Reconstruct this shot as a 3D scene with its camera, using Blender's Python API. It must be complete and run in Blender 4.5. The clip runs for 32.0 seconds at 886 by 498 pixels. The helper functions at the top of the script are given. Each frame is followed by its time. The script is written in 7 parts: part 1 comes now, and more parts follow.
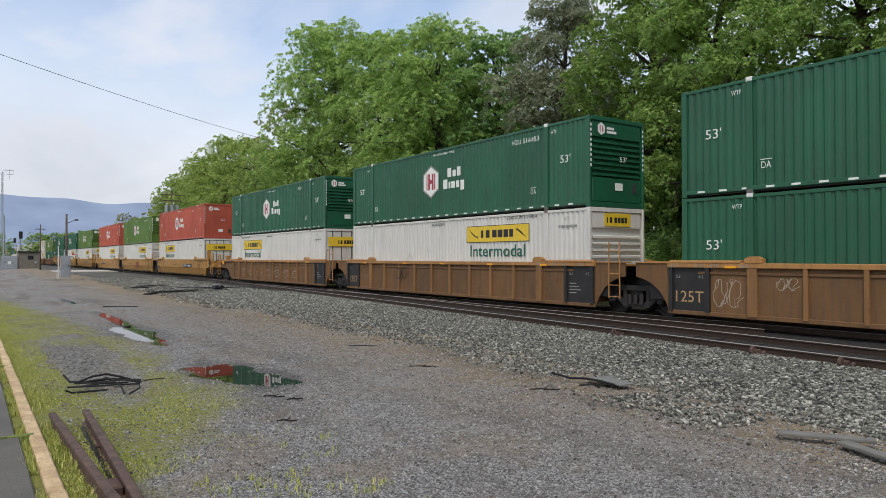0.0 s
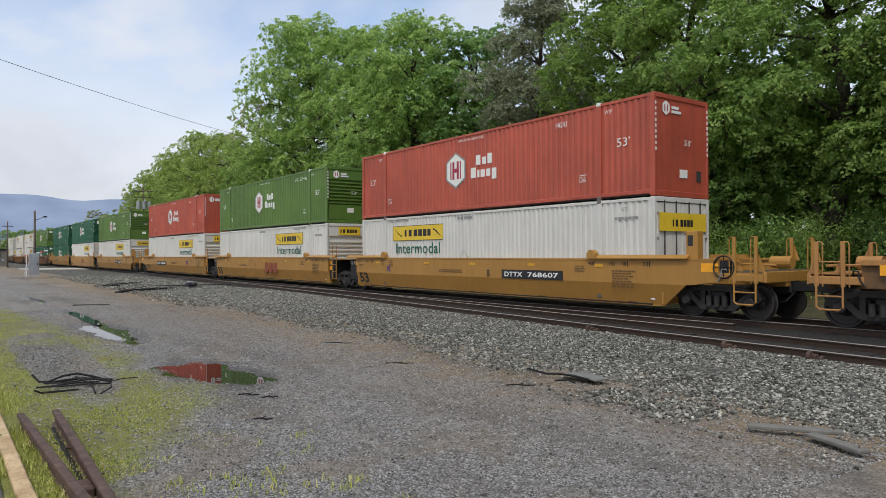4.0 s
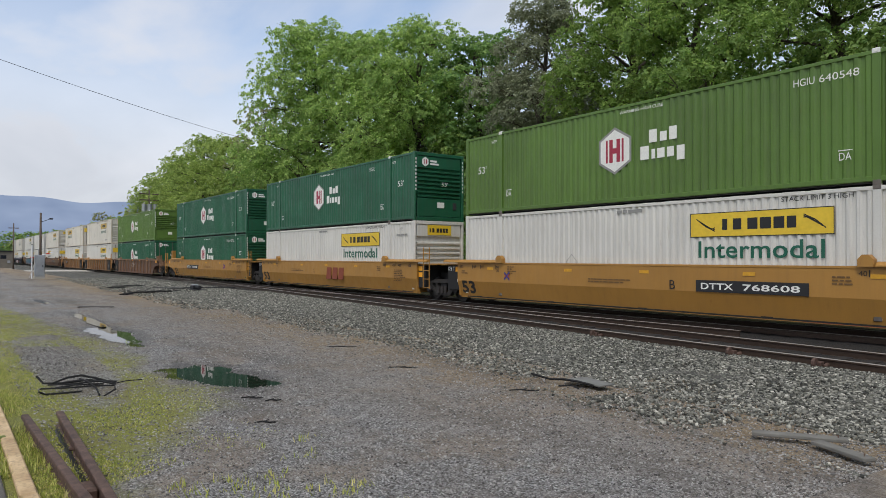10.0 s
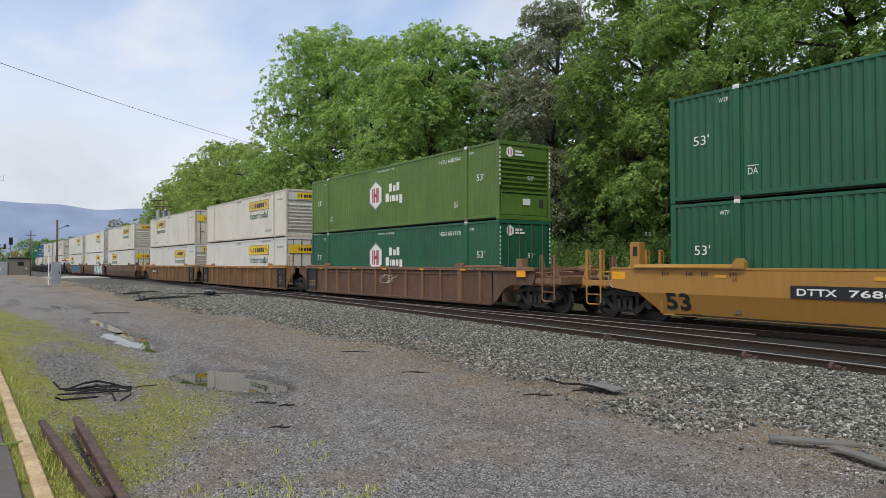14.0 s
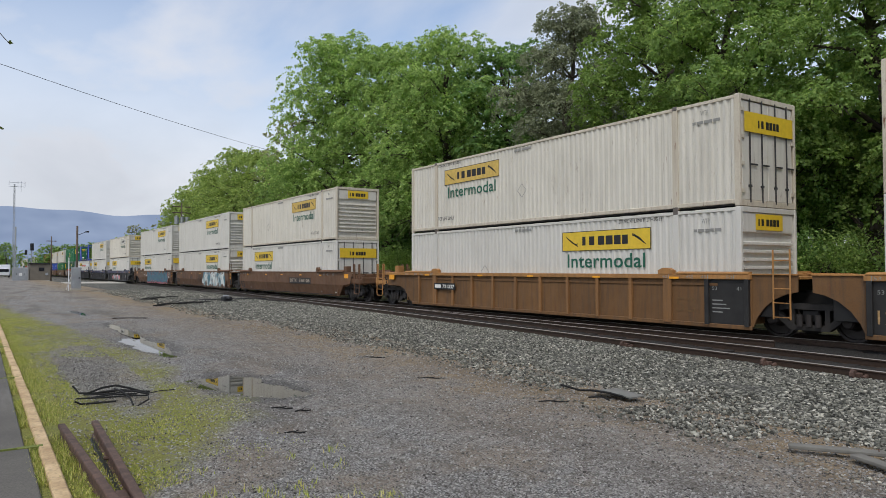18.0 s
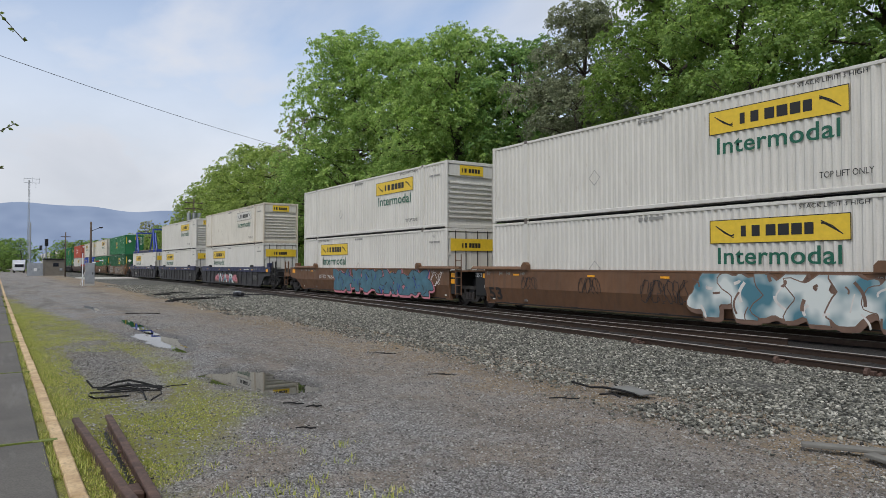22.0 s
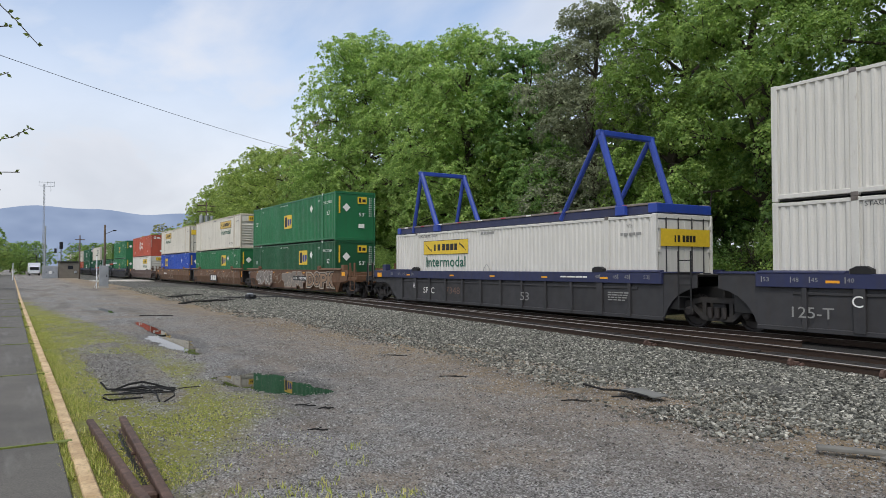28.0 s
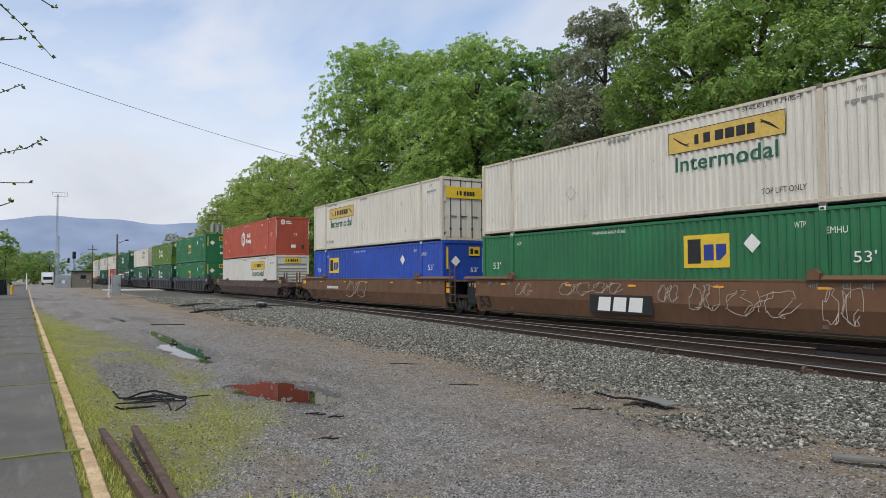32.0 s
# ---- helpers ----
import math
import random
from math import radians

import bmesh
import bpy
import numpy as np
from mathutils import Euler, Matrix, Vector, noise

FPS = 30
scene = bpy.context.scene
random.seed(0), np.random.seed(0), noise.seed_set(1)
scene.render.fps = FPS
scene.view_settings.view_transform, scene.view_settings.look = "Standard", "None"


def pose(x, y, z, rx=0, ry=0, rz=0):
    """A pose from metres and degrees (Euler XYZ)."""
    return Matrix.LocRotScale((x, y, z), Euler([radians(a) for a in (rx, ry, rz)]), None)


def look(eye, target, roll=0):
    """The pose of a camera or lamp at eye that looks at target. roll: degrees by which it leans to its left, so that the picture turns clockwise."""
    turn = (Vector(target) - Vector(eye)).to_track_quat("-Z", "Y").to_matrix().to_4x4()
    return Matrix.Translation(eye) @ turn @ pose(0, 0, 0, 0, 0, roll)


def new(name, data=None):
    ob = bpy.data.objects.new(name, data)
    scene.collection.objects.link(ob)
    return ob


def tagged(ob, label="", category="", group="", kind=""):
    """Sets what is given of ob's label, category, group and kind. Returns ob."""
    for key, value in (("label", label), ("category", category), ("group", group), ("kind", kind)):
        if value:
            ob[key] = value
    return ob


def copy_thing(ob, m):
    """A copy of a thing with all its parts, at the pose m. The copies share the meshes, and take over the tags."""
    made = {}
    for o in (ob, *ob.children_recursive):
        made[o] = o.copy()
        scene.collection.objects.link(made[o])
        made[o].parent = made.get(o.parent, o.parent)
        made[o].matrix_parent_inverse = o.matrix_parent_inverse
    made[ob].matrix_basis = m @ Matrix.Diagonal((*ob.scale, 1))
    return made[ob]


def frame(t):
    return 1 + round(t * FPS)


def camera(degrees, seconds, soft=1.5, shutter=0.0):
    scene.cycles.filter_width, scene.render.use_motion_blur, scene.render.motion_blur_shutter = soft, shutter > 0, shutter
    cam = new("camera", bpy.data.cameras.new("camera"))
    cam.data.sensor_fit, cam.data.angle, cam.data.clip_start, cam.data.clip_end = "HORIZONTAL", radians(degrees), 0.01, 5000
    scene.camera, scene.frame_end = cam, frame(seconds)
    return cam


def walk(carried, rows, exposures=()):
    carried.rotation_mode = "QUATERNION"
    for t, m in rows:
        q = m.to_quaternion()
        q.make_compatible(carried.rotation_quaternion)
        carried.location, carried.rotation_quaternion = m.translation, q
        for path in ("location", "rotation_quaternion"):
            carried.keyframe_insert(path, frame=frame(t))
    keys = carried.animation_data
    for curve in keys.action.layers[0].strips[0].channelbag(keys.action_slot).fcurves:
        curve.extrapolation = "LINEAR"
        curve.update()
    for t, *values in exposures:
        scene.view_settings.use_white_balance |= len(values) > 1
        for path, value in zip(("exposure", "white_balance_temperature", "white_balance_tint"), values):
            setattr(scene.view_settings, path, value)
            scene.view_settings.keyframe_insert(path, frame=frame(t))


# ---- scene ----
EYE = Vector((0.0, 0.0, 1.713))


def aim(yaw, pitch, roll):
    """Camera pose from degrees: yaw to the left of +y, pitch up, roll."""
    y, p = radians(yaw), radians(pitch)
    way = Vector((-math.sin(y) * math.cos(p), math.cos(y) * math.cos(p), math.sin(p)))
    return look(EYE, EYE + way, roll)


cam = camera(65.37, 32.0, soft=0.85)
walk(cam, [
    (0, aim(55.491, 0.681, -0.097)),
    (0.5, aim(55.509, 0.487, -0.384)),
    (1, aim(55.418, 0.365, -0.505)),
    (1.5, aim(55.591, 0.196, -0.345)),
    (2, aim(55.096, 0.092, -0.276)),
    (2.5, aim(54.540, 0.063, -0.354)),
    (3, aim(54.085, 0.097, -0.140)),
    (3.5, aim(53.688, 0.274, -0.227)),
    (5.5, aim(53.320, 0.612, -0.103)),
    (6, aim(53.419, 0.665, 0.036)),
    (6.5, aim(53.424, 0.721, 0.086)),
    (7, aim(53.480, 0.779, 0.125)),
    (7.5, aim(53.550, 0.743, 0.230)),
    (8, aim(53.761, 0.668, 0.213)),
    (8.5, aim(53.807, 0.619, 0.495)),
    (9, aim(53.836, 0.660, 0.357)),
    (9.5, aim(53.798, 0.699, 0.157)),
    (10, aim(53.855, 0.762, 0.122)),
    (10.5, aim(53.940, 0.837, 0.029)),
    (11, aim(54.121, 0.827, 0.132)),
    (11.5, aim(54.304, 0.813, 0.230)),
    (12, aim(54.428, 0.799, 0.213)),
    (12.5, aim(54.546, 0.820, 0.116)),
    (13, aim(54.610, 0.868, 0.023)),
    (13.5, aim(54.650, 1.091, -0.222)),
    (14, aim(54.894, 1.153, -0.163)),
    (14.5, aim(55.356, 1.142, -0.029)),
    (16.5, aim(56.104, 1.621, -0.073)),
    (17, aim(56.059, 1.652, -0.445)),
    (17.5, aim(56.112, 1.630, -0.229)),
    (18, aim(56.168, 1.631, -0.136)),
    (18.5, aim(56.157, 1.631, -0.005)),
    (19, aim(56.179, 1.627, 0.147)),
    (19.5, aim(56.286, 1.581, 0.110)),
    (20, aim(56.417, 1.539, 0.037)),
    (20.5, aim(56.545, 1.469, 0.079)),
    (21, aim(56.778, 1.369, 0.105)),
    (21.5, aim(56.954, 1.363, -0.060)),
    (22, aim(57.066, 1.329, -0.001)),
    (22.5, aim(57.192, 1.339, -0.144)),
    (23, aim(57.300, 1.338, -0.361)),
    (23.5, aim(57.327, 1.359, -0.321)),
    (24, aim(57.404, 1.329, -0.350)),
    (24.5, aim(57.494, 1.357, -0.466)),
    (25, aim(57.526, 1.343, -0.466)),
    (25.5, aim(57.585, 1.344, -0.431)),
    (27.5, aim(57.897, 1.448, -0.205)),
    (28, aim(57.994, 1.503, -0.093)),
    (28.5, aim(58.113, 1.585, -0.103)),
    (29, aim(58.195, 1.655, -0.076)),
    (29.5, aim(58.282, 1.778, -0.125)),
    (30, aim(58.415, 1.880, -0.216)),
    (30.5, aim(58.532, 1.897, -0.222)),
    (31, aim(58.645, 1.971, -0.344)),
    (31.5, aim(58.741, 2.061, -0.215)),
    (32, aim(58.821, 2.176, -0.315)),
], exposures=[(0, 0.30), (1, 0.31), (3, 0.29), (6, 0.25), (8, 0.20), (12, 0.19), (14, 0.30), (17, 0.18), (20, 0.18), (22, 0.16), (25, 0.23), (28, 0.30), (30, 0.37), (32, 0.28)])

# ---- world and sun ----
SUN_EL, SUN_AZ = 54.0, 143.0   # degrees; azimuth clockwise from +y
world = bpy.data.worlds.new("world")
scene.world = world
world.use_nodes = True
wn, wl = world.node_tree.nodes, world.node_tree.links
wn.clear()
w_out = wn.new("ShaderNodeOutputWorld")
w_bg = wn.new("ShaderNodeBackground")
w_sky = wn.new("ShaderNodeTexSky")
w_sky.sky_type, w_sky.sun_disc = "NISHITA", False
w_sky.sun_elevation, w_sky.sun_rotation = radians(SUN_EL), radians(SUN_AZ)
w_sky.air_density, w_sky.dust_density, w_sky.ozone_density = 1.0, 1.2, 1.5
w_tc = wn.new("ShaderNodeTexCoord")
w_sep = wn.new("ShaderNodeSeparateXYZ")
wl.new(w_tc.outputs["Generated"], w_sep.inputs[0])
w_up = wn.new("ShaderNodeMath")
w_up.operation, w_up.inputs[1].default_value = "ADD", 0.18
wl.new(w_sep.outputs["Z"], w_up.inputs[0])
w_max = wn.new("ShaderNodeMath")
w_max.operation, w_max.inputs[1].default_value = "MAXIMUM", 0.08
wl.new(w_up.outputs[0], w_max.inputs[0])
w_div = wn.new("ShaderNodeVectorMath")
w_div.operation = "DIVIDE"
w_comb = wn.new("ShaderNodeCombineXYZ")
for k in range(3):
    wl.new(w_max.outputs[0], w_comb.inputs[k])
wl.new(w_tc.outputs["Generated"], w_div.inputs[0])
wl.new(w_comb.outputs[0], w_div.inputs[1])
w_map = wn.new("ShaderNodeMapping")
w_map.inputs["Rotation"].default_value[2] = radians(35)
w_map.inputs["Scale"].default_value = (0.75, 1.5, 1.0)
w_map.inputs["Location"].default_value = (0.35, 1.9, 0.0)
wl.new(w_div.outputs[0], w_map.inputs["Vector"])
w_noise = wn.new("ShaderNodeTexNoise")
w_noise.inputs["Scale"].default_value = 0.85
w_noise.inputs["Detail"].default_value = 7.0
w_noise.inputs["Roughness"].default_value = 0.52
w_noise.inputs["Distortion"].default_value = 0.35
wl.new(w_map.outputs[0], w_noise.inputs["Vector"])
w_ramp = wn.new("ShaderNodeValToRGB")
w_ramp.color_ramp.elements[0].position, w_ramp.color_ramp.elements[0].color = 0.42, (0.10, 0.10, 0.10, 1)
w_ramp.color_ramp.elements[1].position, w_ramp.color_ramp.elements[1].color = 0.60, (0.95, 0.95, 0.95, 1)
wl.new(w_noise.outputs["Fac"], w_ramp.inputs[0])
w_shade = wn.new("ShaderNodeValToRGB")   # greyer bellies and brighter tops of the cloud layer
w_shade.color_ramp.elements[0].position, w_shade.color_ramp.elements[0].color = 0.45, (0.87, 0.89, 0.96, 1)
w_shade.color_ramp.elements[1].position, w_shade.color_ramp.elements[1].color = 0.80, (0.62, 0.66, 0.74, 1)
wl.new(w_noise.outputs["Fac"], w_shade.inputs[0])
w_mul = wn.new("ShaderNodeVectorMath")
w_mul.operation = "SCALE"
w_mul.inputs["Scale"].default_value = 0.185
wl.new(w_sky.outputs[0], w_mul.inputs[0])
w_mix = wn.new("ShaderNodeMixRGB")
w_low = wn.new("ShaderNodeMapRange")   # the layer closes towards the horizon
w_low.inputs["From Min"].default_value, w_low.inputs["From Max"].default_value = 0.12, 0.42
w_low.inputs["To Min"].default_value, w_low.inputs["To Max"].default_value = 0.92, 0.0
wl.new(w_sep.outputs["Z"], w_low.inputs["Value"])
w_fac = wn.new("ShaderNodeMath")
w_fac.operation = "MAXIMUM"
wl.new(w_ramp.outputs[0], w_fac.inputs[0])
wl.new(w_low.outputs[0], w_fac.inputs[1])
w_gap = wn.new("ShaderNodeVectorMath")   # a clear blue gap high over the wood
w_gap.operation, w_gap.inputs[1].default_value = "DOT_PRODUCT", (-0.803, 0.456, 0.384)
wl.new(w_tc.outputs["Generated"], w_gap.inputs[0])
w_open = wn.new("ShaderNodeMapRange")
w_open.inputs["From Min"].default_value, w_open.inputs["From Max"].default_value = 0.955, 0.998
w_open.inputs["To Min"].default_value, w_open.inputs["To Max"].default_value = 1.0, 0.62
wl.new(w_gap.outputs["Value"], w_open.inputs["Value"])
w_cut = wn.new("ShaderNodeMath")
w_cut.operation = "MULTIPLY"
wl.new(w_fac.outputs[0], w_cut.inputs[0])
wl.new(w_open.outputs[0], w_cut.inputs[1])
wl.new(w_cut.outputs[0], w_mix.inputs[0])
wl.new(w_mul.outputs[0], w_mix.inputs[1])
wl.new(w_shade.outputs[0], w_mix.inputs[2])
w_dull = wn.new("ShaderNodeMapRange")   # haze dulls the layer near the horizon
w_dull.inputs["From Min"].default_value, w_dull.inputs["From Max"].default_value = 0.02, 0.26
w_dull.inputs["To Min"].default_value, w_dull.inputs["To Max"].default_value = 0.84, 1.0
wl.new(w_sep.outputs["Z"], w_dull.inputs["Value"])
w_haze = wn.new("ShaderNodeVectorMath")
w_haze.operation = "SCALE"
wl.new(w_mix.outputs[0], w_haze.inputs[0])
wl.new(w_dull.outputs[0], w_haze.inputs["Scale"])
wl.new(w_haze.outputs[0], w_bg.inputs["Color"])
w_bg.inputs["Strength"].default_value = 0.85
wl.new(w_bg.outputs[0], w_out.inputs[0])

sun_data = bpy.data.lights.new("sun", "SUN")
sun_data.energy, sun_data.angle, sun_data.color = 1.6, radians(12), (1.0, 0.96, 0.89)
sun = new("sun", sun_data)
_a, _e = radians(SUN_AZ), radians(SUN_EL)
sun.matrix_world = look((math.sin(_a) * math.cos(_e) * 80, math.cos(_a) * math.cos(_e) * 80, math.sin(_e) * 80), (0, 0, 0))
scene.view_settings.exposure = 0.28

# ---- materials ----
def lin(r, g, b):
    """Linear colour from 0..255 display values."""
    return tuple(((c / 255 / 12.92) if c / 255 <= 0.04045 else ((c / 255 + 0.055) / 1.055) ** 2.4) for c in (r, g, b)) + (1.0,)


class Nodes:
    """A node material under construction."""

    def __init__(self, name, rough=0.6, metal=0.0):
        self.mat = bpy.data.materials.new(name)
        self.mat.use_nodes = True
        self.n, self.l = self.mat.node_tree.nodes, self.mat.node_tree.links
        self.bsdf = self.n["Principled BSDF"]
        self.bsdf.inputs["Roughness"].default_value = rough
        self.bsdf.inputs["Metallic"].default_value = metal
        self.tc = self.n.new("ShaderNodeTexCoord")
        self.vec = self.tc.outputs["Object"]

    def offset_by_object(self):
        info = self.n.new("ShaderNodeObjectInfo")
        mul = self.n.new("ShaderNodeMath")
        mul.operation, mul.inputs[1].default_value = "MULTIPLY", 57.0
        self.l.new(info.outputs["Random"], mul.inputs[0])
        add = self.n.new("ShaderNodeVectorMath")
        add.operation = "ADD"
        self.l.new(self.tc.outputs["Object"], add.inputs[0])
        self.l.new(mul.outputs[0], add.inputs[1])
        self.vec = add.outputs[0]
        return self

    def mapped(self, sx, sy, sz):
        m = self.n.new("ShaderNodeMapping")
        m.inputs["Scale"].default_value = (sx, sy, sz)
        self.l.new(self.vec, m.inputs["Vector"])
        return m.outputs[0]

    def noise(self, scale, detail=3.0, rough=0.5, vec=None, distortion=0.0):
        t = self.n.new("ShaderNodeTexNoise")
        t.inputs["Scale"].default_value, t.inputs["Detail"].default_value = scale, detail
        t.inputs["Roughness"].default_value, t.inputs["Distortion"].default_value = rough, distortion
        self.l.new(vec or self.vec, t.inputs["Vector"])
        return t.outputs["Fac"]

    def voronoi(self, scale, feature="F1", out="Distance", vec=None):
        t = self.n.new("ShaderNodeTexVoronoi")
        t.feature = feature
        t.inputs["Scale"].default_value = scale
        self.l.new(vec or self.vec, t.inputs["Vector"])
        return t.outputs[out]

    def ramp(self, fac, *stops):
        r = self.n.new("ShaderNodeValToRGB")
        els = r.color_ramp.elements
        while len(els) < len(stops):
            els.new(0.5)
        for e, (p, c) in zip(els, stops):
            e.position = p
            e.color = c if isinstance(c, tuple) else (c, c, c, 1)
        self.l.new(fac, r.inputs[0])
        return r.outputs[0]

    def mix(self, fac, a, b, how="MIX"):
        m = self.n.new("ShaderNodeMixRGB")
        m.blend_type = how
        for slot, v in zip(m.inputs, (fac, a, b)):
            if isinstance(v, bpy.types.NodeSocket):
                self.l.new(v, slot)
            elif isinstance(v, tuple):
                slot.default_value = v
            else:
                slot.default_value = v if slot is m.inputs[0] else (v, v, v, 1)
        return m.outputs[0]

    def math(self, how, a, b=0.0):
        m = self.n.new("ShaderNodeMath")
        m.operation = how
        for slot, v in zip(m.inputs, (a, b)):
            if isinstance(v, bpy.types.NodeSocket):
                self.l.new(v, slot)
            else:
                slot.default_value = v
        return m.outputs[0]

    def xyz(self, vec=None):
        s = self.n.new("ShaderNodeSeparateXYZ")
        self.l.new(vec or self.vec, s.inputs[0])
        return s.outputs

    def bump(self, height, strength=0.3, distance=0.02):
        b = self.n.new("ShaderNodeBump")
        b.inputs["Strength"].default_value, b.inputs["Distance"].default_value = strength, distance
        self.l.new(height, b.inputs["Height"])
        self.l.new(b.outputs[0], self.bsdf.inputs["Normal"])

    def done(self, color=None, rough=None):
        if color is not None:
            if isinstance(color, tuple):
                self.bsdf.inputs["Base Color"].default_value = color
            else:
                self.l.new(color, self.bsdf.inputs["Base Color"])
        if rough is not None:
            self.l.new(rough, self.bsdf.inputs["Roughness"])
        return self.mat


def shade(c, k):
    return (c[0] * k, c[1] * k, c[2] * k, 1.0)


def painted(name, c, rough=0.5, dirt=0.35, rust=0.0, fade=0.25, grime=(0.045, 0.038, 0.03, 1)):
    """Painted steel with faded blotches, vertical run-off streaks and rust specks."""
    m = Nodes(name, rough).offset_by_object()
    col = m.mix(m.ramp(m.noise(0.45, 4), (0.3, 0.0), (0.75, 1.0)), shade(c, 1 - fade * 0.5), shade(c, 1 + fade))
    streak = m.noise(1.0, 4, 0.6, m.mapped(7.0, 7.0, 0.55))
    col = m.mix(m.math("MULTIPLY", m.ramp(streak, (0.45, 0.0), (0.8, 1.0)), dirt), col, grime)
    col = m.mix(m.math("MULTIPLY", m.ramp(m.noise(30, 3), (0.45, 0.0), (0.75, 1.0)), dirt * 0.4), col, grime)
    if rust:
        spots = m.ramp(m.noise(1.6, 6, 0.72, m.mapped(4.5, 4.5, 0.8)), (0.62, 0.0), (0.70, 1.0))
        col = m.mix(m.math("MULTIPLY", spots, rust), col, lin(104, 58, 34))
    m.bump(m.noise(9.0, 3), 0.12, 0.01)
    return m.done(col, m.ramp(m.noise(3.0, 3), (0.3, rough - 0.1), (0.8, min(1.0, rough + 0.2))))


def plain(name, c, rough=0.6, metal=0.0, var=0.2, scale=6.0):
    m = Nodes(name, rough, metal).offset_by_object()
    col = m.mix(m.ramp(m.noise(scale, 4), (0.3, 0.0), (0.75, 1.0)), shade(c, 1 - var), shade(c, 1 + var))
    m.bump(m.noise(scale * 5, 3), 0.1, 0.005)
    return m.done(col)


def faded_spray(name, a, b, scale):
    """Sprayed colour that fades into another."""
    m = Nodes(name, 0.6)
    return m.done(m.mix(m.ramp(m.noise(scale, 2, 0.4), (0.4, 0.0), (0.58, 1.0)), a, b))


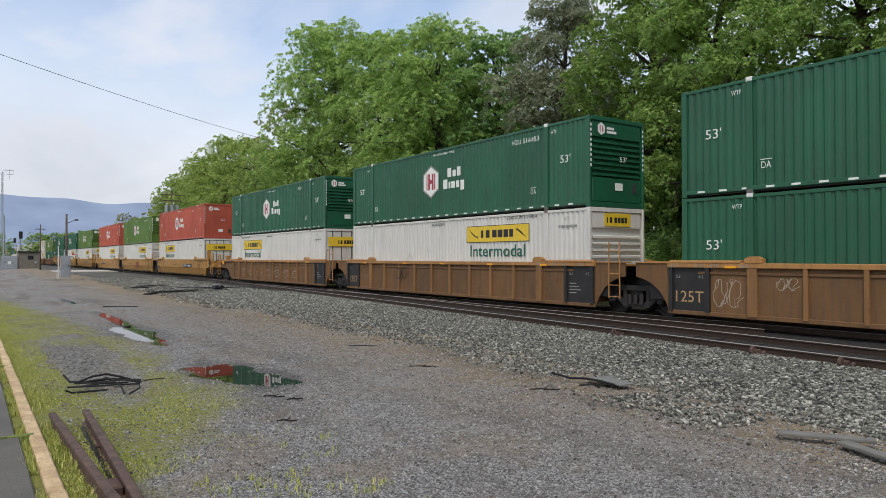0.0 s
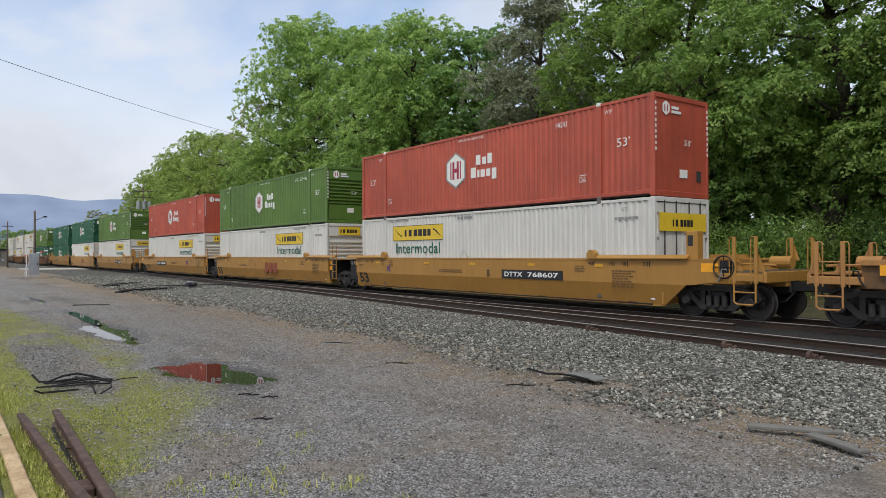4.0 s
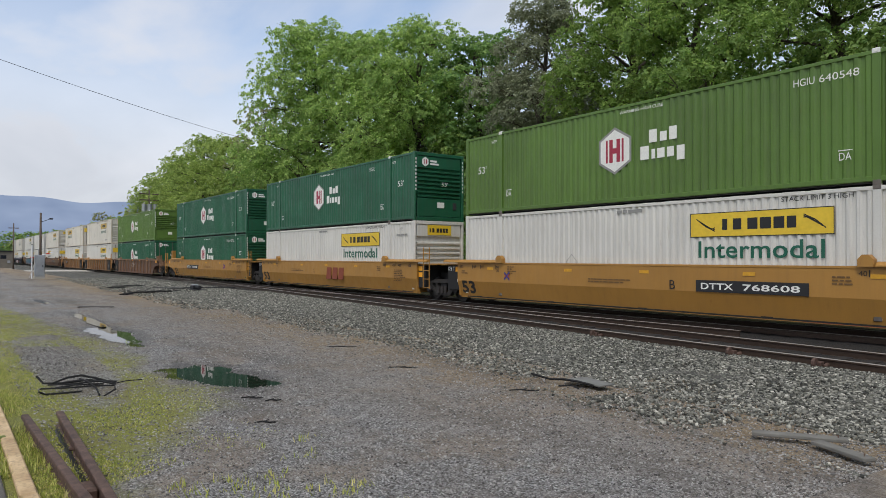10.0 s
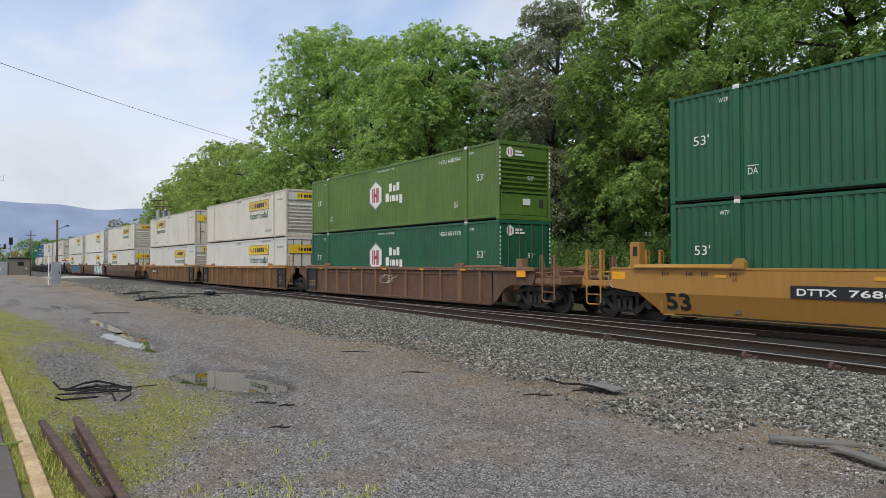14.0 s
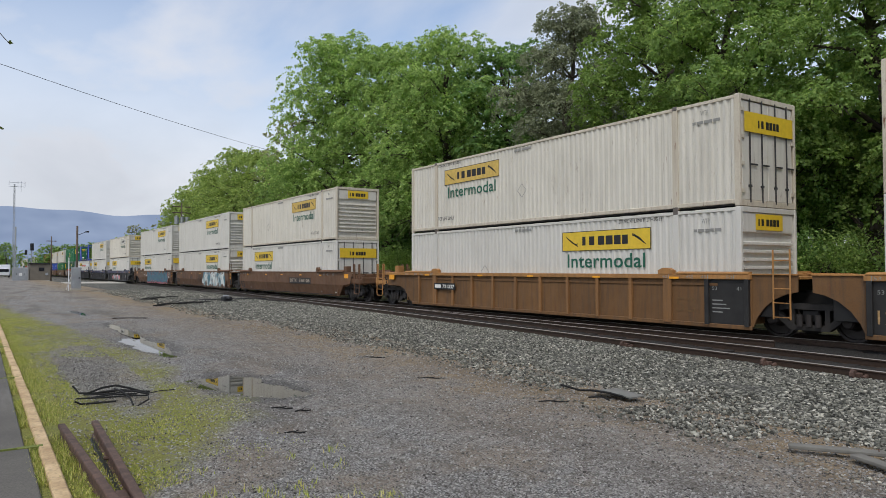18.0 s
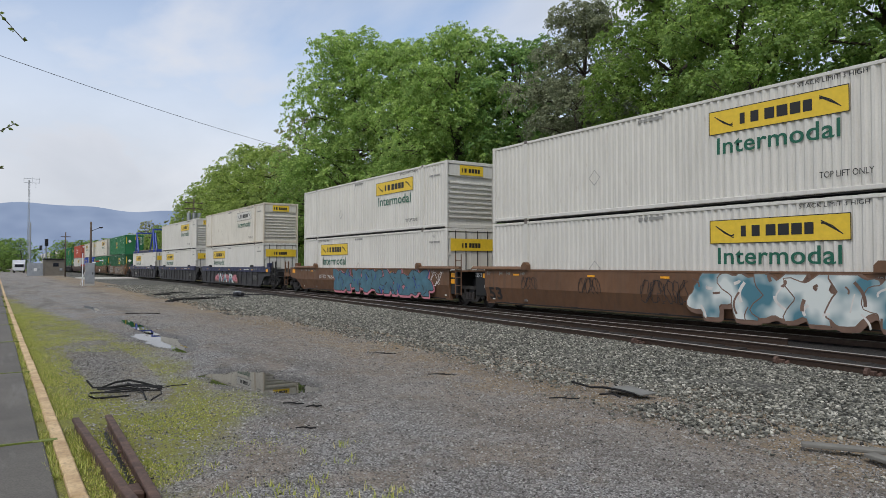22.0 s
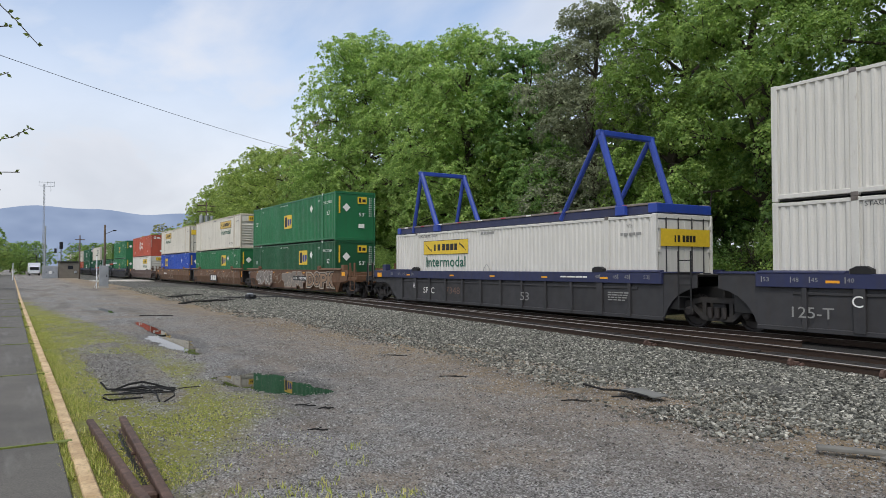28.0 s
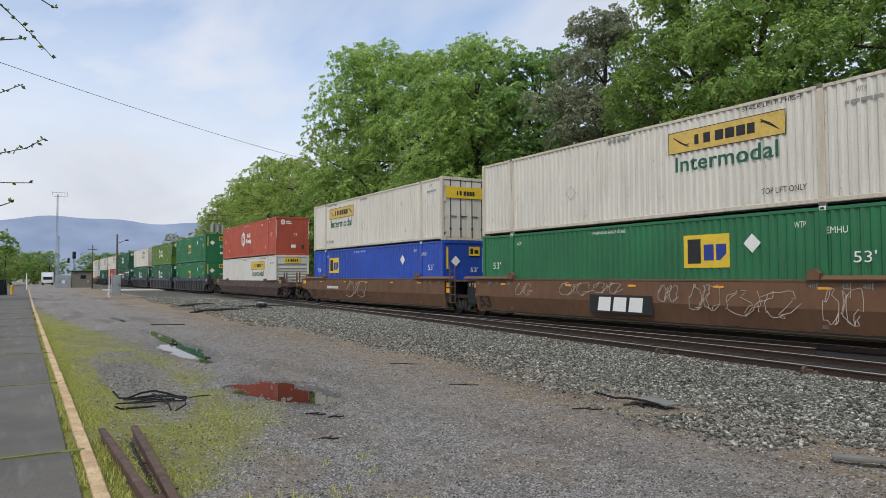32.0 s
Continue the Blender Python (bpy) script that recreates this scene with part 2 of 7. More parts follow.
M = dict(
    hub=painted("paint_dark_green", lin(26, 86, 60), 0.42, 0.30, 0.15),
    olive=painted("paint_olive_green", lin(82, 112, 44), 0.45, 0.30, 0.1),
    red=painted("paint_faded_red", lin(172, 78, 58), 0.5, 0.30, 0.1),
    white=painted("paint_white", lin(204, 202, 195), 0.5, 0.2, 0.22, 0.07, lin(110, 100, 86)),
    cream=painted("paint_weathered_white", lin(207, 203, 192), 0.55, 0.26, 0.6, 0.08, lin(104, 92, 76)),
    emp=painted("paint_green", lin(33, 106, 66), 0.45, 0.25, 0.1),
    emp_dark=painted("paint_deep_green", lin(23, 80, 50), 0.45, 0.25, 0.1),
    blue=painted("paint_blue", lin(34, 72, 164), 0.45, 0.2, 0.05),
    rust_red=painted("paint_orange_brown", lin(158, 74, 48), 0.55, 0.3, 0.3),
    yellow=painted("paint_ochre_yellow", lin(163, 119, 54), 0.5, 0.13, 0.2, 0.12),
    umber=painted("paint_dark_umber", lin(98, 70, 52), 0.7, 0.8, 0.45, 0.3),
    brown_rib=painted("paint_weathered_brown", lin(111, 79, 45), 0.7, 0.7, 0.5, 0.3),
    brown_ridge=painted("paint_worn_tan_brown", lin(136, 97, 56), 0.65, 0.5, 0.5),
    umber_ridge=painted("paint_worn_umber", lin(126, 94, 68), 0.7, 0.6, 0.4),
    brown_trim=painted("paint_tan_trim", lin(166, 119, 66), 0.6, 0.45, 0.5),
    brown=painted("paint_red_brown", lin(104, 74, 51), 0.65, 0.45, 0.35),
    navy=painted("paint_navy", lin(38, 44, 78), 0.5, 0.4, 0.1),
    charcoal=painted("paint_charcoal", lin(52, 52, 54), 0.65, 0.4, 0.15),
    low=painted("paint_dark_brown", lin(84, 66, 60), 0.6, 0.4, 0.3),
    black=plain("black_grease", lin(22, 21, 21), 0.6),
    steel=plain("worn_steel", lin(120, 112, 106), 0.4, 0.7),
    wheel=plain("wheel_steel", lin(58, 54, 52), 0.55, 0.4),
    mark_white=plain("marking_white", lin(226, 226, 220), 0.6, 0, 0.08, 20),
    mark_red=plain("marking_dark_red", lin(158, 46, 66), 0.6, 0, 0.08, 20),
    mark_black=plain("marking_black", lin(32, 32, 34), 0.6, 0, 0.1, 20),
    mark_grey=plain("marking_grey", lin(138, 138, 134), 0.6, 0, 0.1, 20),
    mark_green=plain("marking_green", lin(24, 92, 72), 0.6, 0, 0.1, 20),
    mark_navy=plain("marking_navy", lin(36, 58, 134), 0.6, 0, 0.1, 20),
    sign_yellow=plain("sign_yellow", lin(220, 186, 52), 0.5, 0, 0.08, 8),
    sign_gold=plain("sign_gold", lin(204, 172, 88), 0.6, 0, 0.15, 8),
    reflector=plain("reflector_amber", lin(238, 164, 34), 0.4, 0, 0.1, 8),
    ttx_red=plain("marking_maroon", lin(130, 62, 40), 0.6, 0, 0.1, 8),
    graf_blue=plain("spray_blue", lin(70, 108, 122), 0.6, 0, 0.25, 3),
    graf_pink=plain("spray_pink", lin(190, 120, 130), 0.6, 0, 0.25, 3),
    mark_tan=plain("marking_tan", lin(176, 142, 96), 0.7, 0, 0.25, 14),
    graf_teal=faded_spray("spray_teal_fade", lin(70, 118, 132), lin(206, 212, 208), 1.3),
    cream_rust=painted("paint_white_rusted", lin(198, 190, 173), 0.6, 0.4, 0.95, 0.1, lin(112, 70, 42)),
    mark_umber=plain("marking_umber", lin(104, 78, 46), 0.7, 0, 0.15, 12),
    amber_faded=plain("faded_amber", lin(206, 152, 40), 0.6, 0, 0.15, 10),
    bogie=plain("cast_steel_dusty", lin(45, 42, 39), 0.75, 0, 0.3, 8),
    black_bay=plain("paint_black_worn", lin(38, 37, 36), 0.65, 0, 0.35, 3),
    graf_tan=plain("spray_tan", lin(142, 116, 92), 0.65, 0, 0.3, 3),
    graf_dim=plain("spray_dim_brown", lin(112, 88, 74), 0.65, 0, 0.25, 3),
    graf_pale=plain("spray_pale", lin(178, 166, 150), 0.65, 0, 0.2, 6),
    graf_white=plain("spray_white", lin(206, 202, 196), 0.6, 0, 0.15, 5),
    graf_grey=plain("spray_grey", lin(124, 116, 108), 0.6, 0, 0.25, 4),
    graf_black=plain("spray_black", lin(40, 36, 36), 0.6, 0, 0.2, 4),
)

# ---- mesh helpers ----
class MB:
    """Collects boxes, prisms, tubes and sheets into one mesh."""

    def __init__(self):
        self.v, self.f = [], []

    def add(self, verts, faces):
        k = len(self.v)
        self.v.extend(verts)
        self.f.extend([tuple(i + k for i in f) for f in faces])
        return self

    def box(self, x0, x1, y0, y1, z0, z1, c=0.0):
        """A box, with its edges along x, y and z cut back by c."""
        if c <= 0:
            return self.add([(x, y, z) for x in (x0, x1) for y in (y0, y1) for z in (z0, z1)],
                            [(0, 1, 3, 2), (4, 6, 7, 5), (0, 4, 5, 1), (2, 3, 7, 6), (0, 2, 6, 4), (1, 5, 7, 3)])
        bm = bmesh.new()
        bmesh.ops.create_cube(bm, size=1.0)
        for w in bm.verts:
            w.co = ((x0 + x1) / 2 + w.co.x * (x1 - x0), (y0 + y1) / 2 + w.co.y * (y1 - y0), (z0 + z1) / 2 + w.co.z * (z1 - z0))
        bmesh.ops.bevel(bm, geom=bm.edges[:], offset=c, segments=1, affect="EDGES")
        bm.verts.index_update()
        self.add([tuple(w.co) for w in bm.verts], [tuple(w.index for w in f.verts) for f in bm.faces])
        bm.free()
        return self

    def prism(self, pts, y0, y1):
        """An outline in x and z, between two y."""
        n = len(pts)
        return self.add([(x, y0, z) for x, z in pts] + [(x, y1, z) for x, z in pts],
                        [tuple(range(n)), tuple(range(2 * n - 1, n - 1, -1))] + [(i, i + n, (i + 1) % n + n, (i + 1) % n) for i in range(n)])

    def extrude_x(self, pts, x0, x1):
        """An outline in y and z, between two x."""
        n = len(pts)
        return self.add([(x0, y, z) for y, z in pts] + [(x1, y, z) for y, z in pts],
                        [tuple(range(n)), tuple(range(2 * n - 1, n - 1, -1))] + [(i, (i + 1) % n, (i + 1) % n + n, i + n) for i in range(n)])

    def tube(self, a, b, r, n=8, r2=None):
        a, b = Vector(a), Vector(b)
        d = (b - a).normalized()
        u = d.orthogonal().normalized()
        w = d.cross(u)
        r2 = r if r2 is None else r2
        ring = [(math.cos(2 * math.pi * i / n), math.sin(2 * math.pi * i / n)) for i in range(n)]
        vs = [tuple(a + (u * p + w * q) * r) for p, q in ring] + [tuple(b + (u * p + w * q) * r2) for p, q in ring]
        return self.add(vs, [tuple(range(n - 1, -1, -1)), tuple(range(n, 2 * n))] + [(i, (i + 1) % n, (i + 1) % n + n, i + n) for i in range(n)])

    def path(self, pts, r, n=6):
        """A bent round bar, swept along the points in one piece."""
        pts = [Vector(p) for p in pts]
        vs, up = [], Vector((0.3, 0.2, 1.0)).normalized()
        for i, p in enumerate(pts):
            d = (pts[min(i + 1, len(pts) - 1)] - pts[max(i - 1, 0)]).normalized()
            u = d.cross(up)
            u = u.normalized() if u.length > 1e-4 else d.orthogonal().normalized()
            w = d.cross(u)
            vs += [tuple(p + (u * math.cos(2 * math.pi * k / n) + w * math.sin(2 * math.pi * k / n)) * r) for k in range(n)]
        m = len(pts)
        return self.add(vs, [tuple(range(n - 1, -1, -1)), tuple(range((m - 1) * n, m * n))] + [(j * n + k, j * n + (k + 1) % n, (j + 1) * n + (k + 1) % n, (j + 1) * n + k) for j in range(m - 1) for k in range(n)])

    def lathe_y(self, cx, cz, prof, n=24):
        """A body turned about a line along y through (cx, cz): prof rows of (y, radius)."""
        k = len(prof)
        vs = [(cx + r * math.cos(2 * math.pi * i / n), y, cz + r * math.sin(2 * math.pi * i / n)) for y, r in prof for i in range(n)]
        fs = [(j * n + i, j * n + (i + 1) % n, (j + 1) * n + (i + 1) % n, (j + 1) * n + i) for j in range(k - 1) for i in range(n)]
        return self.add(vs, fs + [tuple(range(n - 1, -1, -1)), tuple(range((k - 1) * n, k * n))])

    def ribbon(self, pts, w, y):
        """A flat stroke in the plane y, along points of x and z, in one piece."""
        vs, m = [], len(pts)
        for i, (x, z) in enumerate(pts):
            (ax, az), (bx, bz) = pts[max(i - 1, 0)], pts[min(i + 1, m - 1)]
            d = math.hypot(bx - ax, bz - az) or 1e-6
            nx, nz = -(bz - az) / d * w / 2, (bx - ax) / d * w / 2
            vs += [(x + nx, y, z + nz), (x - nx, y, z - nz)]
        return self.add(vs, [(2 * i, 2 * i + 1, 2 * i + 3, 2 * i + 2) for i in range(m - 1)])

    def mesh(self, name, mat=None, smooth=False):
        me = bpy.data.meshes.new(name)
        me.from_pydata(self.v, [], self.f)
        if mat:
            me.materials.append(mat)
        if smooth:
            me.polygons.foreach_set("use_smooth", [True] * len(me.polygons))
        me.update()
        return me


def part(name, mb, mat, parent, label="", at=None, smooth=False):
    """Links a mesh as one part under a thing or under a part."""
    me = mb.mesh(name, mat, smooth) if isinstance(mb, MB) else mb
    ob = new(name, me)
    ob.parent = parent
    if at is not None:
        ob.matrix_basis = at
    if label:
        ob["label"] = label
    return ob


def raw_mesh(name, verts, faces, mat, smooth=False):
    """A large mesh from numpy arrays whose faces have one count of corners."""
    me = bpy.data.meshes.new(name)
    verts, faces = np.asarray(verts, np.float32), np.asarray(faces, np.int32)
    k = faces.shape[1]
    me.vertices.add(len(verts))
    me.vertices.foreach_set("co", verts.ravel())
    me.loops.add(faces.size)
    me.loops.foreach_set("vertex_index", faces.ravel())
    me.polygons.add(len(faces))
    me.polygons.foreach_set("loop_start", np.arange(0, faces.size, k, dtype=np.int32))
    if smooth:
        me.polygons.foreach_set("use_smooth", np.ones(len(faces), bool))
    me.materials.append(mat)
    me.update(calc_edges=True)
    me.validate()
    return me


TEXTS = {}


def letters(text, width, height, mat, bold=0.0):
    """Flat lettering of that size, its lower left corner at the origin, in x and y."""
    key = (text, round(width, 3), round(height, 3), mat.name, bold)
    if key not in TEXTS:
        cu = bpy.data.curves.new("lettering", "FONT")
        cu.body, cu.resolution_u, cu.offset, cu.space_character = text, 3, bold, 1 + bold * 2
        tmp = bpy.data.objects.new("lettering", cu)
        me = bpy.data.meshes.new_from_object(tmp)
        co = np.zeros(len(me.vertices) * 3, np.float32)
        me.vertices.foreach_get("co", co)
        co = co.reshape(-1, 3)
        lo, hi = co.min(0), co.max(0)
        co = (co - lo) / np.maximum(hi - lo, 1e-6) * (width, height, 0)
        me.vertices.foreach_set("co", co.astype(np.float32).ravel())
        me.materials.clear()
        me.materials.append(mat)
        me.update()
        bpy.data.objects.remove(tmp)
        TEXTS[key] = me
    return TEXTS[key]


def side_text(text, x, y, z, w, h, mat, parent, label=""):
    return part("lettering", letters(text, w, h, mat), None, parent, label or ("lettering reading " + text), pose(x, y, z, 90, 0, 0))


def end_text(text, x, y, z, w, h, mat, parent):
    return part("lettering", letters(text, w, h, mat), None, parent, "lettering reading " + text, pose(x, y, z, 90, 0, 90))


rng = random.Random(7)
nrg = np.random.RandomState(11)

# ---- ground ----
LOT = -0.10          # level of the gravel lot; the rail tops lie at 0
TRACK_Y = 17.38      # centre of the train's track


def ease(a, b, v):
    k = np.clip((v - a) / (b - a), 0, 1)
    return k * k * (3 - 2 * k)


def ground_z(x, y):
    """Height of the ground: a level lot, a low ballast shoulder, a shallow bank behind the tracks."""
    x, y = np.asarray(x, float), np.asarray(y, float)
    z = LOT + 0 * x * y
    wave = 0.02 * np.sin(x * 0.7 + y * 0.9) * np.sin(x * 0.23 - y * 0.61) + 0.012 * np.sin(x * 1.9 + 1.3) * np.sin(y * 2.3)
    for px, py, rx, ry, _, _ in PUDDLES:
        wave = wave * (1 - np.exp(-(((x - px) / rx / 1.3) ** 4 + ((y - py) / ry / 1.8) ** 4)))
    z = z + wave * ease(0.7, 1.6, y) * (1 - ease(8.5, 10.5, y)) * (1 - ease(60, 120, np.abs(x)))
    z = z - 0.16 * ease(8.0, 12.0, y)
    z = z - 0.02 * (1 - ease(0.3, 0.45, y))
    z = z + 3.2 * ease(21.0, 40.0, y) * (1 - ease(120, 400, np.abs(x)))
    for px, py, rx, ry, slant, fall in PUDDLES:
        a, b = (x - px) / rx, y - py - slant * (x - px)
        b = b / ry / (1 - 0.28 * np.clip(a, -1.5, 1.5)) + 0.16 * np.sin(x * 2.9 + px) + 0.10 * np.sin(x * 6.7)
        near = np.exp(-(np.abs(a + 0.06 * np.sin(y * 9.0)) ** 3.2 + np.abs(b) ** 3.2) * 0.7)
        z = z - 0.06 * near + fall * (x - px) * np.exp(-(((x - px) / rx / 1.8) ** 6 + ((y - py) / ry / 2.2) ** 6))
    z = z + (0.007 * np.sin(x * 4.7 + y * 6.1) * np.sin(y * 11.0 - x * 2.2) + 0.004 * np.sin(x * 11.3) * np.sin(y * 17.0 + x * 5)) * ease(0.8, 1.6, y) * (1 - ease(7, 9, y)) * (np.abs(x) < 46)
    return z


# x, y, half length, half width, slant, fall of the lot along the line
PUDDLES = [(-10.75, 3.48, 1.56, 0.50, 0.10, 0.018), (-18.2, 3.40, 2.6, 0.40, -0.02, 0.0045), (-23.1, 3.60, 2.6, 0.16, -0.02, 0.006), (-33.0, 3.45, 2.4, 0.16, 0.02, 0.01)]


def foot(x):
    """Where the ballast meets the lot."""
    x = np.asarray(x, float)
    return np.interp(x, (-420, -60, -26.5, -16, -11, -7.6, -5, -3, 3, 420), (9.6, 9.4, 8.6, 8.2, 7.85, 7.4, 7.0, 6.9, 6.6, 6.6)) + np.sin(x * 1.3) * 0.08 + np.sin(x * 0.53 + 1) * 0.12


def ground_material():
    m = Nodes("gravel_and_grass", 0.92)
    s = m.xyz()
    big = m.noise(0.35, 5, 0.6)
    mid = m.noise(1.7, 5, 0.65)
    fine = m.noise(46.0, 3, 0.65)
    grit = m.noise(160.0, 2, 0.6)
    cell = m.voronoi(58.0, "F1", "Color")
    edge = m.voronoi(58.0, "F1", "Distance")
    gsep = m.xyz(cell)
    x, y = s[0], s[1]
    mul, add, sub = (lambda a, b: m.math("MULTIPLY", a, b)), (lambda a, b: m.math("ADD", a, b)), (lambda a, b: m.math("SUBTRACT", a, b))
    wide = sub(big, 0.5)
    # blue-grey crushed stone
    grey = m.ramp(gsep[0], (0.0, lin(102, 100, 96)), (0.5, lin(158, 157, 155)), (0.9, lin(188, 187, 185)), (1.0, lin(218, 216, 212)))
    grey = m.mix(m.ramp(edge, (0.42, 0.0), (0.72, 0.75)), grey, lin(46, 43, 40))
    # brown trodden dirt with fine grit
    dirt = m.mix(m.ramp(fine, (0.3, 0.0), (0.7, 1.0)), lin(118, 106, 93), lin(170, 157, 141))
    dirt = m.mix(m.ramp(gsep[1], (0.7, 0.0), (0.9, 0.85)), dirt, lin(158, 150, 138))
    dirt = m.mix(m.ramp(edge, (0.5, 0.0), (0.8, 0.7)), dirt, lin(66, 57, 49))
    ochre = m.mix(m.ramp(fine, (0.3, 0.0), (0.7, 1.0)), lin(120, 101, 74), lin(166, 145, 111))
    # patches: the lot is stone where wheels do not run, dirt where they do
    yy = add(y, mul(wide, 4.5))
    band = mul(m.ramp(m.math("DIVIDE", yy, 20.0), (0.20, 0.0), (0.30, 1.0)), m.ramp(mid, (0.28, 0.35), (0.58, 1.0)))
    patch = m.ramp(m.noise(0.8, 6, 0.65), (0.46, 0.0), (0.60, 0.85))
    col = m.mix(m.math("MAXIMUM", band, patch), grey, dirt)
    edgeb = mul(m.ramp(m.math("DIVIDE", add(y, mul(sub(mid, 0.5), 3.0)), 20.0), (0.29, 0.0), (0.36, 1.0)), m.ramp(m.noise(0.5, 4, 0.6), (0.36, 0.15), (0.54, 0.95)))
    col = m.mix(edgeb, col, ochre)
    col = m.mix(m.ramp(grit, (0.35, 0.3), (0.6, 0.0)), col, lin(66, 60, 54))
    clod = m.noise(7.0, 5, 0.75)
    col = m.mix(m.ramp(clod, (0.36, 0.5), (0.5, 0.0)), col, lin(84, 77, 70))
    col = m.mix(m.ramp(clod, (0.55, 0.0), (0.7, 0.4)), col, lin(186, 180, 170))
    # dark damp lanes drawn out along the drive
    lane = m.ramp(m.noise(0.6, 5, 0.6, m.mapped(0.22, 1.3, 1.0)), (0.50, 0.0), (0.64, 0.5))
    col = m.mix(lane, col, lin(84, 77, 70))
    # pale worn stone
    col = m.mix(m.ramp(m.noise(0.45, 5, 0.6, m.mapped(0.4, 1.6, 1.0)), (0.56, 0.0), (0.7, 0.35)), col, lin(156, 150, 142))
    # wet mud round the puddles
    wet = None
    for px, py, rx, ry, _, _ in PUDDLES:
        d = add(m.math("POWER", m.math("DIVIDE", sub(x, px), rx * 1.22), 2.0), m.math("POWER", m.math("DIVIDE", sub(y, py), ry * 1.6), 2.0))
        d = add(d, mul(sub(m.noise(2.6, 4, 0.6), 0.5), 1.6))
        k = m.ramp(d, (0.7, 1.0), (1.25, 0.0))
        wet = k if wet is None else m.math("MAXIMUM", wet, k)
    col = m.mix(mul(wet, 0.8), col, lin(50, 45, 39))
    # low grass and moss between kerb and drive
    gy = add(add(y, mul(sub(m.noise(0.7, 5, 0.65), 0.5), 2.6)), mul(m.math("MAXIMUM", add(x, 8.6), 0.0), 0.55))
    gy = add(gy, mul(m.math("MAXIMUM", sub(-15.0, x), 0.0), 0.075))
    gmask = mul(m.ramp(m.math("DIVIDE", gy, 10.0), (0.24, 1.0), (0.31, 0.0)), m.ramp(m.noise(1.9, 6, 0.7), (0.24, 0.0), (0.44, 0.97)))
    heap = add(m.math("POWER", m.math("DIVIDE", add(x, 14.6), 5.6), 2.0), m.math("POWER", m.math("DIVIDE", sub(y, 1.75), 0.62), 2.0))
    gmask = mul(gmask, m.ramp(add(heap, mul(sub(mid, 0.5), 1.4)), (0.75, 0.12), (1.15, 1.0)))
    moss = m.mix(m.ramp(fine, (0.3, 0.0), (0.7, 1.0)), lin(108, 112, 44), lin(170, 172, 76))
    moss = m.mix(m.ramp(mid, (0.44, 0.0), (0.70, 0.6)), moss, lin(134, 122, 78))
    moss = m.mix(m.ramp(grit, (0.38, 0.6), (0.6, 0.0)), moss, lin(66, 66, 34))
    col = m.mix(gmask, col, moss)
    # earth and leaf litter behind the tracks
    far = m.ramp(m.math("DIVIDE", y, 40.0), (0.47, 0.0), (0.52, 1.0))
    litter = m.mix(m.ramp(m.noise(1.5, 5), (0.35, 0.0), (0.7, 1.0)), lin(58, 62, 36), lin(96, 84, 56))
    col = m.mix(far, col, litter)
    h = add(mul(sub(1.0, edge), 0.6), add(mul(fine, 0.6), mul(grit, 0.3)))
    m.bump(h, 1.0, 0.03)
    m.l.new(m.ramp(wet, (0.0, 0.92), (1.0, 0.45)), m.bsdf.inputs["Roughness"])
    return m.done(col)


def axis_steps(fine, coarse):
    pts = list(np.arange(fine[0], fine[1] + 1e-6, fine[2]))
    for far in coarse:
        pts += [fine[0] - far, fine[1] + far]
    return np.array(sorted(set(pts)))


gx = axis_steps((-46, 4, 0.16), (1, 2, 4, 7, 12, 20, 35, 60, 100, 170, 300, 600, 1200, 2500, 4000))
gy_ = axis_steps((0.2, 13.6, 0.09), (0.4, 1, 2, 4, 7, 10, 13, 16, 20, 26, 34, 60, 120, 300, 800, 2000, 4000))
GX, GY = np.meshgrid(gx, gy_, indexing="ij")
GZ = ground_z(GX, GY)
nx, ny = GX.shape
idx = np.arange(nx * ny).reshape(nx, ny)
quads = np.stack([idx[:-1, :-1], idx[1:, :-1], idx[1:, 1:], idx[:-1, 1:]], -1).reshape(-1, 4)
ground = new("ground", raw_mesh("ground", np.stack([GX, GY, GZ], -1).reshape(-1, 3), quads, ground_material(), True))
tagged(ground, "grey gravel lot with brown dirt and thin grass", "ground", kind="structure")

# puddles
pw = Nodes("puddle_water", 0.012)
pw.bsdf.inputs["IOR"].default_value = 1.33
PUDDLE_MAT = pw.done(lin(30, 28, 22))
for px, py, rx, ry, slant, fall in PUDDLES:
    n = 64
    ring = []
    for i in range(n):
        t = 2 * math.pi * i / n
        c, q = math.cos(t), math.sin(t)
        wob = 1.2
        u = math.copysign(abs(c) ** 0.8, c) * wob
        ring.append((px + rx * u, py + ry * math.copysign(abs(q) ** 0.75, q) * wob + slant * rx * u))
    level = LOT - 0.031
    pb = MB().add([(x, y, level + fall * (x - px)) for x, y in ring] + [(x, y, level + fall * (x - px) - 0.08) for x, y in ring],
                  [tuple(range(n))] + [(i, i + n, (i + 1) % n + n, (i + 1) % n) for i in range(n)])
    tagged(new("puddle", pb.mesh("puddle", PUDDLE_MAT)), "shallow muddy rain puddle on the gravel lot", "puddle", "puddles")

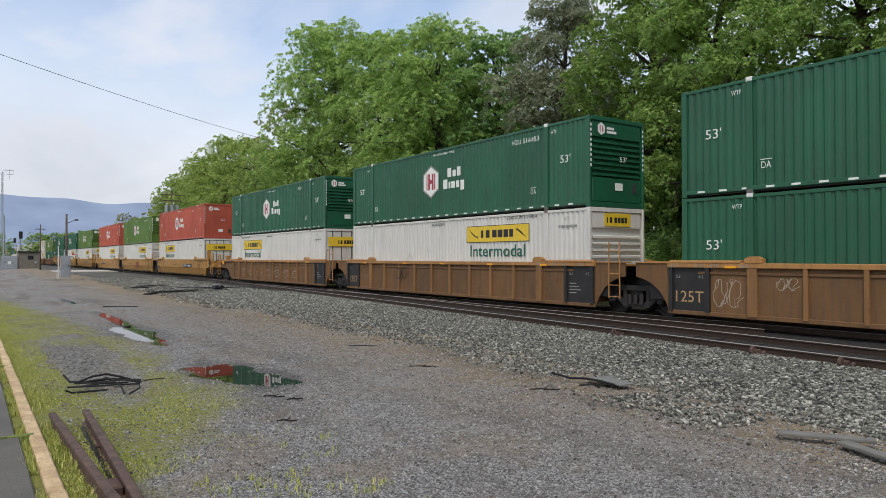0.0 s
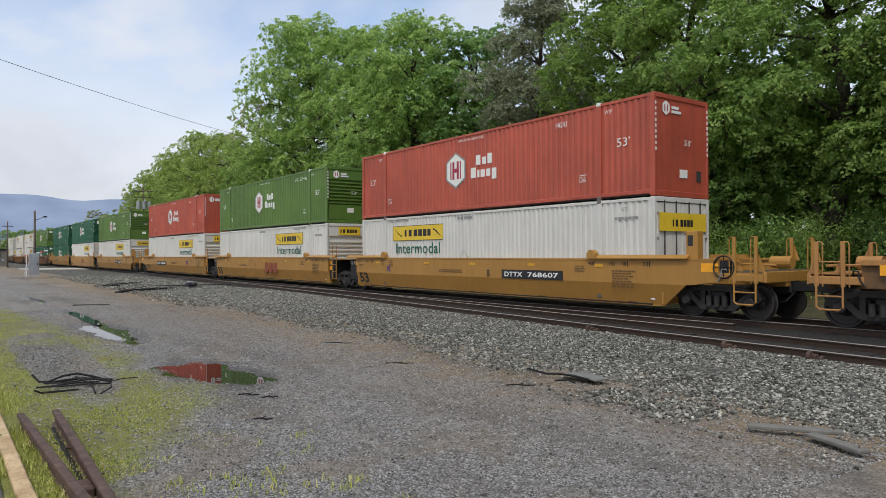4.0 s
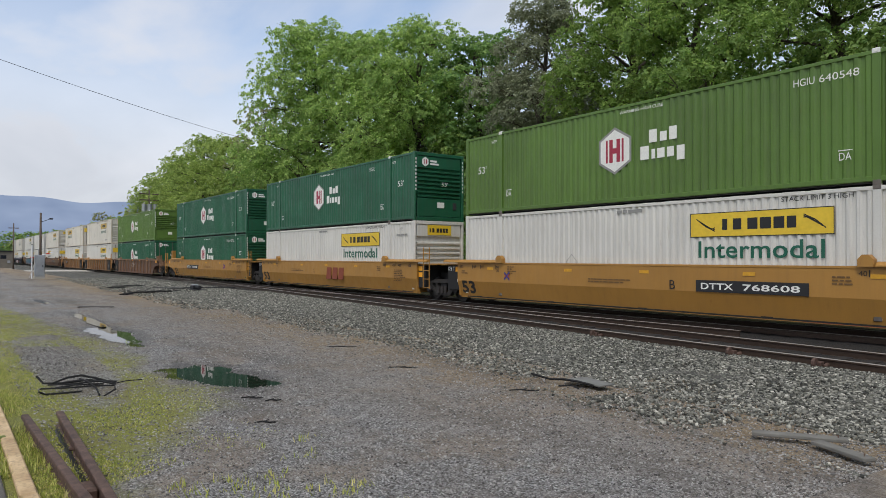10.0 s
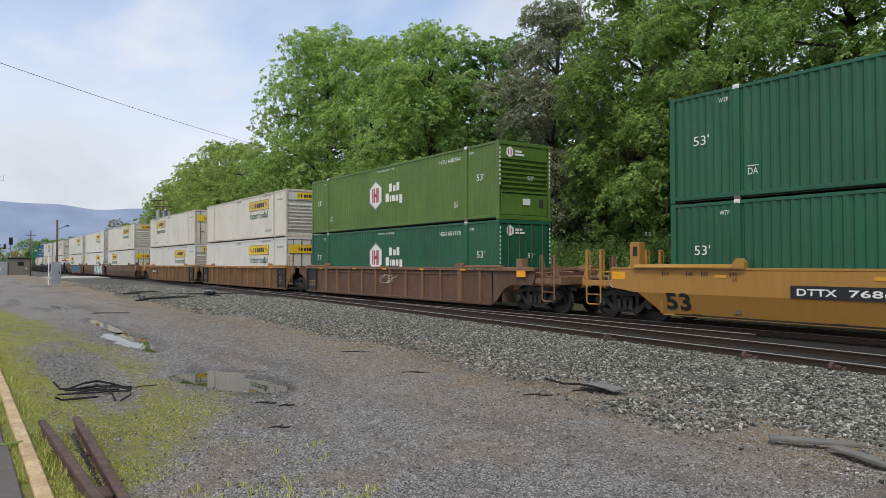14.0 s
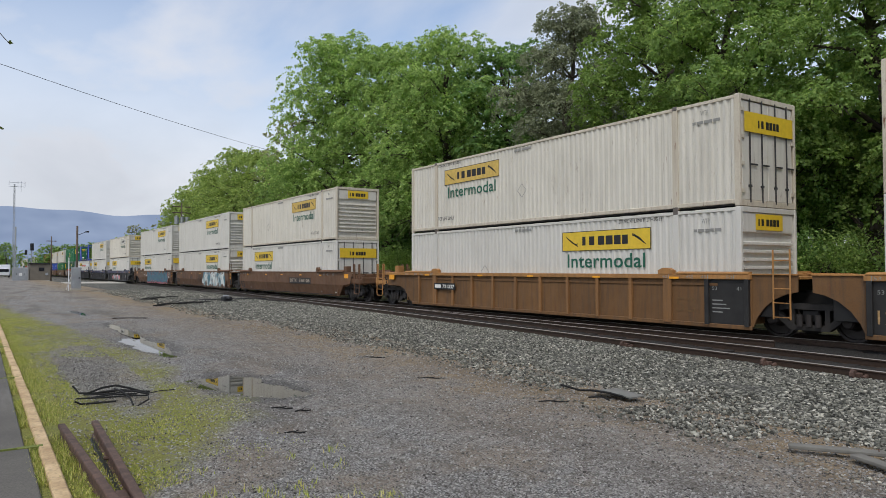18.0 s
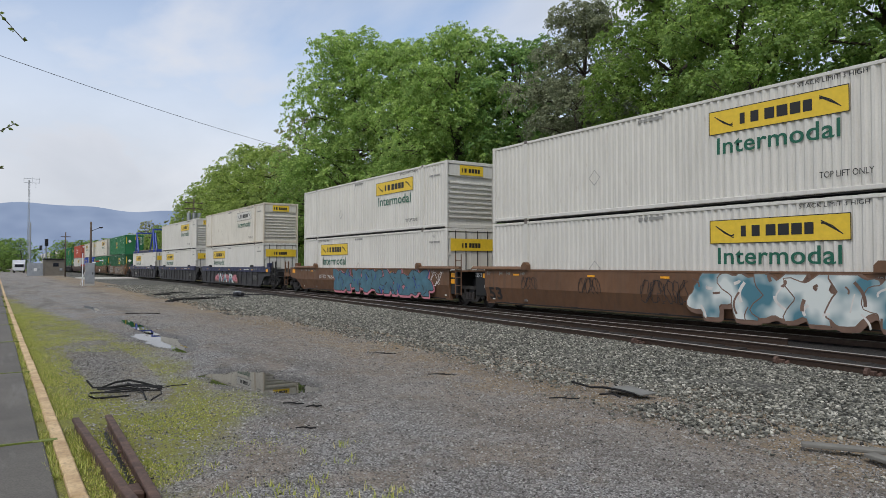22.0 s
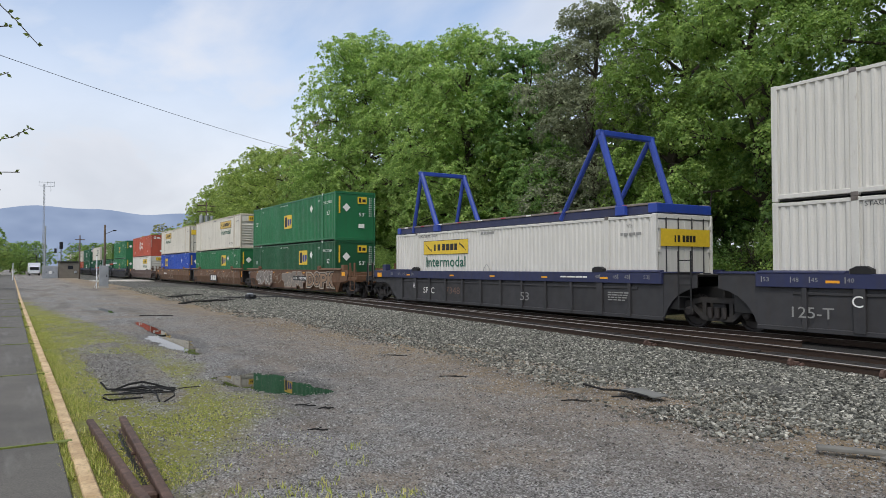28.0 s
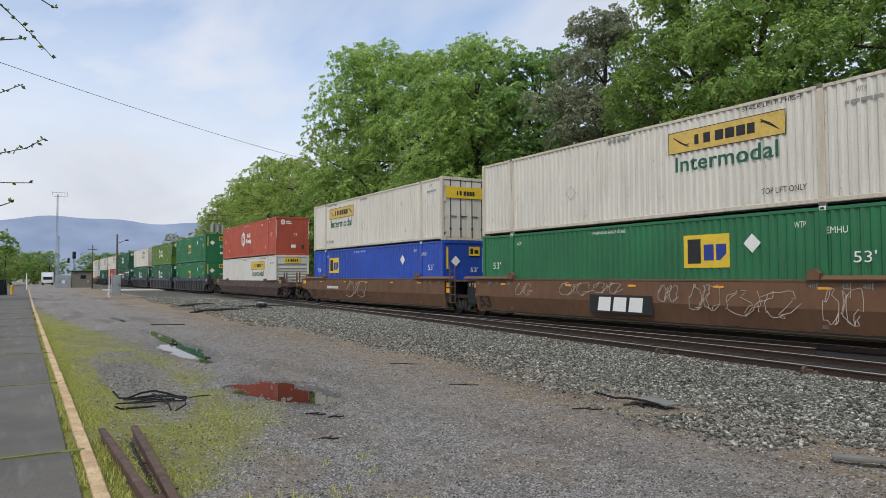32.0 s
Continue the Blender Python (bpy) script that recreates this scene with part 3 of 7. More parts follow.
# ---- ballast ----
bal = Nodes("ballast_stone", 0.85)
cellc = bal.xyz(bal.voronoi(22.0, "F1", "Color"))
celld = bal.voronoi(22.0, "F1", "Distance")
bc = bal.ramp(cellc[0], (0.0, lin(58, 58, 53)), (0.5, lin(96, 95, 87)), (0.95, lin(138, 136, 126)))
# cell edges painted dark for the shade between stones
bc = bal.mix(bal.ramp(celld, (0.36, 0.0), (0.66, 0.75)), bc, lin(34, 32, 30))
# track grime plus the shade under the train, both put into the bed's colour
bs = bal.xyz()
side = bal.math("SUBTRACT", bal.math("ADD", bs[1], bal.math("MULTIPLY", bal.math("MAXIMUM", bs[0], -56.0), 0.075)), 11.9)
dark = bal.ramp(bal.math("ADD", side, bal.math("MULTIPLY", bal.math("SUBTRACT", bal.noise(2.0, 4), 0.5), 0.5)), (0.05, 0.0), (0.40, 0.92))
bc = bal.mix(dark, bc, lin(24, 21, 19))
bal.bump(bal.math("SUBTRACT", 1.0, celld), 0.9, 0.05)
BALLAST = bal.done(bc)
bx = np.array(sorted(set(list(np.arange(-60, 6, 0.5)) + list(np.arange(-420, -60, 6.0)) + list(np.arange(6, 420, 6.0)))))
by = np.array([8.3, 8.7, 9.2, 9.8, 10.4, 11.0, 11.8, 12.6, 13.6, 14.6, 16.0, 18.8, 20.2, 21.4])
bz = np.array([-0.22, -0.14, -0.12, -0.115, -0.12, -0.13, -0.14, -0.15, -0.15, -0.15, -0.15, -0.15, -0.17, -0.5])
BX, BY = np.meshgrid(bx, by, indexing="ij")
BZ = np.repeat(bz[None], len(bx), 0) + nrg.normal(0, 0.012, BX.shape)
BY = 13.6 + (BY - 13.6) * np.where(BY < 13.6, (13.6 - foot(BX)) / 5.3, 1.0)
idx = np.arange(BX.size).reshape(BX.shape)
quads = np.stack([idx[:-1, :-1], idx[1:, :-1], idx[1:, 1:], idx[:-1, 1:]], -1).reshape(-1, 4)
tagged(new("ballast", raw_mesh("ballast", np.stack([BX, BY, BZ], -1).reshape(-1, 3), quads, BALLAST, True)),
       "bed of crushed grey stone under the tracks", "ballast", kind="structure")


def stones(name, count, pts, lo, hi, mat, label, seed):
    """Loose crushed stones: irregular angular lumps, joined."""
    r = np.random.RandomState(seed)
    base = np.array([(x, y, z) for x in (-1, 1) for y in (-1, 1) for z in (-1, 1)], float) * 0.72
    box = np.array([(0, 1, 3, 2), (4, 6, 7, 5), (0, 4, 5, 1), (2, 3, 7, 6), (0, 2, 6, 4), (1, 5, 7, 3)])
    size = r.uniform(lo, hi, (count, 1, 1))
    v = base[None] * size * r.uniform(0.5, 1.15, (count, 8, 1)) * np.array([1.25, 0.85, 0.6])
    v += r.normal(0, 0.16, v.shape) * size
    a = r.uniform(0, 2 * np.pi, count)
    c, s = np.cos(a)[:, None], np.sin(a)[:, None]
    tilt = r.uniform(-3.1, 3.1, (count, 1))
    x, y, z = v[..., 0], v[..., 1], v[..., 2]
    y, z = y * np.cos(tilt) - z * np.sin(tilt), y * np.sin(tilt) + z * np.cos(tilt)
    v = np.stack([x * c - y * s, x * s + y * c, z], -1) + pts[:, None]
    f = (box[None] + (np.arange(count) * 8)[:, None, None]).reshape(-1, 4)
    ob = new(name, raw_mesh(name, v.reshape(-1, 3), f, mat))
    return tagged(ob, label, "stones", kind="stuff")


sm = Nodes("loose_stone", 0.85)
geo = sm.n.new("ShaderNodeNewGeometry")
sc = sm.ramp(geo.outputs["Random Per Island"], (0.0, lin(42, 42, 38)), (0.4, lin(94, 94, 86)), (0.75, lin(132, 131, 121)), (0.93, lin(166, 164, 152)), (1.0, lin(200, 196, 184)))
sm.bump(sm.noise(60, 3), 0.3, 0.01)
STONE = sm.done(sc)
n = 72000
sx = -2.6 - 34 * nrg.uniform(0, 1, n) ** 1.6
lowy, highy = foot(sx) - 0.1, 13.15 - 0.075 * (sx + 5.5) - 0.84
sy = nrg.uniform(0, 1, n)
sy = lowy + (highy - lowy) * sy - np.abs(nrg.normal(0, 0.3, n)) * (sy < 0.14)
lying = ((sx > -7.6) & (sx < -6.1) & (sy > 6.7) & (sy < 7.75)) | ((sx > -4.3) & (sx < -2.5) & (sy > 6.3) & (sy < 7.4))
sx, sy = sx[~lying], sy[~lying]
n = len(sx)
sz = np.interp(8.3 + (sy - foot(sx)) / (13.6 - foot(sx)) * 5.3, by, bz)
sz = np.maximum(sz, ground_z(sx, sy)) + 0.012
stones("ballast_stones", n, np.stack([sx, sy, sz], -1), 0.011, 0.031, STONE, "loose crushed grey ballast stones", 3)
n = 24000
sx = -24 - 44 * nrg.uniform(0, 1, n) ** 1.2
highy = np.minimum(14.0, 13.15 - 0.075 * (sx + 5.5) - 0.84)
lowy = np.maximum(5.5, foot(sx) - 1.5)
sy = lowy + (highy - lowy) * nrg.uniform(0, 1, n) ** 0.7
sz = np.interp(8.3 + (sy - foot(sx)) / (13.6 - foot(sx)) * 5.3, by, bz)
stones("far_ballast_stones", n, np.stack([sx, sy, np.maximum(sz, ground_z(sx, sy)) + 0.012], -1), 0.02, 0.048, STONE, "loose crushed grey ballast stones further along", 5)
gm = Nodes("lot_pebble", 0.9)
geo = gm.n.new("ShaderNodeNewGeometry")
GRAVEL = gm.done(gm.ramp(geo.outputs["Random Per Island"], (0.0, lin(62, 59, 56)), (0.4, lin(122, 119, 115)), (0.8, lin(156, 153, 148)), (1.0, lin(182, 179, 174))))
n = 70000
sx = -2.6 - 24 * nrg.uniform(0, 1, n) ** 1.6
sy = 0.9 + 7.6 * nrg.uniform(0, 1, n)
stones("gravel_stones", n, np.stack([sx, sy, ground_z(sx, sy) + 0.002], -1), 0.005, 0.015, GRAVEL, "loose grey gravel scattered over the lot", 4)

n = 6000
a, q = nrg.uniform(0, 2 * np.pi, n), np.abs(nrg.normal(0, 0.55, n))
sx, sy = -13.9 + 3.4 * q * np.cos(a), 1.62 + 0.52 * q * np.sin(a) + 0.05 * q * np.cos(a)
ok = (sy > 0.75) & (sx < -9.6)
sx, sy, q = sx[ok], sy[ok], q[ok]
stones("stone_heap", len(sx), np.stack([sx, sy, ground_z(sx, sy) + 0.02 * np.exp(-q * q) * nrg.uniform(0.1, 1.0, len(sx))], -1), 0.005, 0.014, GRAVEL, "low spread heap of blue-grey crushed stone", 6)

# ---- rails and sleepers ----
RAIL = Nodes("rail_steel", 0.45, 0.5)
rs = RAIL.xyz()
top = RAIL.ramp(RAIL.math("ADD", rs[2], 0.5), (0.4885, 0.0), (0.4925, 1.0))
RAIL_MAT = RAIL.done(RAIL.mix(top, RAIL.mix(RAIL.noise(20, 3), lin(58, 46, 39), lin(86, 70, 59)), lin(176, 170, 164)))
PROFILE = [(-0.075, -0.175), (0.075, -0.175), (0.075, -0.16), (0.012, -0.14), (0.012, -0.045), (0.037, -0.03), (0.037, -0.004), (0.03, 0.0),
           (-0.03, 0.0), (-0.037, -0.004), (-0.037, -0.03), (-0.012, -0.045), (-0.012, -0.14), (-0.075, -0.16)]


def rail(pts, dz=0.0, label="worn steel rail"):
    mb = MB()
    k = len(PROFILE)
    vs = [(x, y + py, pz + dz) for x, y in pts for py, pz in PROFILE]
    fs = [(j * k + i, j * k + (i + 1) % k, (j + 1) * k + (i + 1) % k, (j + 1) * k + i) for j in range(len(pts) - 1) for i in range(k)]
    mb.add(vs, fs + [tuple(range(k)), tuple(range(len(vs) - 1, len(vs) - k - 1, -1))])
    return tagged(new("rail", mb.mesh("rail", RAIL_MAT)), label, "rail", "rails")


def siding(x):
    """Centre of the second track, which leaves the main one along a turnout."""
    straight = 13.15 - 0.075 * (x + 5.5)
    return TRACK_Y - math.log(1 + math.exp((TRACK_Y - straight) / 0.5)) * 0.5


rail([(x, TRACK_Y - 0.7535) for x in (-700, -300, -100, 0, 100, 450)], 0.0, "rail of the main track with a shiny head")
rail([(x, TRACK_Y + 0.7535) for x in (-700, -300, -100, 0, 100, 450)], 0.0, "rail of the main track with a shiny head")
for off in (-0.7535, 0.7535):
    rail([(x, siding(x) + off) for x in list(range(-100, -60, 8)) + list(range(-60, 31, 3))], -0.004, "rusty rail of the diverging siding")
rail([(x, 15.55) for x in (-44, -30, -20, -9.2)], -0.004, "short stock rail beside the turnout")
WOOD = Nodes("sleeper_wood", 0.9).offset_by_object()
WOOD_MAT = WOOD.done(WOOD.mix(WOOD.noise(6, 5, 0.6, WOOD.mapped(4, 1, 4)), lin(22, 19, 18), lin(44, 38, 34)))
tie = MB().box(-0.115, 0.115, -1.3, 1.3, -0.33, -0.178, 0.012).mesh("sleeper", WOOD_MAT)
tie_long = MB().box(-0.115, 0.115, -1.45, 1.45, -0.335, -0.183, 0.012).mesh("sleeper", WOOD_MAT)
for i in range(130):
    x = -66 + i * 0.56
    t = new("sleeper", tie_long)
    t.matrix_basis = pose(x + rng.uniform(-0.03, 0.03), siding(x) - 0.05, 0.045, 0, 0, rng.uniform(-1, 1))
    tagged(t, "dark creosoted wooden sleeper half sunk in ballast", "sleeper", "sleepers")
for i in range(110):
    x = -58 + i * 0.56
    t = new("sleeper", tie)
    t.matrix_basis = pose(x, TRACK_Y, 0.03)
    tagged(t, "dark creosoted wooden sleeper half sunk in ballast", "sleeper", "sleepers")

# ---- pavement and kerb ----
pv = Nodes("asphalt_pavement", 0.85).offset_by_object()
pc = pv.mix(pv.ramp(pv.noise(0.9, 5, 0.6), (0.3, 0.0), (0.75, 1.0)), lin(80, 77, 72), lin(106, 102, 95))
pc = pv.mix(pv.ramp(pv.noise(60, 2), (0.4, 0.0), (0.7, 0.5)), pc, lin(58, 56, 52))
pc = pv.mix(pv.ramp(pv.noise(2.0, 4, 0.6, pv.mapped(0.25, 2.2, 1)), (0.55, 0.0), (0.72, 0.5)), pc, lin(120, 118, 114))
pv.bump(pv.noise(90, 3), 0.35, 0.006)
ASPHALT = pv.done(pc)
pavement = tagged(new("pavement"), "grey asphalt pavement in long slabs with mossy joints", "pavement", kind="structure")
slab_edges = [60, 40, 22, 11, 4.0, -2.6, -8.05, -13.4, -18.8, -24.2, -29.6, -35.0, -40.4, -45.8, -51.2, -62, -73, -84, -95, -120, -150, -190]
for a, b in zip(slab_edges, slab_edges[1:]):
    part("slab", MB().box(b + 0.03, a - 0.03, -4.5, 0.415 + 0.0025 * max(-40, (a + b) / 2 + 6.4) + rng.uniform(-0.012, 0.012), -0.4, LOT + 0.045, 0.012), ASPHALT, pavement)
kb = Nodes("weathered_kerb", 0.85)
kc = kb.mix(kb.ramp(kb.noise(3.0, 5, 0.65), (0.35, 0.0), (0.65, 1.0)), lin(166, 138, 102), lin(206, 180, 140))
kc = kb.mix(kb.ramp(kb.noise(25.0, 4, 0.6), (0.5, 0.0), (0.75, 0.6)), kc, lin(110, 96, 78))
kb.bump(kb.noise(40, 4), 0.5, 0.01)
KERB = kb.done(kc)
kerb = tagged(new("kerb"), "narrow weathered tan concrete kerb along the pavement", "kerb", kind="structure")
xk = 60.0
while xk > -190:
    ln = 3.0 if -60 < xk < 12 else 12.0
    dy = rng.uniform(-0.004, 0.004) + 0.0025 * max(-40, xk - ln / 2 + 6.4)
    part("kerb_stone", MB().box(xk - ln + 0.01, xk - 0.01, 0.505 + dy, 0.625 + dy, -0.3, LOT + 0.05, 0.014), KERB, kerb)
    xk -= ln

pave_moss = Nodes("joint_moss", 0.9)
MOSS = pave_moss.done(pave_moss.mix(pave_moss.noise(30, 4), lin(70, 84, 34), lin(128, 136, 62)))
for xj in slab_edges[4:14]:
    mb = MB()
    y = -4.4
    while y < 0.4:
        w = rng.uniform(0.012, 0.05)
        mb.box(xj - w, xj + w * rng.uniform(0.5, 1.2), y, y + 0.22, LOT - 0.05, LOT + 0.049 + rng.uniform(0, 0.008))
        y += 0.215
    part("moss_joint", mb, MOSS, pavement, "strip of moss in a slab joint")

# ---- the train ----
CL, CW, CH = 16.154, 2.59, 2.896     # 53-foot container
HALF = CW / 2


def corrugated(x0, x1, z0, z1, y, depth, pitch, mb=None, sign=-1):
    """A sheet folded into upright flutes; outer folds at y, inner ones depth further in."""
    mb = mb or MB()
    n = max(2, round((x1 - x0) / pitch))
    p = (x1 - x0) / n
    row = []
    for i in range(n):
        a = x0 + i * p
        row += [(a, 1), (a + 0.3 * p, 1), (a + 0.5 * p, 0), (a + 0.8 * p, 0)]
    row.append((x1, 1))
    vs = [(x, y - sign * depth * k, z) for x, k in row for z in (z0, z1)]
    return mb.add(vs, [(2 * i, 2 * i + 2, 2 * i + 3, 2 * i + 1) if sign < 0 else (2 * i, 2 * i + 1, 2 * i + 3, 2 * i + 2) for i in range(len(row) - 1)])


def hexagon(cx, cz, r, y, squash=0.86):
    pts = [(cx + r * squash * math.cos(math.pi / 6 + i * math.pi / 3) / math.cos(math.pi / 6), cz + r * math.sin(math.pi / 6 + i * math.pi / 3)) for i in range(6)]
    return MB().prism(pts, y, y + 0.003)


def plate(x0, x1, z0, z1, y, t=0.003):
    return MB().box(x0, x1, y, y + t, z0, z1)


def end_plate(y0, y1, z0, z1, x, t=0.003):
    return MB().box(x - t, x, y0, y1, z0, z1)


def bars(parent, mat, x, z, widths, h, y, gap=0.03):
    """A line of writing that cannot be read: plain bars."""
    mb = MB()
    for w in widths:
        mb.box(x, x + w, y, y + 0.002, z, z + h)
        x += w + gap
    return part("marking", mb, mat, parent)


def haul_sign(c, x, z, faded, yy, w=3.65, h=0.68):
    """The yellow name board: a framed panel with dark bars in place of the name."""
    s = part("sign", plate(x, x + w, z, z + h, yy), M["white" if faded == "bleached" else "sign_gold" if faded else "sign_yellow"], c, "bleached white name panel" if faded == "bleached" else "faded gold name panel" if faded else "yellow name panel")
    fr = MB()
    for a, b, p, q in ((x, x + w, z, z + 0.02), (x, x + w, z + h - 0.02, z + h), (x, x + 0.02, z, z + h), (x + w - 0.02, x + w, z, z + h)):
        fr.box(a, b, yy - 0.002, yy, p, q)
    part("frame", fr, M["mark_black"], s, "thin black border")
    u, v = w / 3.65, h / 0.68
    wd = MB()
    for a, b in ((0.92, 1.06), (1.22, 1.44), (1.60, 1.86), (1.92, 2.20), (2.26, 2.52), (2.58, 2.80)):
        wd.box(x + a * u, x + b * u, yy - 0.004, yy - 0.001, z + 0.19 * v, z + 0.49 * v)
    part("lettering", wd, M["mark_black"], s, "black name drawn as bars")
    sc = MB()
    for k in range(3):
        sc.ribbon([(x + (0.18 + 0.07 * k) * u, z + (0.52 - 0.05 * k) * v), (x + (0.45 + 0.09 * k) * u, z + (0.30 - 0.04 * k) * v), (x + 0.72 * u, z + (0.16 + 0.05 * k) * v)], 0.025, yy - 0.003)
        sc.ribbon([(x + w - (0.18 + 0.07 * k) * u, z + (0.16 + 0.05 * k) * v), (x + w - (0.42 + 0.09 * k) * u, z + (0.38 + 0.03 * k) * v), (x + w - 0.68 * u, z + (0.52 - 0.04 * k) * v)], 0.025, yy - 0.003)
    part("emblem", sc, M["mark_black"], s)


def build_container(paint, livery, side, end, depth=0.04, pitch=0.262, rails="", faded=False):
    """One 53-foot container: x from 0 to CL, y about the centre line, z up from its underside."""
    c = new("shipping_container")
    p, yy = M[paint], -HALF - 0.004
    pr = M[rails or paint]
    for x0, x1 in ((0.13, 1.91), (2.07, CL - 2.07), (CL - 1.91, CL - 0.13)):
        part("side_panel", corrugated(x0, x1, 0.15, CH - 0.1, -HALF + 0.0, depth, pitch), p, c)
        part("side_panel", corrugated(x0, x1, 0.15, CH - 0.1, HALF, depth, pitch, None, 1), p, c)
    for s in (-1, 1):
        y0, y1 = (-HALF - 0.01, -HALF + 0.09) if s < 0 else (HALF - 0.09, HALF + 0.01)
        part("top_rail", MB().box(0.02, CL - 0.02, y0, y1, CH - 0.11, CH - 0.022, 0.01), pr, c)
        part("bottom_rail", MB().box(0.02, CL - 0.02, y0, y1, 0.065, 0.18, 0.012), pr, c)
        for x in (0.0, CL - 0.16):
            part("corner_post", MB().box(x, x + 0.16, y0 - 0.004 * (s < 0), y1 + 0.004 * (s > 0), 0, CH, 0.015), pr, c)
        for x in (1.99, CL - 1.99):
            part("lift_post", MB().box(x - 0.09, x + 0.09, y0 - 0.006 * (s < 0), y1 + 0.006 * (s > 0), 0.01, CH + 0.004, 0.012), pr, c)
            part("corner_casting", MB().box(x - 0.085, x + 0.085, y0 - 0.012 * (s < 0), y1 + 0.012 * (s > 0), CH - 0.105, CH + 0.012, 0.012).box(x - 0.05, x + 0.05, -HALF - 0.03, -HALF - 0.02, CH - 0.075, CH - 0.03),
                 M["mark_white"] if livery in ("hub", "emp") else M["steel"], c, "pale lifting casting")
            part("corner_casting", MB().box(x - 0.085, x + 0.085, y0 - 0.012 * (s < 0), y1 + 0.012 * (s > 0), -0.012, 0.10, 0.012), M["steel"], c)
    roof = MB()
    n = 24
    for i in range(n):
        a = 0.1 + i * (CL - 0.2) / n
        roof.box(a, a + (CL - 0.2) / n * 0.6, -HALF + 0.1, HALF - 0.1, CH - 0.03, CH - 0.004)
    roof.box(0.05, CL - 0.05, -HALF + 0.08, HALF - 0.08, CH - 0.06, CH - 0.02)
    part("roof", roof, p, c)
    part("floor", MB().box(0.05, CL - 0.05, -HALF + 0.08, HALF - 0.08, 0.03, 0.15), M["charcoal"], c)
    part("end_wall", MB().box(0.03, 0.08, -HALF + 0.06, HALF - 0.06, 0.05, CH - 0.05), p, c)
    # the end that leads
    for z0, z1 in ((0.0, 0.16), (CH - 0.14, CH)):
        part("end_rail", MB().box(CL - 0.1, CL - 0.002, -HALF + 0.1, HALF - 0.1, z0, z1, 0.01), pr, c)
    xe = CL - 0.012
    if end == "doors":
        for k in (0, 1):
            ya, yb = (-HALF + 0.14, -0.01) if k == 0 else (0.01, HALF - 0.14)
            d = part("door", MB().box(CL - 0.075, CL - 0.03, ya, yb, 0.17, CH - 0.16, 0.012), p, c)
            for j, yr in enumerate((ya + 0.3, yb - 0.3)):
                part("lock_rod", MB().tube((CL - 0.0, yr, 0.1), (CL - 0.0, yr, CH - 0.1), 0.02, 8).box(CL - 0.03, CL + 0.02, yr - 0.05, yr + 0.05, 0.5, 0.56).box(CL - 0.03, CL + 0.02, yr - 0.05, yr + 0.05, 2.2, 2.26)
                     .box(CL - 0.01, CL + 0.015, yr - 0.02, yr + 0.32, 1.08, 1.12), M["steel"] if livery != "haul" else M["charcoal"], d, "upright locking rod with handle")
            hg = MB()
            for z in (0.4, 1.1, 1.8, 2.5):
                yh = ya if k == 0 else yb
                hg.box(CL - 0.04, CL + 0.006, yh - 0.06, yh + 0.06, z - 0.05, z + 0.05)
            part("hinge", hg, pr, d)
    elif end == "ribs":
        w = MB().box(CL - 0.15, CL - 0.11, -HALF + 0.1, HALF - 0.1, 0.12, CH - 0.12)
        part("end_panel", w, p, c)
        for i in range(8):
            z = 0.98 + i * 0.175 if livery == "hub" else 0.42 + i * 0.21
            if livery == "hub" and i > 6:
                continue
            part("end_rib", MB().prism([(CL - 0.12, z), (CL - 0.02, z + 0.03), (CL - 0.02, z + 0.09), (CL - 0.12, z + 0.12)], -HALF + 0.16, HALF - 0.16), p, c)
        part("end_panel", MB().box(CL - 0.115, CL - 0.03, -HALF + 0.15, HALF - 0.15, 2.24, CH - 0.15, 0.01), p, c)
        if livery == "hub":
            part("end_panel", MB().box(CL - 0.115, CL - 0.03, -HALF + 0.15, HALF - 0.15, 0.18, 0.94, 0.01), p, c)
    else:
        part("end_panel", MB().box(CL - 0.09, CL - 0.03, -HALF + 0.1, HALF - 0.1, 0.12, CH - 0.12, 0.01), p, c)
    # liveries
    if livery == "haul":
        x = 9.65 if side == "right" else 2.65
        haul_sign(c, x, 1.87, faded, yy, 3.65, 0.63)
        part("lettering", letters("Intermodal", 3.2, 0.44, M["mark_green"], 0.012), None, c, "dark green word Intermodal", pose(x + 0.24, yy, 1.33, 90, 0, 0))
        side_text("STACK LIMIT 3 HIGH", 2.2 if side == "left" else 12.1, yy, 2.66, 1.6, 0.11, M["mark_black"], c)
        side_text("TOP LIFT ONLY", 2.15 if side == "left" else 12.6, yy, 0.42, 1.2, 0.15, M["mark_black"], c)
        side_text("WTP", 15.0, yy, 2.5, 0.24, 0.13, M["mark_grey"], c)
        bars(c, M["mark_grey"], 14.75, 2.28, (0.1, 0.2, 0.25, 0.2), 0.08, yy)
        dm = MB()
        cx_, cz_ = 7.6 if side == "left" else 5.4, 1.2
        dm.ribbon([(cx_, cz_ - 0.24), (cx_ + 0.24, cz_), (cx_, cz_ + 0.24), (cx_ - 0.24, cz_), (cx_, cz_ - 0.24)], 0.025, yy)
        part("placard_holder", dm, M["mark_grey"], c, "diamond placard holder")
        bars(c, M["mark_grey"], 7.2, 2.63, (0.18, 0.16, 0.5), 0.09, yy)
        if end == "doors":
            e = part("sign", end_plate(-1.12, 1.12, 1.93, 2.45, CL + 0.024, 0.004), M["sign_yellow"], c, "yellow name panel across the doors")
        else:
            e = part("sign", end_plate(-0.62, 0.62, 2.3, 2.72, xe + 0.004, 0.012), M["sign_yellow"], c, "yellow name panel on the end wall")
        eb = MB()
        z0 = 2.06 if end == "doors" else 2.41
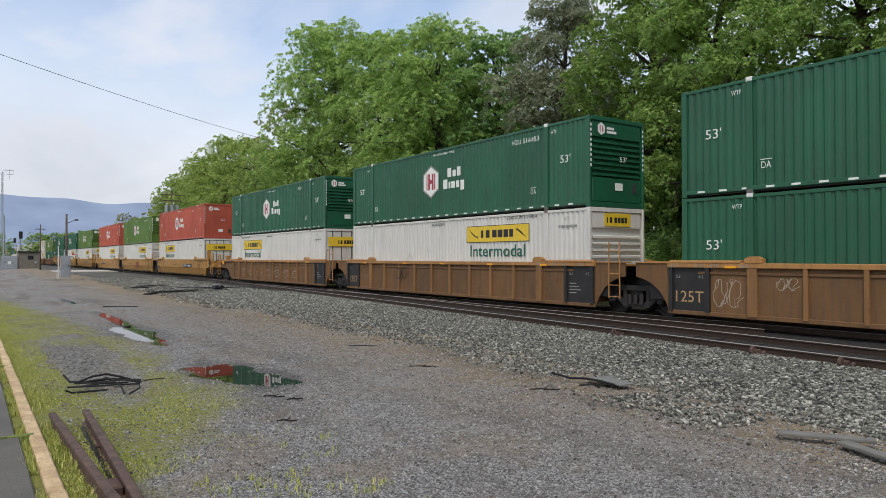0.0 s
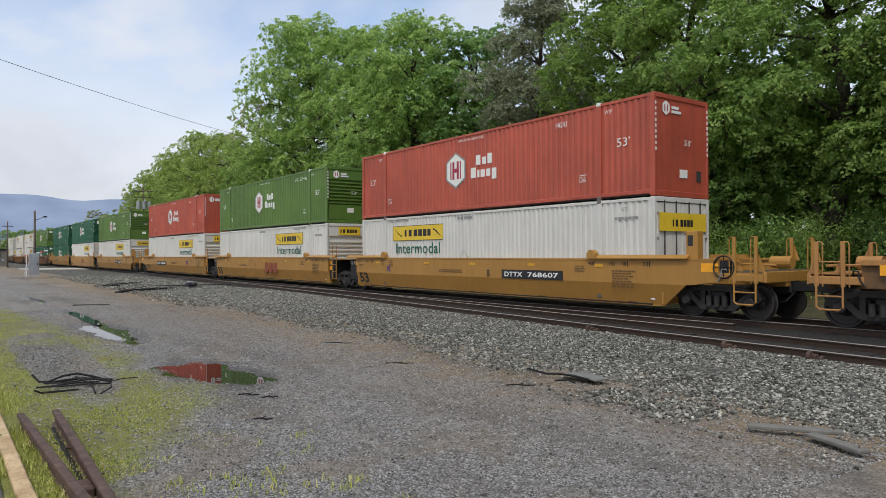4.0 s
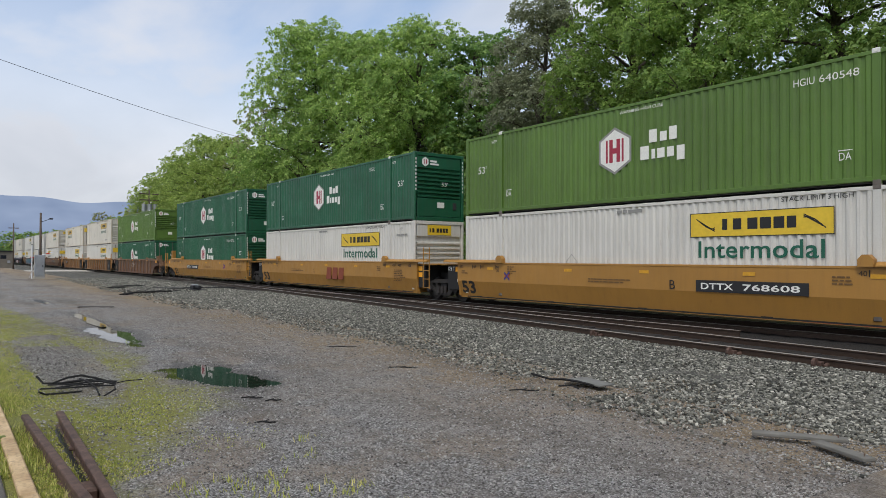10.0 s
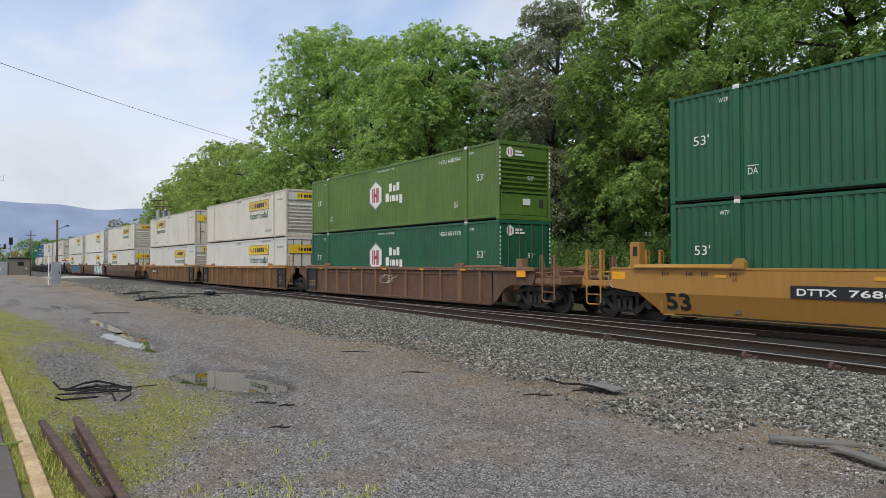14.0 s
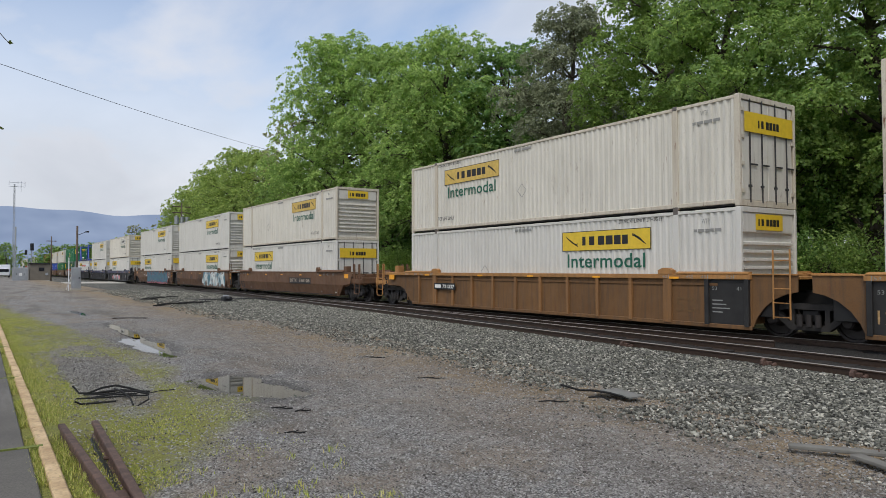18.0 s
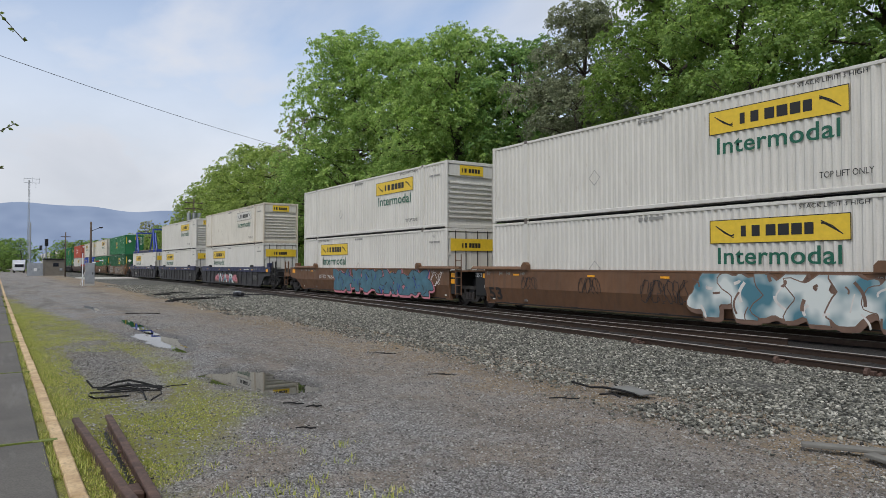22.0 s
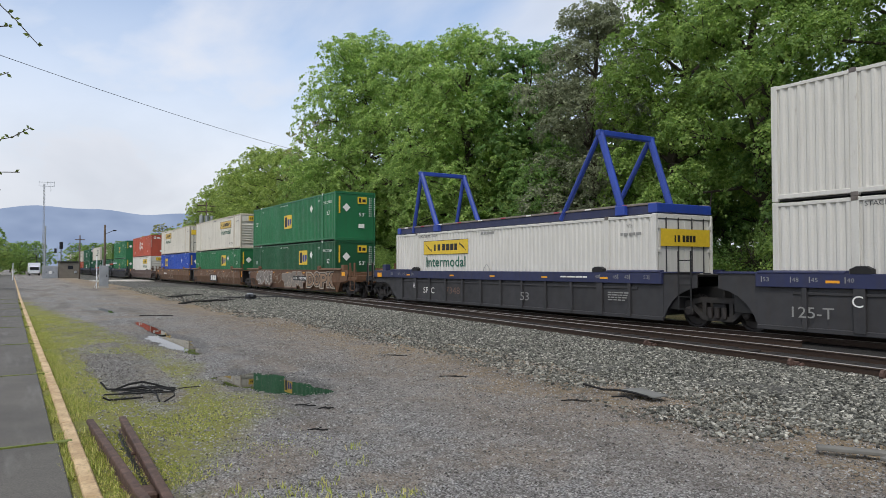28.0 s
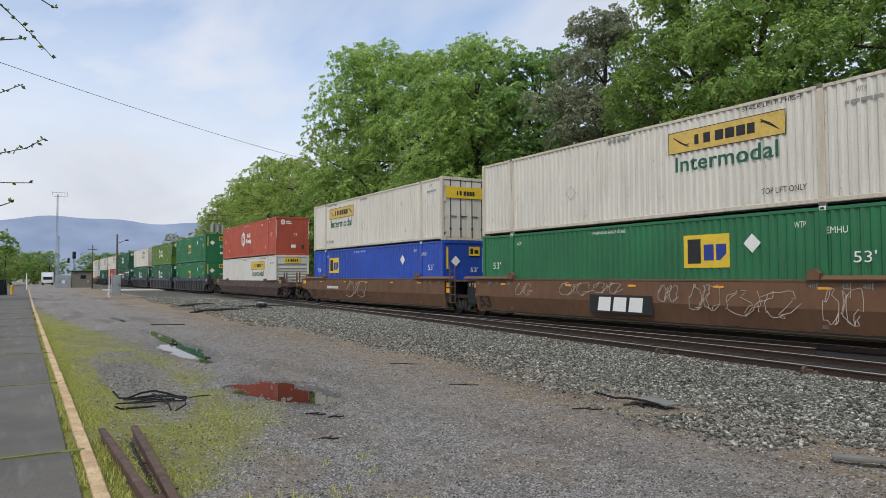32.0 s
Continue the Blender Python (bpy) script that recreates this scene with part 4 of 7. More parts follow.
        for a, b in ((-0.52, -0.46), (-0.38, -0.27), (-0.16, -0.03), (0.0, 0.13), (0.16, 0.29), (0.32, 0.44)):
            eb.box(xe + 0.0385, xe + 0.0405, a, b, z0, z0 + 0.2) if end == "doors" else eb.box(xe + 0.0055, xe + 0.0065, a, b, z0, z0 + 0.18)
        part("lettering", eb, M["mark_black"], e, "black name drawn as bars")
    elif livery == "hub":
        h = part("emblem", hexagon(7.12, 1.58, 0.70, yy), M["mark_grey"], c, "grey-rimmed white hexagon emblem")
        part("emblem_field", hexagon(7.12, 1.58, 0.62, yy - 0.003), M["mark_white"], h)
        yy -= 0.003
        part("emblem_bars", MB().box(6.79, 6.86, yy - 0.003, yy - 0.001, 1.24, 1.92).box(6.92, 7.05, yy - 0.003, yy - 0.001, 1.24, 1.92).box(7.19, 7.32, yy - 0.003, yy - 0.001, 1.24, 1.92)
             .box(7.38, 7.45, yy - 0.003, yy - 0.001, 1.24, 1.92).box(7.05, 7.19, yy - 0.003, yy - 0.001, 1.5, 1.66), M["mark_red"], h, "dark red strokes")
        yy += 0.003
        nb = MB()
        for a, b, z0, z1 in ((8.34, 8.6, 1.66, 2.02), (8.7, 8.92, 1.66, 1.92), (9.0, 9.24, 1.66, 2.02), (8.04, 8.33, 1.2, 1.58), (8.42, 8.54, 1.2, 1.47), (8.61, 8.85, 1.2, 1.47), (8.93, 9.15, 1.2, 1.47), (9.24, 9.48, 1.08, 1.47)):
            nb.box(a, b, yy, yy + 0.003, z0, z1)
        part("name", nb, M["mark_white"], c, "white name drawn as plain strokes")
        for x in (14.85, 0.75):
            side_text("53'", x, yy, 1.5, 0.46, 0.26, M["mark_white"], c)
        side_text("WARNING HIGH CUBE", 7.3, yy, 2.62, 1.5, 0.09, M["mark_white"], c)
        side_text("WTP", 14.4, yy, 2.52, 0.28, 0.12, M["mark_white"], c)
        side_text("WTP", 1.5, yy, 2.52, 0.28, 0.12, M["mark_white"], c)
        for x in (13.4, 2.3):
            side_text("DA", x, yy, 0.58, 0.26, 0.17, M["mark_white"], c)
            part("marking", plate(x - 0.02, x + 0.28, 0.79, 0.81, yy), M["mark_white"], c)
        side_text("HGIU", 12.4, yy, 2.4, 0.48, 0.17, M["mark_white"], c)
        # marks on the end wall
        e = part("emblem", MB().add([(xe + 0.004, -0.75 + 0.19 * math.cos(math.pi / 6 + i * math.pi / 3), 2.5 + 0.21 * math.sin(math.pi / 6 + i * math.pi / 3)) for i in range(6)], [tuple(range(6))]), M["mark_white"], c, "white hexagon emblem")
        part("emblem_bars", MB().box(xe + 0.005, xe + 0.007, -0.83, -0.79, 2.4, 2.6).box(xe + 0.005, xe + 0.007, -0.71, -0.67, 2.4, 2.6), M["mark_red"], e)
        part("name", MB().box(xe + 0.003, xe + 0.005, -0.5, -0.16, 2.5, 2.58).box(xe + 0.003, xe + 0.005, -0.5, -0.05, 2.38, 2.46), M["mark_white"], c)
        end_text("53'", xe + 0.006, 0.1, 1.5, 0.34, 0.17, M["mark_white"], c)
        part("placard", end_plate(-0.12, 0.25, 0.56, 0.8, xe - 0.0, 0.006), M["mark_white"], c, "small white data placard")
        part("vent", end_plate(0.72, 0.9, 0.5, 0.8, xe + 0.01, 0.03), M["charcoal"], c)
        nv = MB()
        for i in range(9):
            nv.box(CL + 0.001, CL + 0.003, -HALF + 0.03, -HALF + 0.09, 2.55 - i * 0.16, 2.64 - i * 0.16).box(CL + 0.001, CL + 0.003, HALF - 0.09, HALF - 0.03, 2.55 - i * 0.16, 2.64 - i * 0.16)
        part("marking", nv, M["mark_white"], c)
    elif livery == "emp":
        x, dz = {"right": (10.13, 0.0), "left": (2.65, 0.0)}.get(side, (7.2, -0.42))
        s = part("sign", plate(x, x + 1.5, 1.48 + dz, 2.4 + dz, yy), M["sign_yellow"], c, "yellow square emblem panel")
        part("emblem", MB().box(x + 0.14, x + 0.58, yy - 0.003, yy - 0.001, 1.6 + dz, 2.28 + dz), M["mark_black"], s, "black block")
        part("emblem", MB().box(x + 0.68, x + 1.0, yy - 0.003, yy - 0.001, 1.68 + dz, 2.12 + dz).prism([(x + 1.08, 1.68 + dz), (x + 1.2, 1.68 + dz), (x + 1.4, 1.86 + dz), (x + 1.4, 2.12 + dz), (x + 1.08, 2.12 + dz)], yy - 0.003, yy - 0.001), M["mark_navy"], s, "blue blocks")
        for xx in (14.85, 0.75):
            side_text("53'", xx, yy, 1.55, 0.5, 0.27, M["mark_white"], c)
        side_text("WARNING HIGH CUBE", 6.4, yy, 2.62, 1.5, 0.09, M["mark_white"], c)
        side_text("WTP", 13.45, yy, 2.42, 0.3, 0.15, M["mark_white"], c)
        side_text("WTP", 2.3, yy, 2.42, 0.3, 0.15, M["mark_white"], c)
        part("placard", MB().prism([(12.3, 1.85), (12.55, 2.1), (12.3, 2.35), (12.05, 2.1)], yy, yy + 0.003), M["mark_white"], c, "white diamond placard")
        side_text("EMHU", 14.24, yy, 2.24, 0.5, 0.16, M["mark_white"], c)
        e = part("sign", end_plate(0.12, 0.72, 2.2, 2.62, xe + 0.022), M["sign_yellow"], c, "yellow square emblem panel")
        part("emblem", MB().box(xe + 0.023, xe + 0.025, 0.2, 0.36, 2.28, 2.54).box(xe + 0.023, xe + 0.025, 0.43, 0.65, 2.3, 2.48), M["mark_black"], e)
        part("placard", MB().add([(xe + 0.022, -0.6, 1.7), (xe + 0.022, -0.35, 1.95), (xe + 0.022, -0.6, 2.2), (xe + 0.022, -0.85, 1.95)], [(0, 1, 2, 3)]), M["mark_white"], c, "white diamond placard")
        end_text("53'", xe + 0.022, 0.2, 1.45, 0.42, 0.22, M["mark_white"], c)
        part("placard", end_plate(0.18, 0.56, 0.75, 1.0, xe + 0.022), M["mark_white"], c, "small white data placard")
        part("marking", end_plate(-HALF + 0.2, -HALF + 0.3, 1.6, 2.6, xe + 0.022), M["sign_yellow"], c)
        for yv in (0.86, 0.98, HALF - 0.09):
            col_ = MB()
            for i in range(9):
                col_.box(CL + 0.011, CL + 0.013, yv, yv + 0.05, 2.5 - i * 0.13, 2.57 - i * 0.13)
            part("marking", col_, M["mark_white"], c)
    return c


LABELS = {
    "hub": {"hub": "dark green corrugated steel shipping container, white hexagon emblem", "olive": "olive green corrugated steel shipping container, white hexagon emblem",
            "red": "faded red corrugated shipping container with white hexagon emblem"},
    "haul": {"white": "white corrugated shipping container with yellow name panel", "cream": "weathered rust-streaked white shipping container, yellow name panel"},
    "emp": {"emp": "green corrugated shipping container with yellow square emblem", "emp_dark": "deep green corrugated shipping container with yellow square emblem", "blue": "blue corrugated shipping container with yellow square emblem"},
    "": {"hub": "dark green corrugated steel shipping container without emblem", "white": "plain white corrugated shipping container", "red": "plain red corrugated shipping container"},
}
PROTO, TRAIN, LATER = {}, [], []
TAPE = MB().box(0, 0.22, 0, 0.002, 0, 0.05).mesh("reflective_tape", M["mark_white"])


def place_container(x, z, paint, livery, side="right", end="ribs", number="", faded=False):
    key = (paint, livery, side, end, faded)
    if key in PROTO:
        c = copy_thing(PROTO[key], pose(x, TRACK_Y, z))
    else:
        c = build_container(paint, livery, side, end, depth=0.04 if livery == "haul" else 0.036, pitch=0.215 if livery == "haul" else 0.235, faded=faded, rails="cream_rust" if paint == "cream" else "")
        PROTO[key] = c
        c.matrix_basis = pose(x, TRACK_Y, z)
    tagged(c, LABELS[livery][paint], "container", "containers on the train")
    LATER.append((c, livery, paint, number, x))
    TRAIN.append((c, x, z))
    return c


# ---- well cars ----
def bogie(parent, x, mat):
    b = part("bogie", MB().box(x - 0.2, x + 0.2, -1.05, 1.05, 0.42, 0.72, 0.03), mat, parent, "dark cast steel three-piece bogie")
    for y in (-1.02, 1.02):
        arch = [(-1.22, 0.56), (-1.1, 0.74), (-0.8, 0.78), (-0.55, 0.86), (0.55, 0.86), (0.8, 0.78), (1.1, 0.74), (1.22, 0.56), (1.08, 0.46), (0.95, 0.62), (0.55, 0.72), (-0.55, 0.72), (-0.95, 0.62), (-1.08, 0.46)]
        sling = [(-0.98, 0.66), (-0.78, 0.68), (-0.40, 0.36), (0.40, 0.36), (0.78, 0.68), (0.98, 0.66), (0.46, 0.23), (-0.46, 0.23)]
        sf = MB().prism([(x + a, z) for a, z in arch], y - 0.09, y + 0.09).prism([(x + a, z) for a, z in sling], y - 0.085, y + 0.085)
        for a in (-0.42, 0.42):
            sf.box(x + a - 0.06, x + a + 0.06, y - 0.08, y + 0.08, 0.33, 0.74)
        part("side_frame", sf, M["bogie"], b, "arched side frame with open spring pocket")
        for k in (-0.22, 0.0, 0.22):
            part("spring", MB().tube((x + k, y - 0.1 if y < 0 else y + 0.1, 0.32), (x + k, y - 0.1 if y < 0 else y + 0.1, 0.6), 0.075, 10), M["wheel"], b)
        for k in (-0.9, 0.9):
            part("bearing_cap", MB().lathe_y(x + k, 0.46, [(y - 0.16, 0.10), (y - 0.12, 0.14), (y + 0.12, 0.14), (y + 0.16, 0.10)], 14), M["wheel"], b)
    for k in (-0.9, 0.9):
        w = MB()
        for s in (-1, 1):
            prof = [(0.66, 0.12), (0.665, 0.30), (0.68, 0.40), (0.68, 0.488), (0.71, 0.488), (0.72, 0.46), (0.82, 0.455), (0.82, 0.40), (0.78, 0.38), (0.77, 0.2), (0.82, 0.14), (0.84, 0.1)]
            w.lathe_y(x + k, 0.46, [(s * y, r) for y, r in prof], 24)
        w.tube((x + k, -0.9, 0.46), (x + k, 0.9, 0.46), 0.085, 10)
        part("wheelset", w, M["wheel"], b, "steel wheels on their axle")
    return b


def ladder(parent, x, z0, z1, mat, w=0.42, y=-1.5):
    mb = MB().tube((x, y, z0), (x, y, z1), 0.022, 6).tube((x + w, y, z0), (x + w, y, z1), 0.022, 6)
    z = z0 + 0.05
    while z < z1 - 0.02:
        mb.tube((x, y, z), (x + w, y, z), 0.014, 6)
        z += 0.34
    return part("ladder", mb, mat, parent, "tall grab-iron ladder")


def coupler(parent, x, way, mat):
    mb = MB().box(min(x, x + way * 1.3), max(x, x + way * 1.3), -0.12, 0.12, 0.74, 0.98, 0.02)
    mb.box(min(x + way * 1.05, x + way * 1.5), max(x + way * 1.05, x + way * 1.5), -0.24, 0.2, 0.68, 1.04, 0.04)
    part("coupler", mb, M["black"], parent, "black knuckle coupler")
    hose = [(x + way * 0.9, -0.35, 0.75), (x + way * 1.1, -0.4, 0.5), (x + way * 1.35, -0.3, 0.45), (x + way * 1.5, -0.15, 0.6)]
    part("air_hose", MB().path(hose, 0.025), M["black"], parent)


def well_car(kind, left, right):
    """One well of an articulated set: the container sits at x from 0 to CL. left, right: 'joint' or 'end'."""
    tone, kind = kind, ("brown_rib" if kind == "umber" else kind)
    main = {"umber": "umber", "yellow": "yellow", "brown_rib": "brown_rib", "brown": "brown", "navy": "charcoal", "low": "low"}[tone]
    trim = {"umber": "umber_ridge", "yellow": "yellow", "brown_rib": "brown_trim", "brown": "brown", "navy": "navy", "low": "low"}[tone]
    p, q = M[main], M[trim]
    car = new("well_car")
    ztop = 1.36 if kind == "low" else 1.55
    xl, xr = (-2.05 if left == "end" else -0.35), (CL + 2.05 if right == "end" else CL + 0.35)
    out = 1.42
    for s in (-1, 1):
        ys = sorted((s * (out - 0.05), s * out))
        if kind in ("yellow", "brown", "low"):
            cut = [(xl, ztop)] + ([(xl, 0.98), (xl + 0.9, 0.86)] if left == "end" else [(xl, 0.86)])
            cut += ([(xr - 0.9, 0.86), (xr, 0.98)] if right == "end" else [(xr, 0.86)]) + [(xr, ztop)]
            part("side_panel", MB().prism(cut, *ys), p, car)
            # lower fold, leaning inwards
            f0, f1 = (xl + 1.0 if left == "end" else xl), (xr - 1.0 if right == "end" else xr)
            g0, g1 = (xl + 1.75 if left == "end" else xl), (xr - 1.75 if right == "end" else xr)
            o, i = s * out, s * (out - 0.05)
            part("side_fold", MB().add([(f0, o, 0.862), (f1, o, 0.862), (g1, s * (out - 0.16), 0.29), (g0, s * (out - 0.16), 0.29), (f0, i, 0.862), (f1, i, 0.862), (g1, s * (out - 0.21), 0.29), (g0, s * (out - 0.21), 0.29)],
                 [(0, 1, 2, 3), (7, 6, 5, 4), (0, 4, 5, 1), (1, 5, 6, 2), (2, 6, 7, 3), (3, 7, 4, 0)]), p, car)
            part("bottom_lip", MB().box(g0, g1, *sorted((s * (out - 0.23), s * (out - 0.145))), 0.25, 0.292), p, car)
            part("top_chord", MB().box(xl + 0.02, xr - 0.02, min(s * (out - 0.1), s * (out + 0.012)), max(s * (out - 0.1), s * (out + 0.012)), ztop - 0.05, ztop + 0.012, 0.008), q, car)
        else:
            z_low = 0.22
            part("side_panel", MB().box(xl if left != "end" else 0.2, xr if right != "end" else CL - 0.2, *ys, z_low, ztop - 0.12), p, car)
            part("bottom_chord", MB().box(xl if left != "end" else 0.3, xr if right != "end" else CL - 0.3, *sorted((s * (out - 0.03), s * (out + 0.05))), z_low - 0.06, z_low + 0.05, 0.01), p, car)
            band = 0.34 if kind == "navy" else 0.13
            part("top_chord", MB().box(xl, xr, *sorted((s * (out - 0.1), s * (out + 0.09))), ztop - band, ztop, 0.012), q, car, "blue top band" if kind == "navy" else "")
            if s < 0:
                for i, x in enumerate([0.9] + [2.15 + k * 11.85 / 9 for k in range(10)] + [CL - 0.9]):
                    wd = 0.11 if i not in (1, 10) else 0.26
                    part("rib", MB().box(x - wd / 2, x + wd / 2, -out - 0.085, -out, z_low, ztop - band, 0.008), {"brown_rib": M["brown_ridge"], "umber": M["umber_ridge"]}.get(tone, p), car)
                part("stiffener", MB().box(0.6, CL - 0.6, -out - 0.03, -out, ztop - band - 0.17, ztop - band - 0.10, 0.008), p, car)
            for e, on in ((0, left == "end"), (1, right == "end")):
                if on:
                    a = [(0.25, ztop - 0.05), (-2.05, ztop - 0.05), (-2.05, 0.95), (-0.9, 0.95), (-0.45, 0.8), (0.05, 0.3), (0.25, 0.3)]
                    part("end_gusset", MB().prism([(x if e == 0 else CL - x, z) for x, z in a], *ys), p, car)
        # guides on the rim
        smooth_side = kind in ("yellow", "brown")
        for far in (0, 1):
            rim, gd, hi = ((-1.15, 1.95), 2.14, 0.11) if smooth_side else ((-0.3, 1.85), 2.2, 0.07)
            xs_ = sorted((rim[0] if not far else CL - rim[0], rim[1] if not far else CL - rim[1]))
            part("rim_plate", MB().extrude_x([(s * (out - 0.1), ztop), (s * (out + 0.1), ztop), (s * (out + 0.1), ztop + 0.03), (s * (out - 0.02), ztop + hi), (s * (out - 0.1), ztop + hi)], *xs_), q, car)
            x = gd if not far else CL - gd
            w_, t_ = (0.16, 0.26) if smooth_side else (0.24, 0.17)
            part("container_guide", MB().prism([(x - w_, ztop), (x + w_, ztop), (x + w_, ztop + t_ * 0.6), (x + w_ * 0.4, ztop + t_), (x - w_ * 0.4, ztop + t_), (x - w_, ztop + t_ * 0.6)], *sorted((s * (out - 0.06), s * (out + 0.1)))), q if kind != "navy" else M["black"], car, "upright container guide")
        if not smooth_side and kind != "low":
            # arched gussets over the shared bogies
            for e, on in ((0, left == "joint"), (1, right == "joint")):
                if on:
                    a = [(-0.3, ztop - 0.02), (-1.5, ztop - 0.02), (-1.5, 1.14), (-1.22, 1.08), (-0.92, 0.95), (-0.66, 0.74), (-0.47, 0.48), (-0.36, 0.24), (-0.3, 0.24)]
                    part("end_gusset", MB().prism([(x if e == 0 else CL - x, z) for x, z in a], *sorted((s * (out - 0.06), s * (out - 0.015)))), p, car, "arched gusset over the shared bogie")
                    part("cap_plate", MB().box(*sorted((-0.3 if e == 0 else CL + 0.3, -1.52 if e == 0 else CL + 1.52)), *sorted((s * (out - 0.25), s * (out + 0.02))), ztop - 0.02, ztop + 0.02, 0.006), q, car)
    part("well_floor", MB().box(0.1, CL - 0.1, -1.28, 1.28, 0.27, 0.31), M["black"], car)
    for i in range(5):
        x = 0.8 + i * (CL - 1.6) / 4
        part("cross_beam", MB().box(x - 0.15, x + 0.15, -1.27, 1.27, 0.31, 0.39), M["black"], car)
    for x in (0.0, CL):
        d = -1 if x == 0 else 1
        part("end_wall", MB().box(*sorted((x + d * 0.25, x + d * 0.31)), -1.36, 1.36, 0.31, ztop - 0.1), p, car)
    for side, mode in ((-1, left), (1, right)):
        x0 = 0.0 if side < 0 else CL
        at = lambda v: x0 + side * v
        q = M["black"] if kind == "navy" else M[trim]
        if mode == "end":
            part("end_platform", MB().box(*sorted((at(0.3), at(3.2))), -0.42, 0.42, 0.86, 1.14, 0.02), p, car, "centre sill of the end platform")
            part("deck_grating", MB().box(*sorted((at(2.3), at(3.12))), -1.38, 1.38, 1.22, 1.26), M["steel"] if kind == "yellow" else q, car, "crosswalk grating")
            part("end_sill", MB().box(*sorted((at(3.12), at(3.22))), -1.4, 1.4, 0.98, 1.25, 0.015), q, car)
            part("side_beam", MB().box(*sorted((at(2.0), at(3.15))), -1.44, -1.34, 1.0, 1.18, 0.015), q, car)
            bogie(car, at(1.75), M["black"])
            coupler(car, at(3.1), side, M["black"])
            zr = 2.1 if kind == "yellow" else 1.95
            for v in (2.42, 2.98):
                for y in (-1.43, 1.39):
                    zb = 0.95 if y < 0 else 1.2
                    part("hand_post", MB().box(*sorted((at(v - 0.045), at(v + 0.045))), y - 0.03, y + 0.03, zb, zr, 0.01).prism([(at(v + 0.04), zb + 0.3), (at(v + 0.2), zb + 0.3), (at(v + 0.04), zb + 0.75)], y + 0.04, y + 0.055), q, car, "upright channel post")
                    part("grab_rail", MB().path([(at(v - 0.13), y, zb), (at(v - 0.13), y, zr - 0.06), (at(v - 0.1), y, zr - 0.01), (at(v - 0.02), y, zr - 0.01)], 0.016, 6), M["steel"] if kind == "navy" else q, car, "thin bent grab rail")
            part("step", MB().path([(at(2.42), -1.45, 1.05), (at(2.42), -1.45, 0.5), (at(2.5), -1.45, 0.44), (at(2.9), -1.45, 0.44), (at(2.98), -1.45, 0.5), (at(2.98), -1.45, 1.05)], 0.024, 6)
                 .tube((at(2.42), -1.45, 0.74), (at(2.98), -1.45, 0.74), 0.018, 6), q, car, "hanging stirrup step")
            part("cross_rail", MB().tube((at(2.42), -1.43, 1.5), (at(2.98), -1.43, 1.5), 0.016, 6), q, car)
            part("brake_pipe", MB().path([(at(0.4), -0.55, 1.34), (at(1.9), -0.55, 1.36), (at(2.3), -0.7, 1.42), (at(3.1), -0.7, 1.4)], 0.03, 6), q, car)
            hp = 0.74 if kind == "yellow" else 0.3
            post = part("end_post", MB().box(*sorted((at(1.02), at(1.36))), -1.38, -1.1, ztop, ztop + hp, 0.02), q if kind != "navy" else M["navy"], car)
            if kind == "yellow":
                # no hollow is cut: a flat dark plate gives its shade
                part("recess", MB().box(*sorted((at(1.08), at(1.24))), -1.384, -1.378, ztop + 0.34, ztop + 0.62), M["black_bay"], post, "flat dark plate painted as the shaded hollow of the post")
            part("brake_reservoir", MB().tube((at(2.35), 0.5, 1.46), (at(2.9), 0.5, 1.46), 0.16, 14), q, car, "cylindrical air tank")
            part("air_line", MB().path([(at(2.3), -1.2, 1.12), (at(2.2), -1.46, 1.3), (at(2.1), -1.46, 1.3), (at(2.06), -1.46, 1.1), (at(1.96), -1.44, 0.96)], 0.02, 6), M["mark_grey"] if kind == "yellow" else M["black"], car)
            if side > 0 and kind in ("yellow", "navy"):
                ring = [(at(2.15) + 0.28 * math.cos(a), -1.46, 1.35 + 0.28 * math.sin(a)) for a in (2 * math.pi * i / 18 for i in range(19))]
                bw = part("brake_wheel", MB().path(ring, 0.02), M["black"], car, "black spoked hand-brake wheel")
                part("spoke", MB().tube((at(2.15) - 0.28, -1.46, 1.35), (at(2.15) + 0.28, -1.46, 1.35), 0.014).tube((at(2.15), -1.46, 1.07), (at(2.15), -1.46, 1.63), 0.014).box(at(2.15) - 0.12, at(2.15) + 0.12, -1.44, -1.2, 1.2, 1.5), M["black"], bw)
            part("reflector", plate(*sorted((at(1.5), at(1.98)) if kind == "yellow" else (at(1.2), at(1.66))), 1.22, 1.44, -out - (0.006 if kind in ("yellow", "brown", "low") else 0.096), 0.004), M["reflector"], car, "amber reflector panel")
        else:
            part("end_casting", MB().box(*sorted((at(0.3), at(1.72))), -0.55, 0.55, 0.72, 1.15, 0.04), M["black"], car, "dark articulated joint casting")
            part("end_frame", MB().box(*sorted((at(0.36), at(0.85 if side > 0 else 1.08))), -1.34, 1.34, 0.5, 1.42, 0.02), M["black"], car)
            if side < 0:
                bogie(car, at(1.75), M["black"])
            else:
                ladder(car, at(0.95), 0.48, 2.15, q)
            for z in (1.2, 0.94)[:2 if side > 0 else 1]:
                part("reflector", plate(*sorted((at(0.38), at(0.66 if side > 0 else 0.58))), z, z + 0.19, -1.346, 0.004), M["reflector"], car, "amber reflector panel")
            part("walkway", MB().box(*sorted((at(0.35), at(1.5))), -1.3, 1.3, 1.44, 1.49), q, car)
    # markings common to all
    yy = -out - (0.014 if kind in ("yellow", "brown", "low") else 0.094)
    mc = M["mark_black"] if kind == "yellow" else M["mark_grey"]
    zt = ztop - (0.2 if kind != "brown_rib" else 0.11)
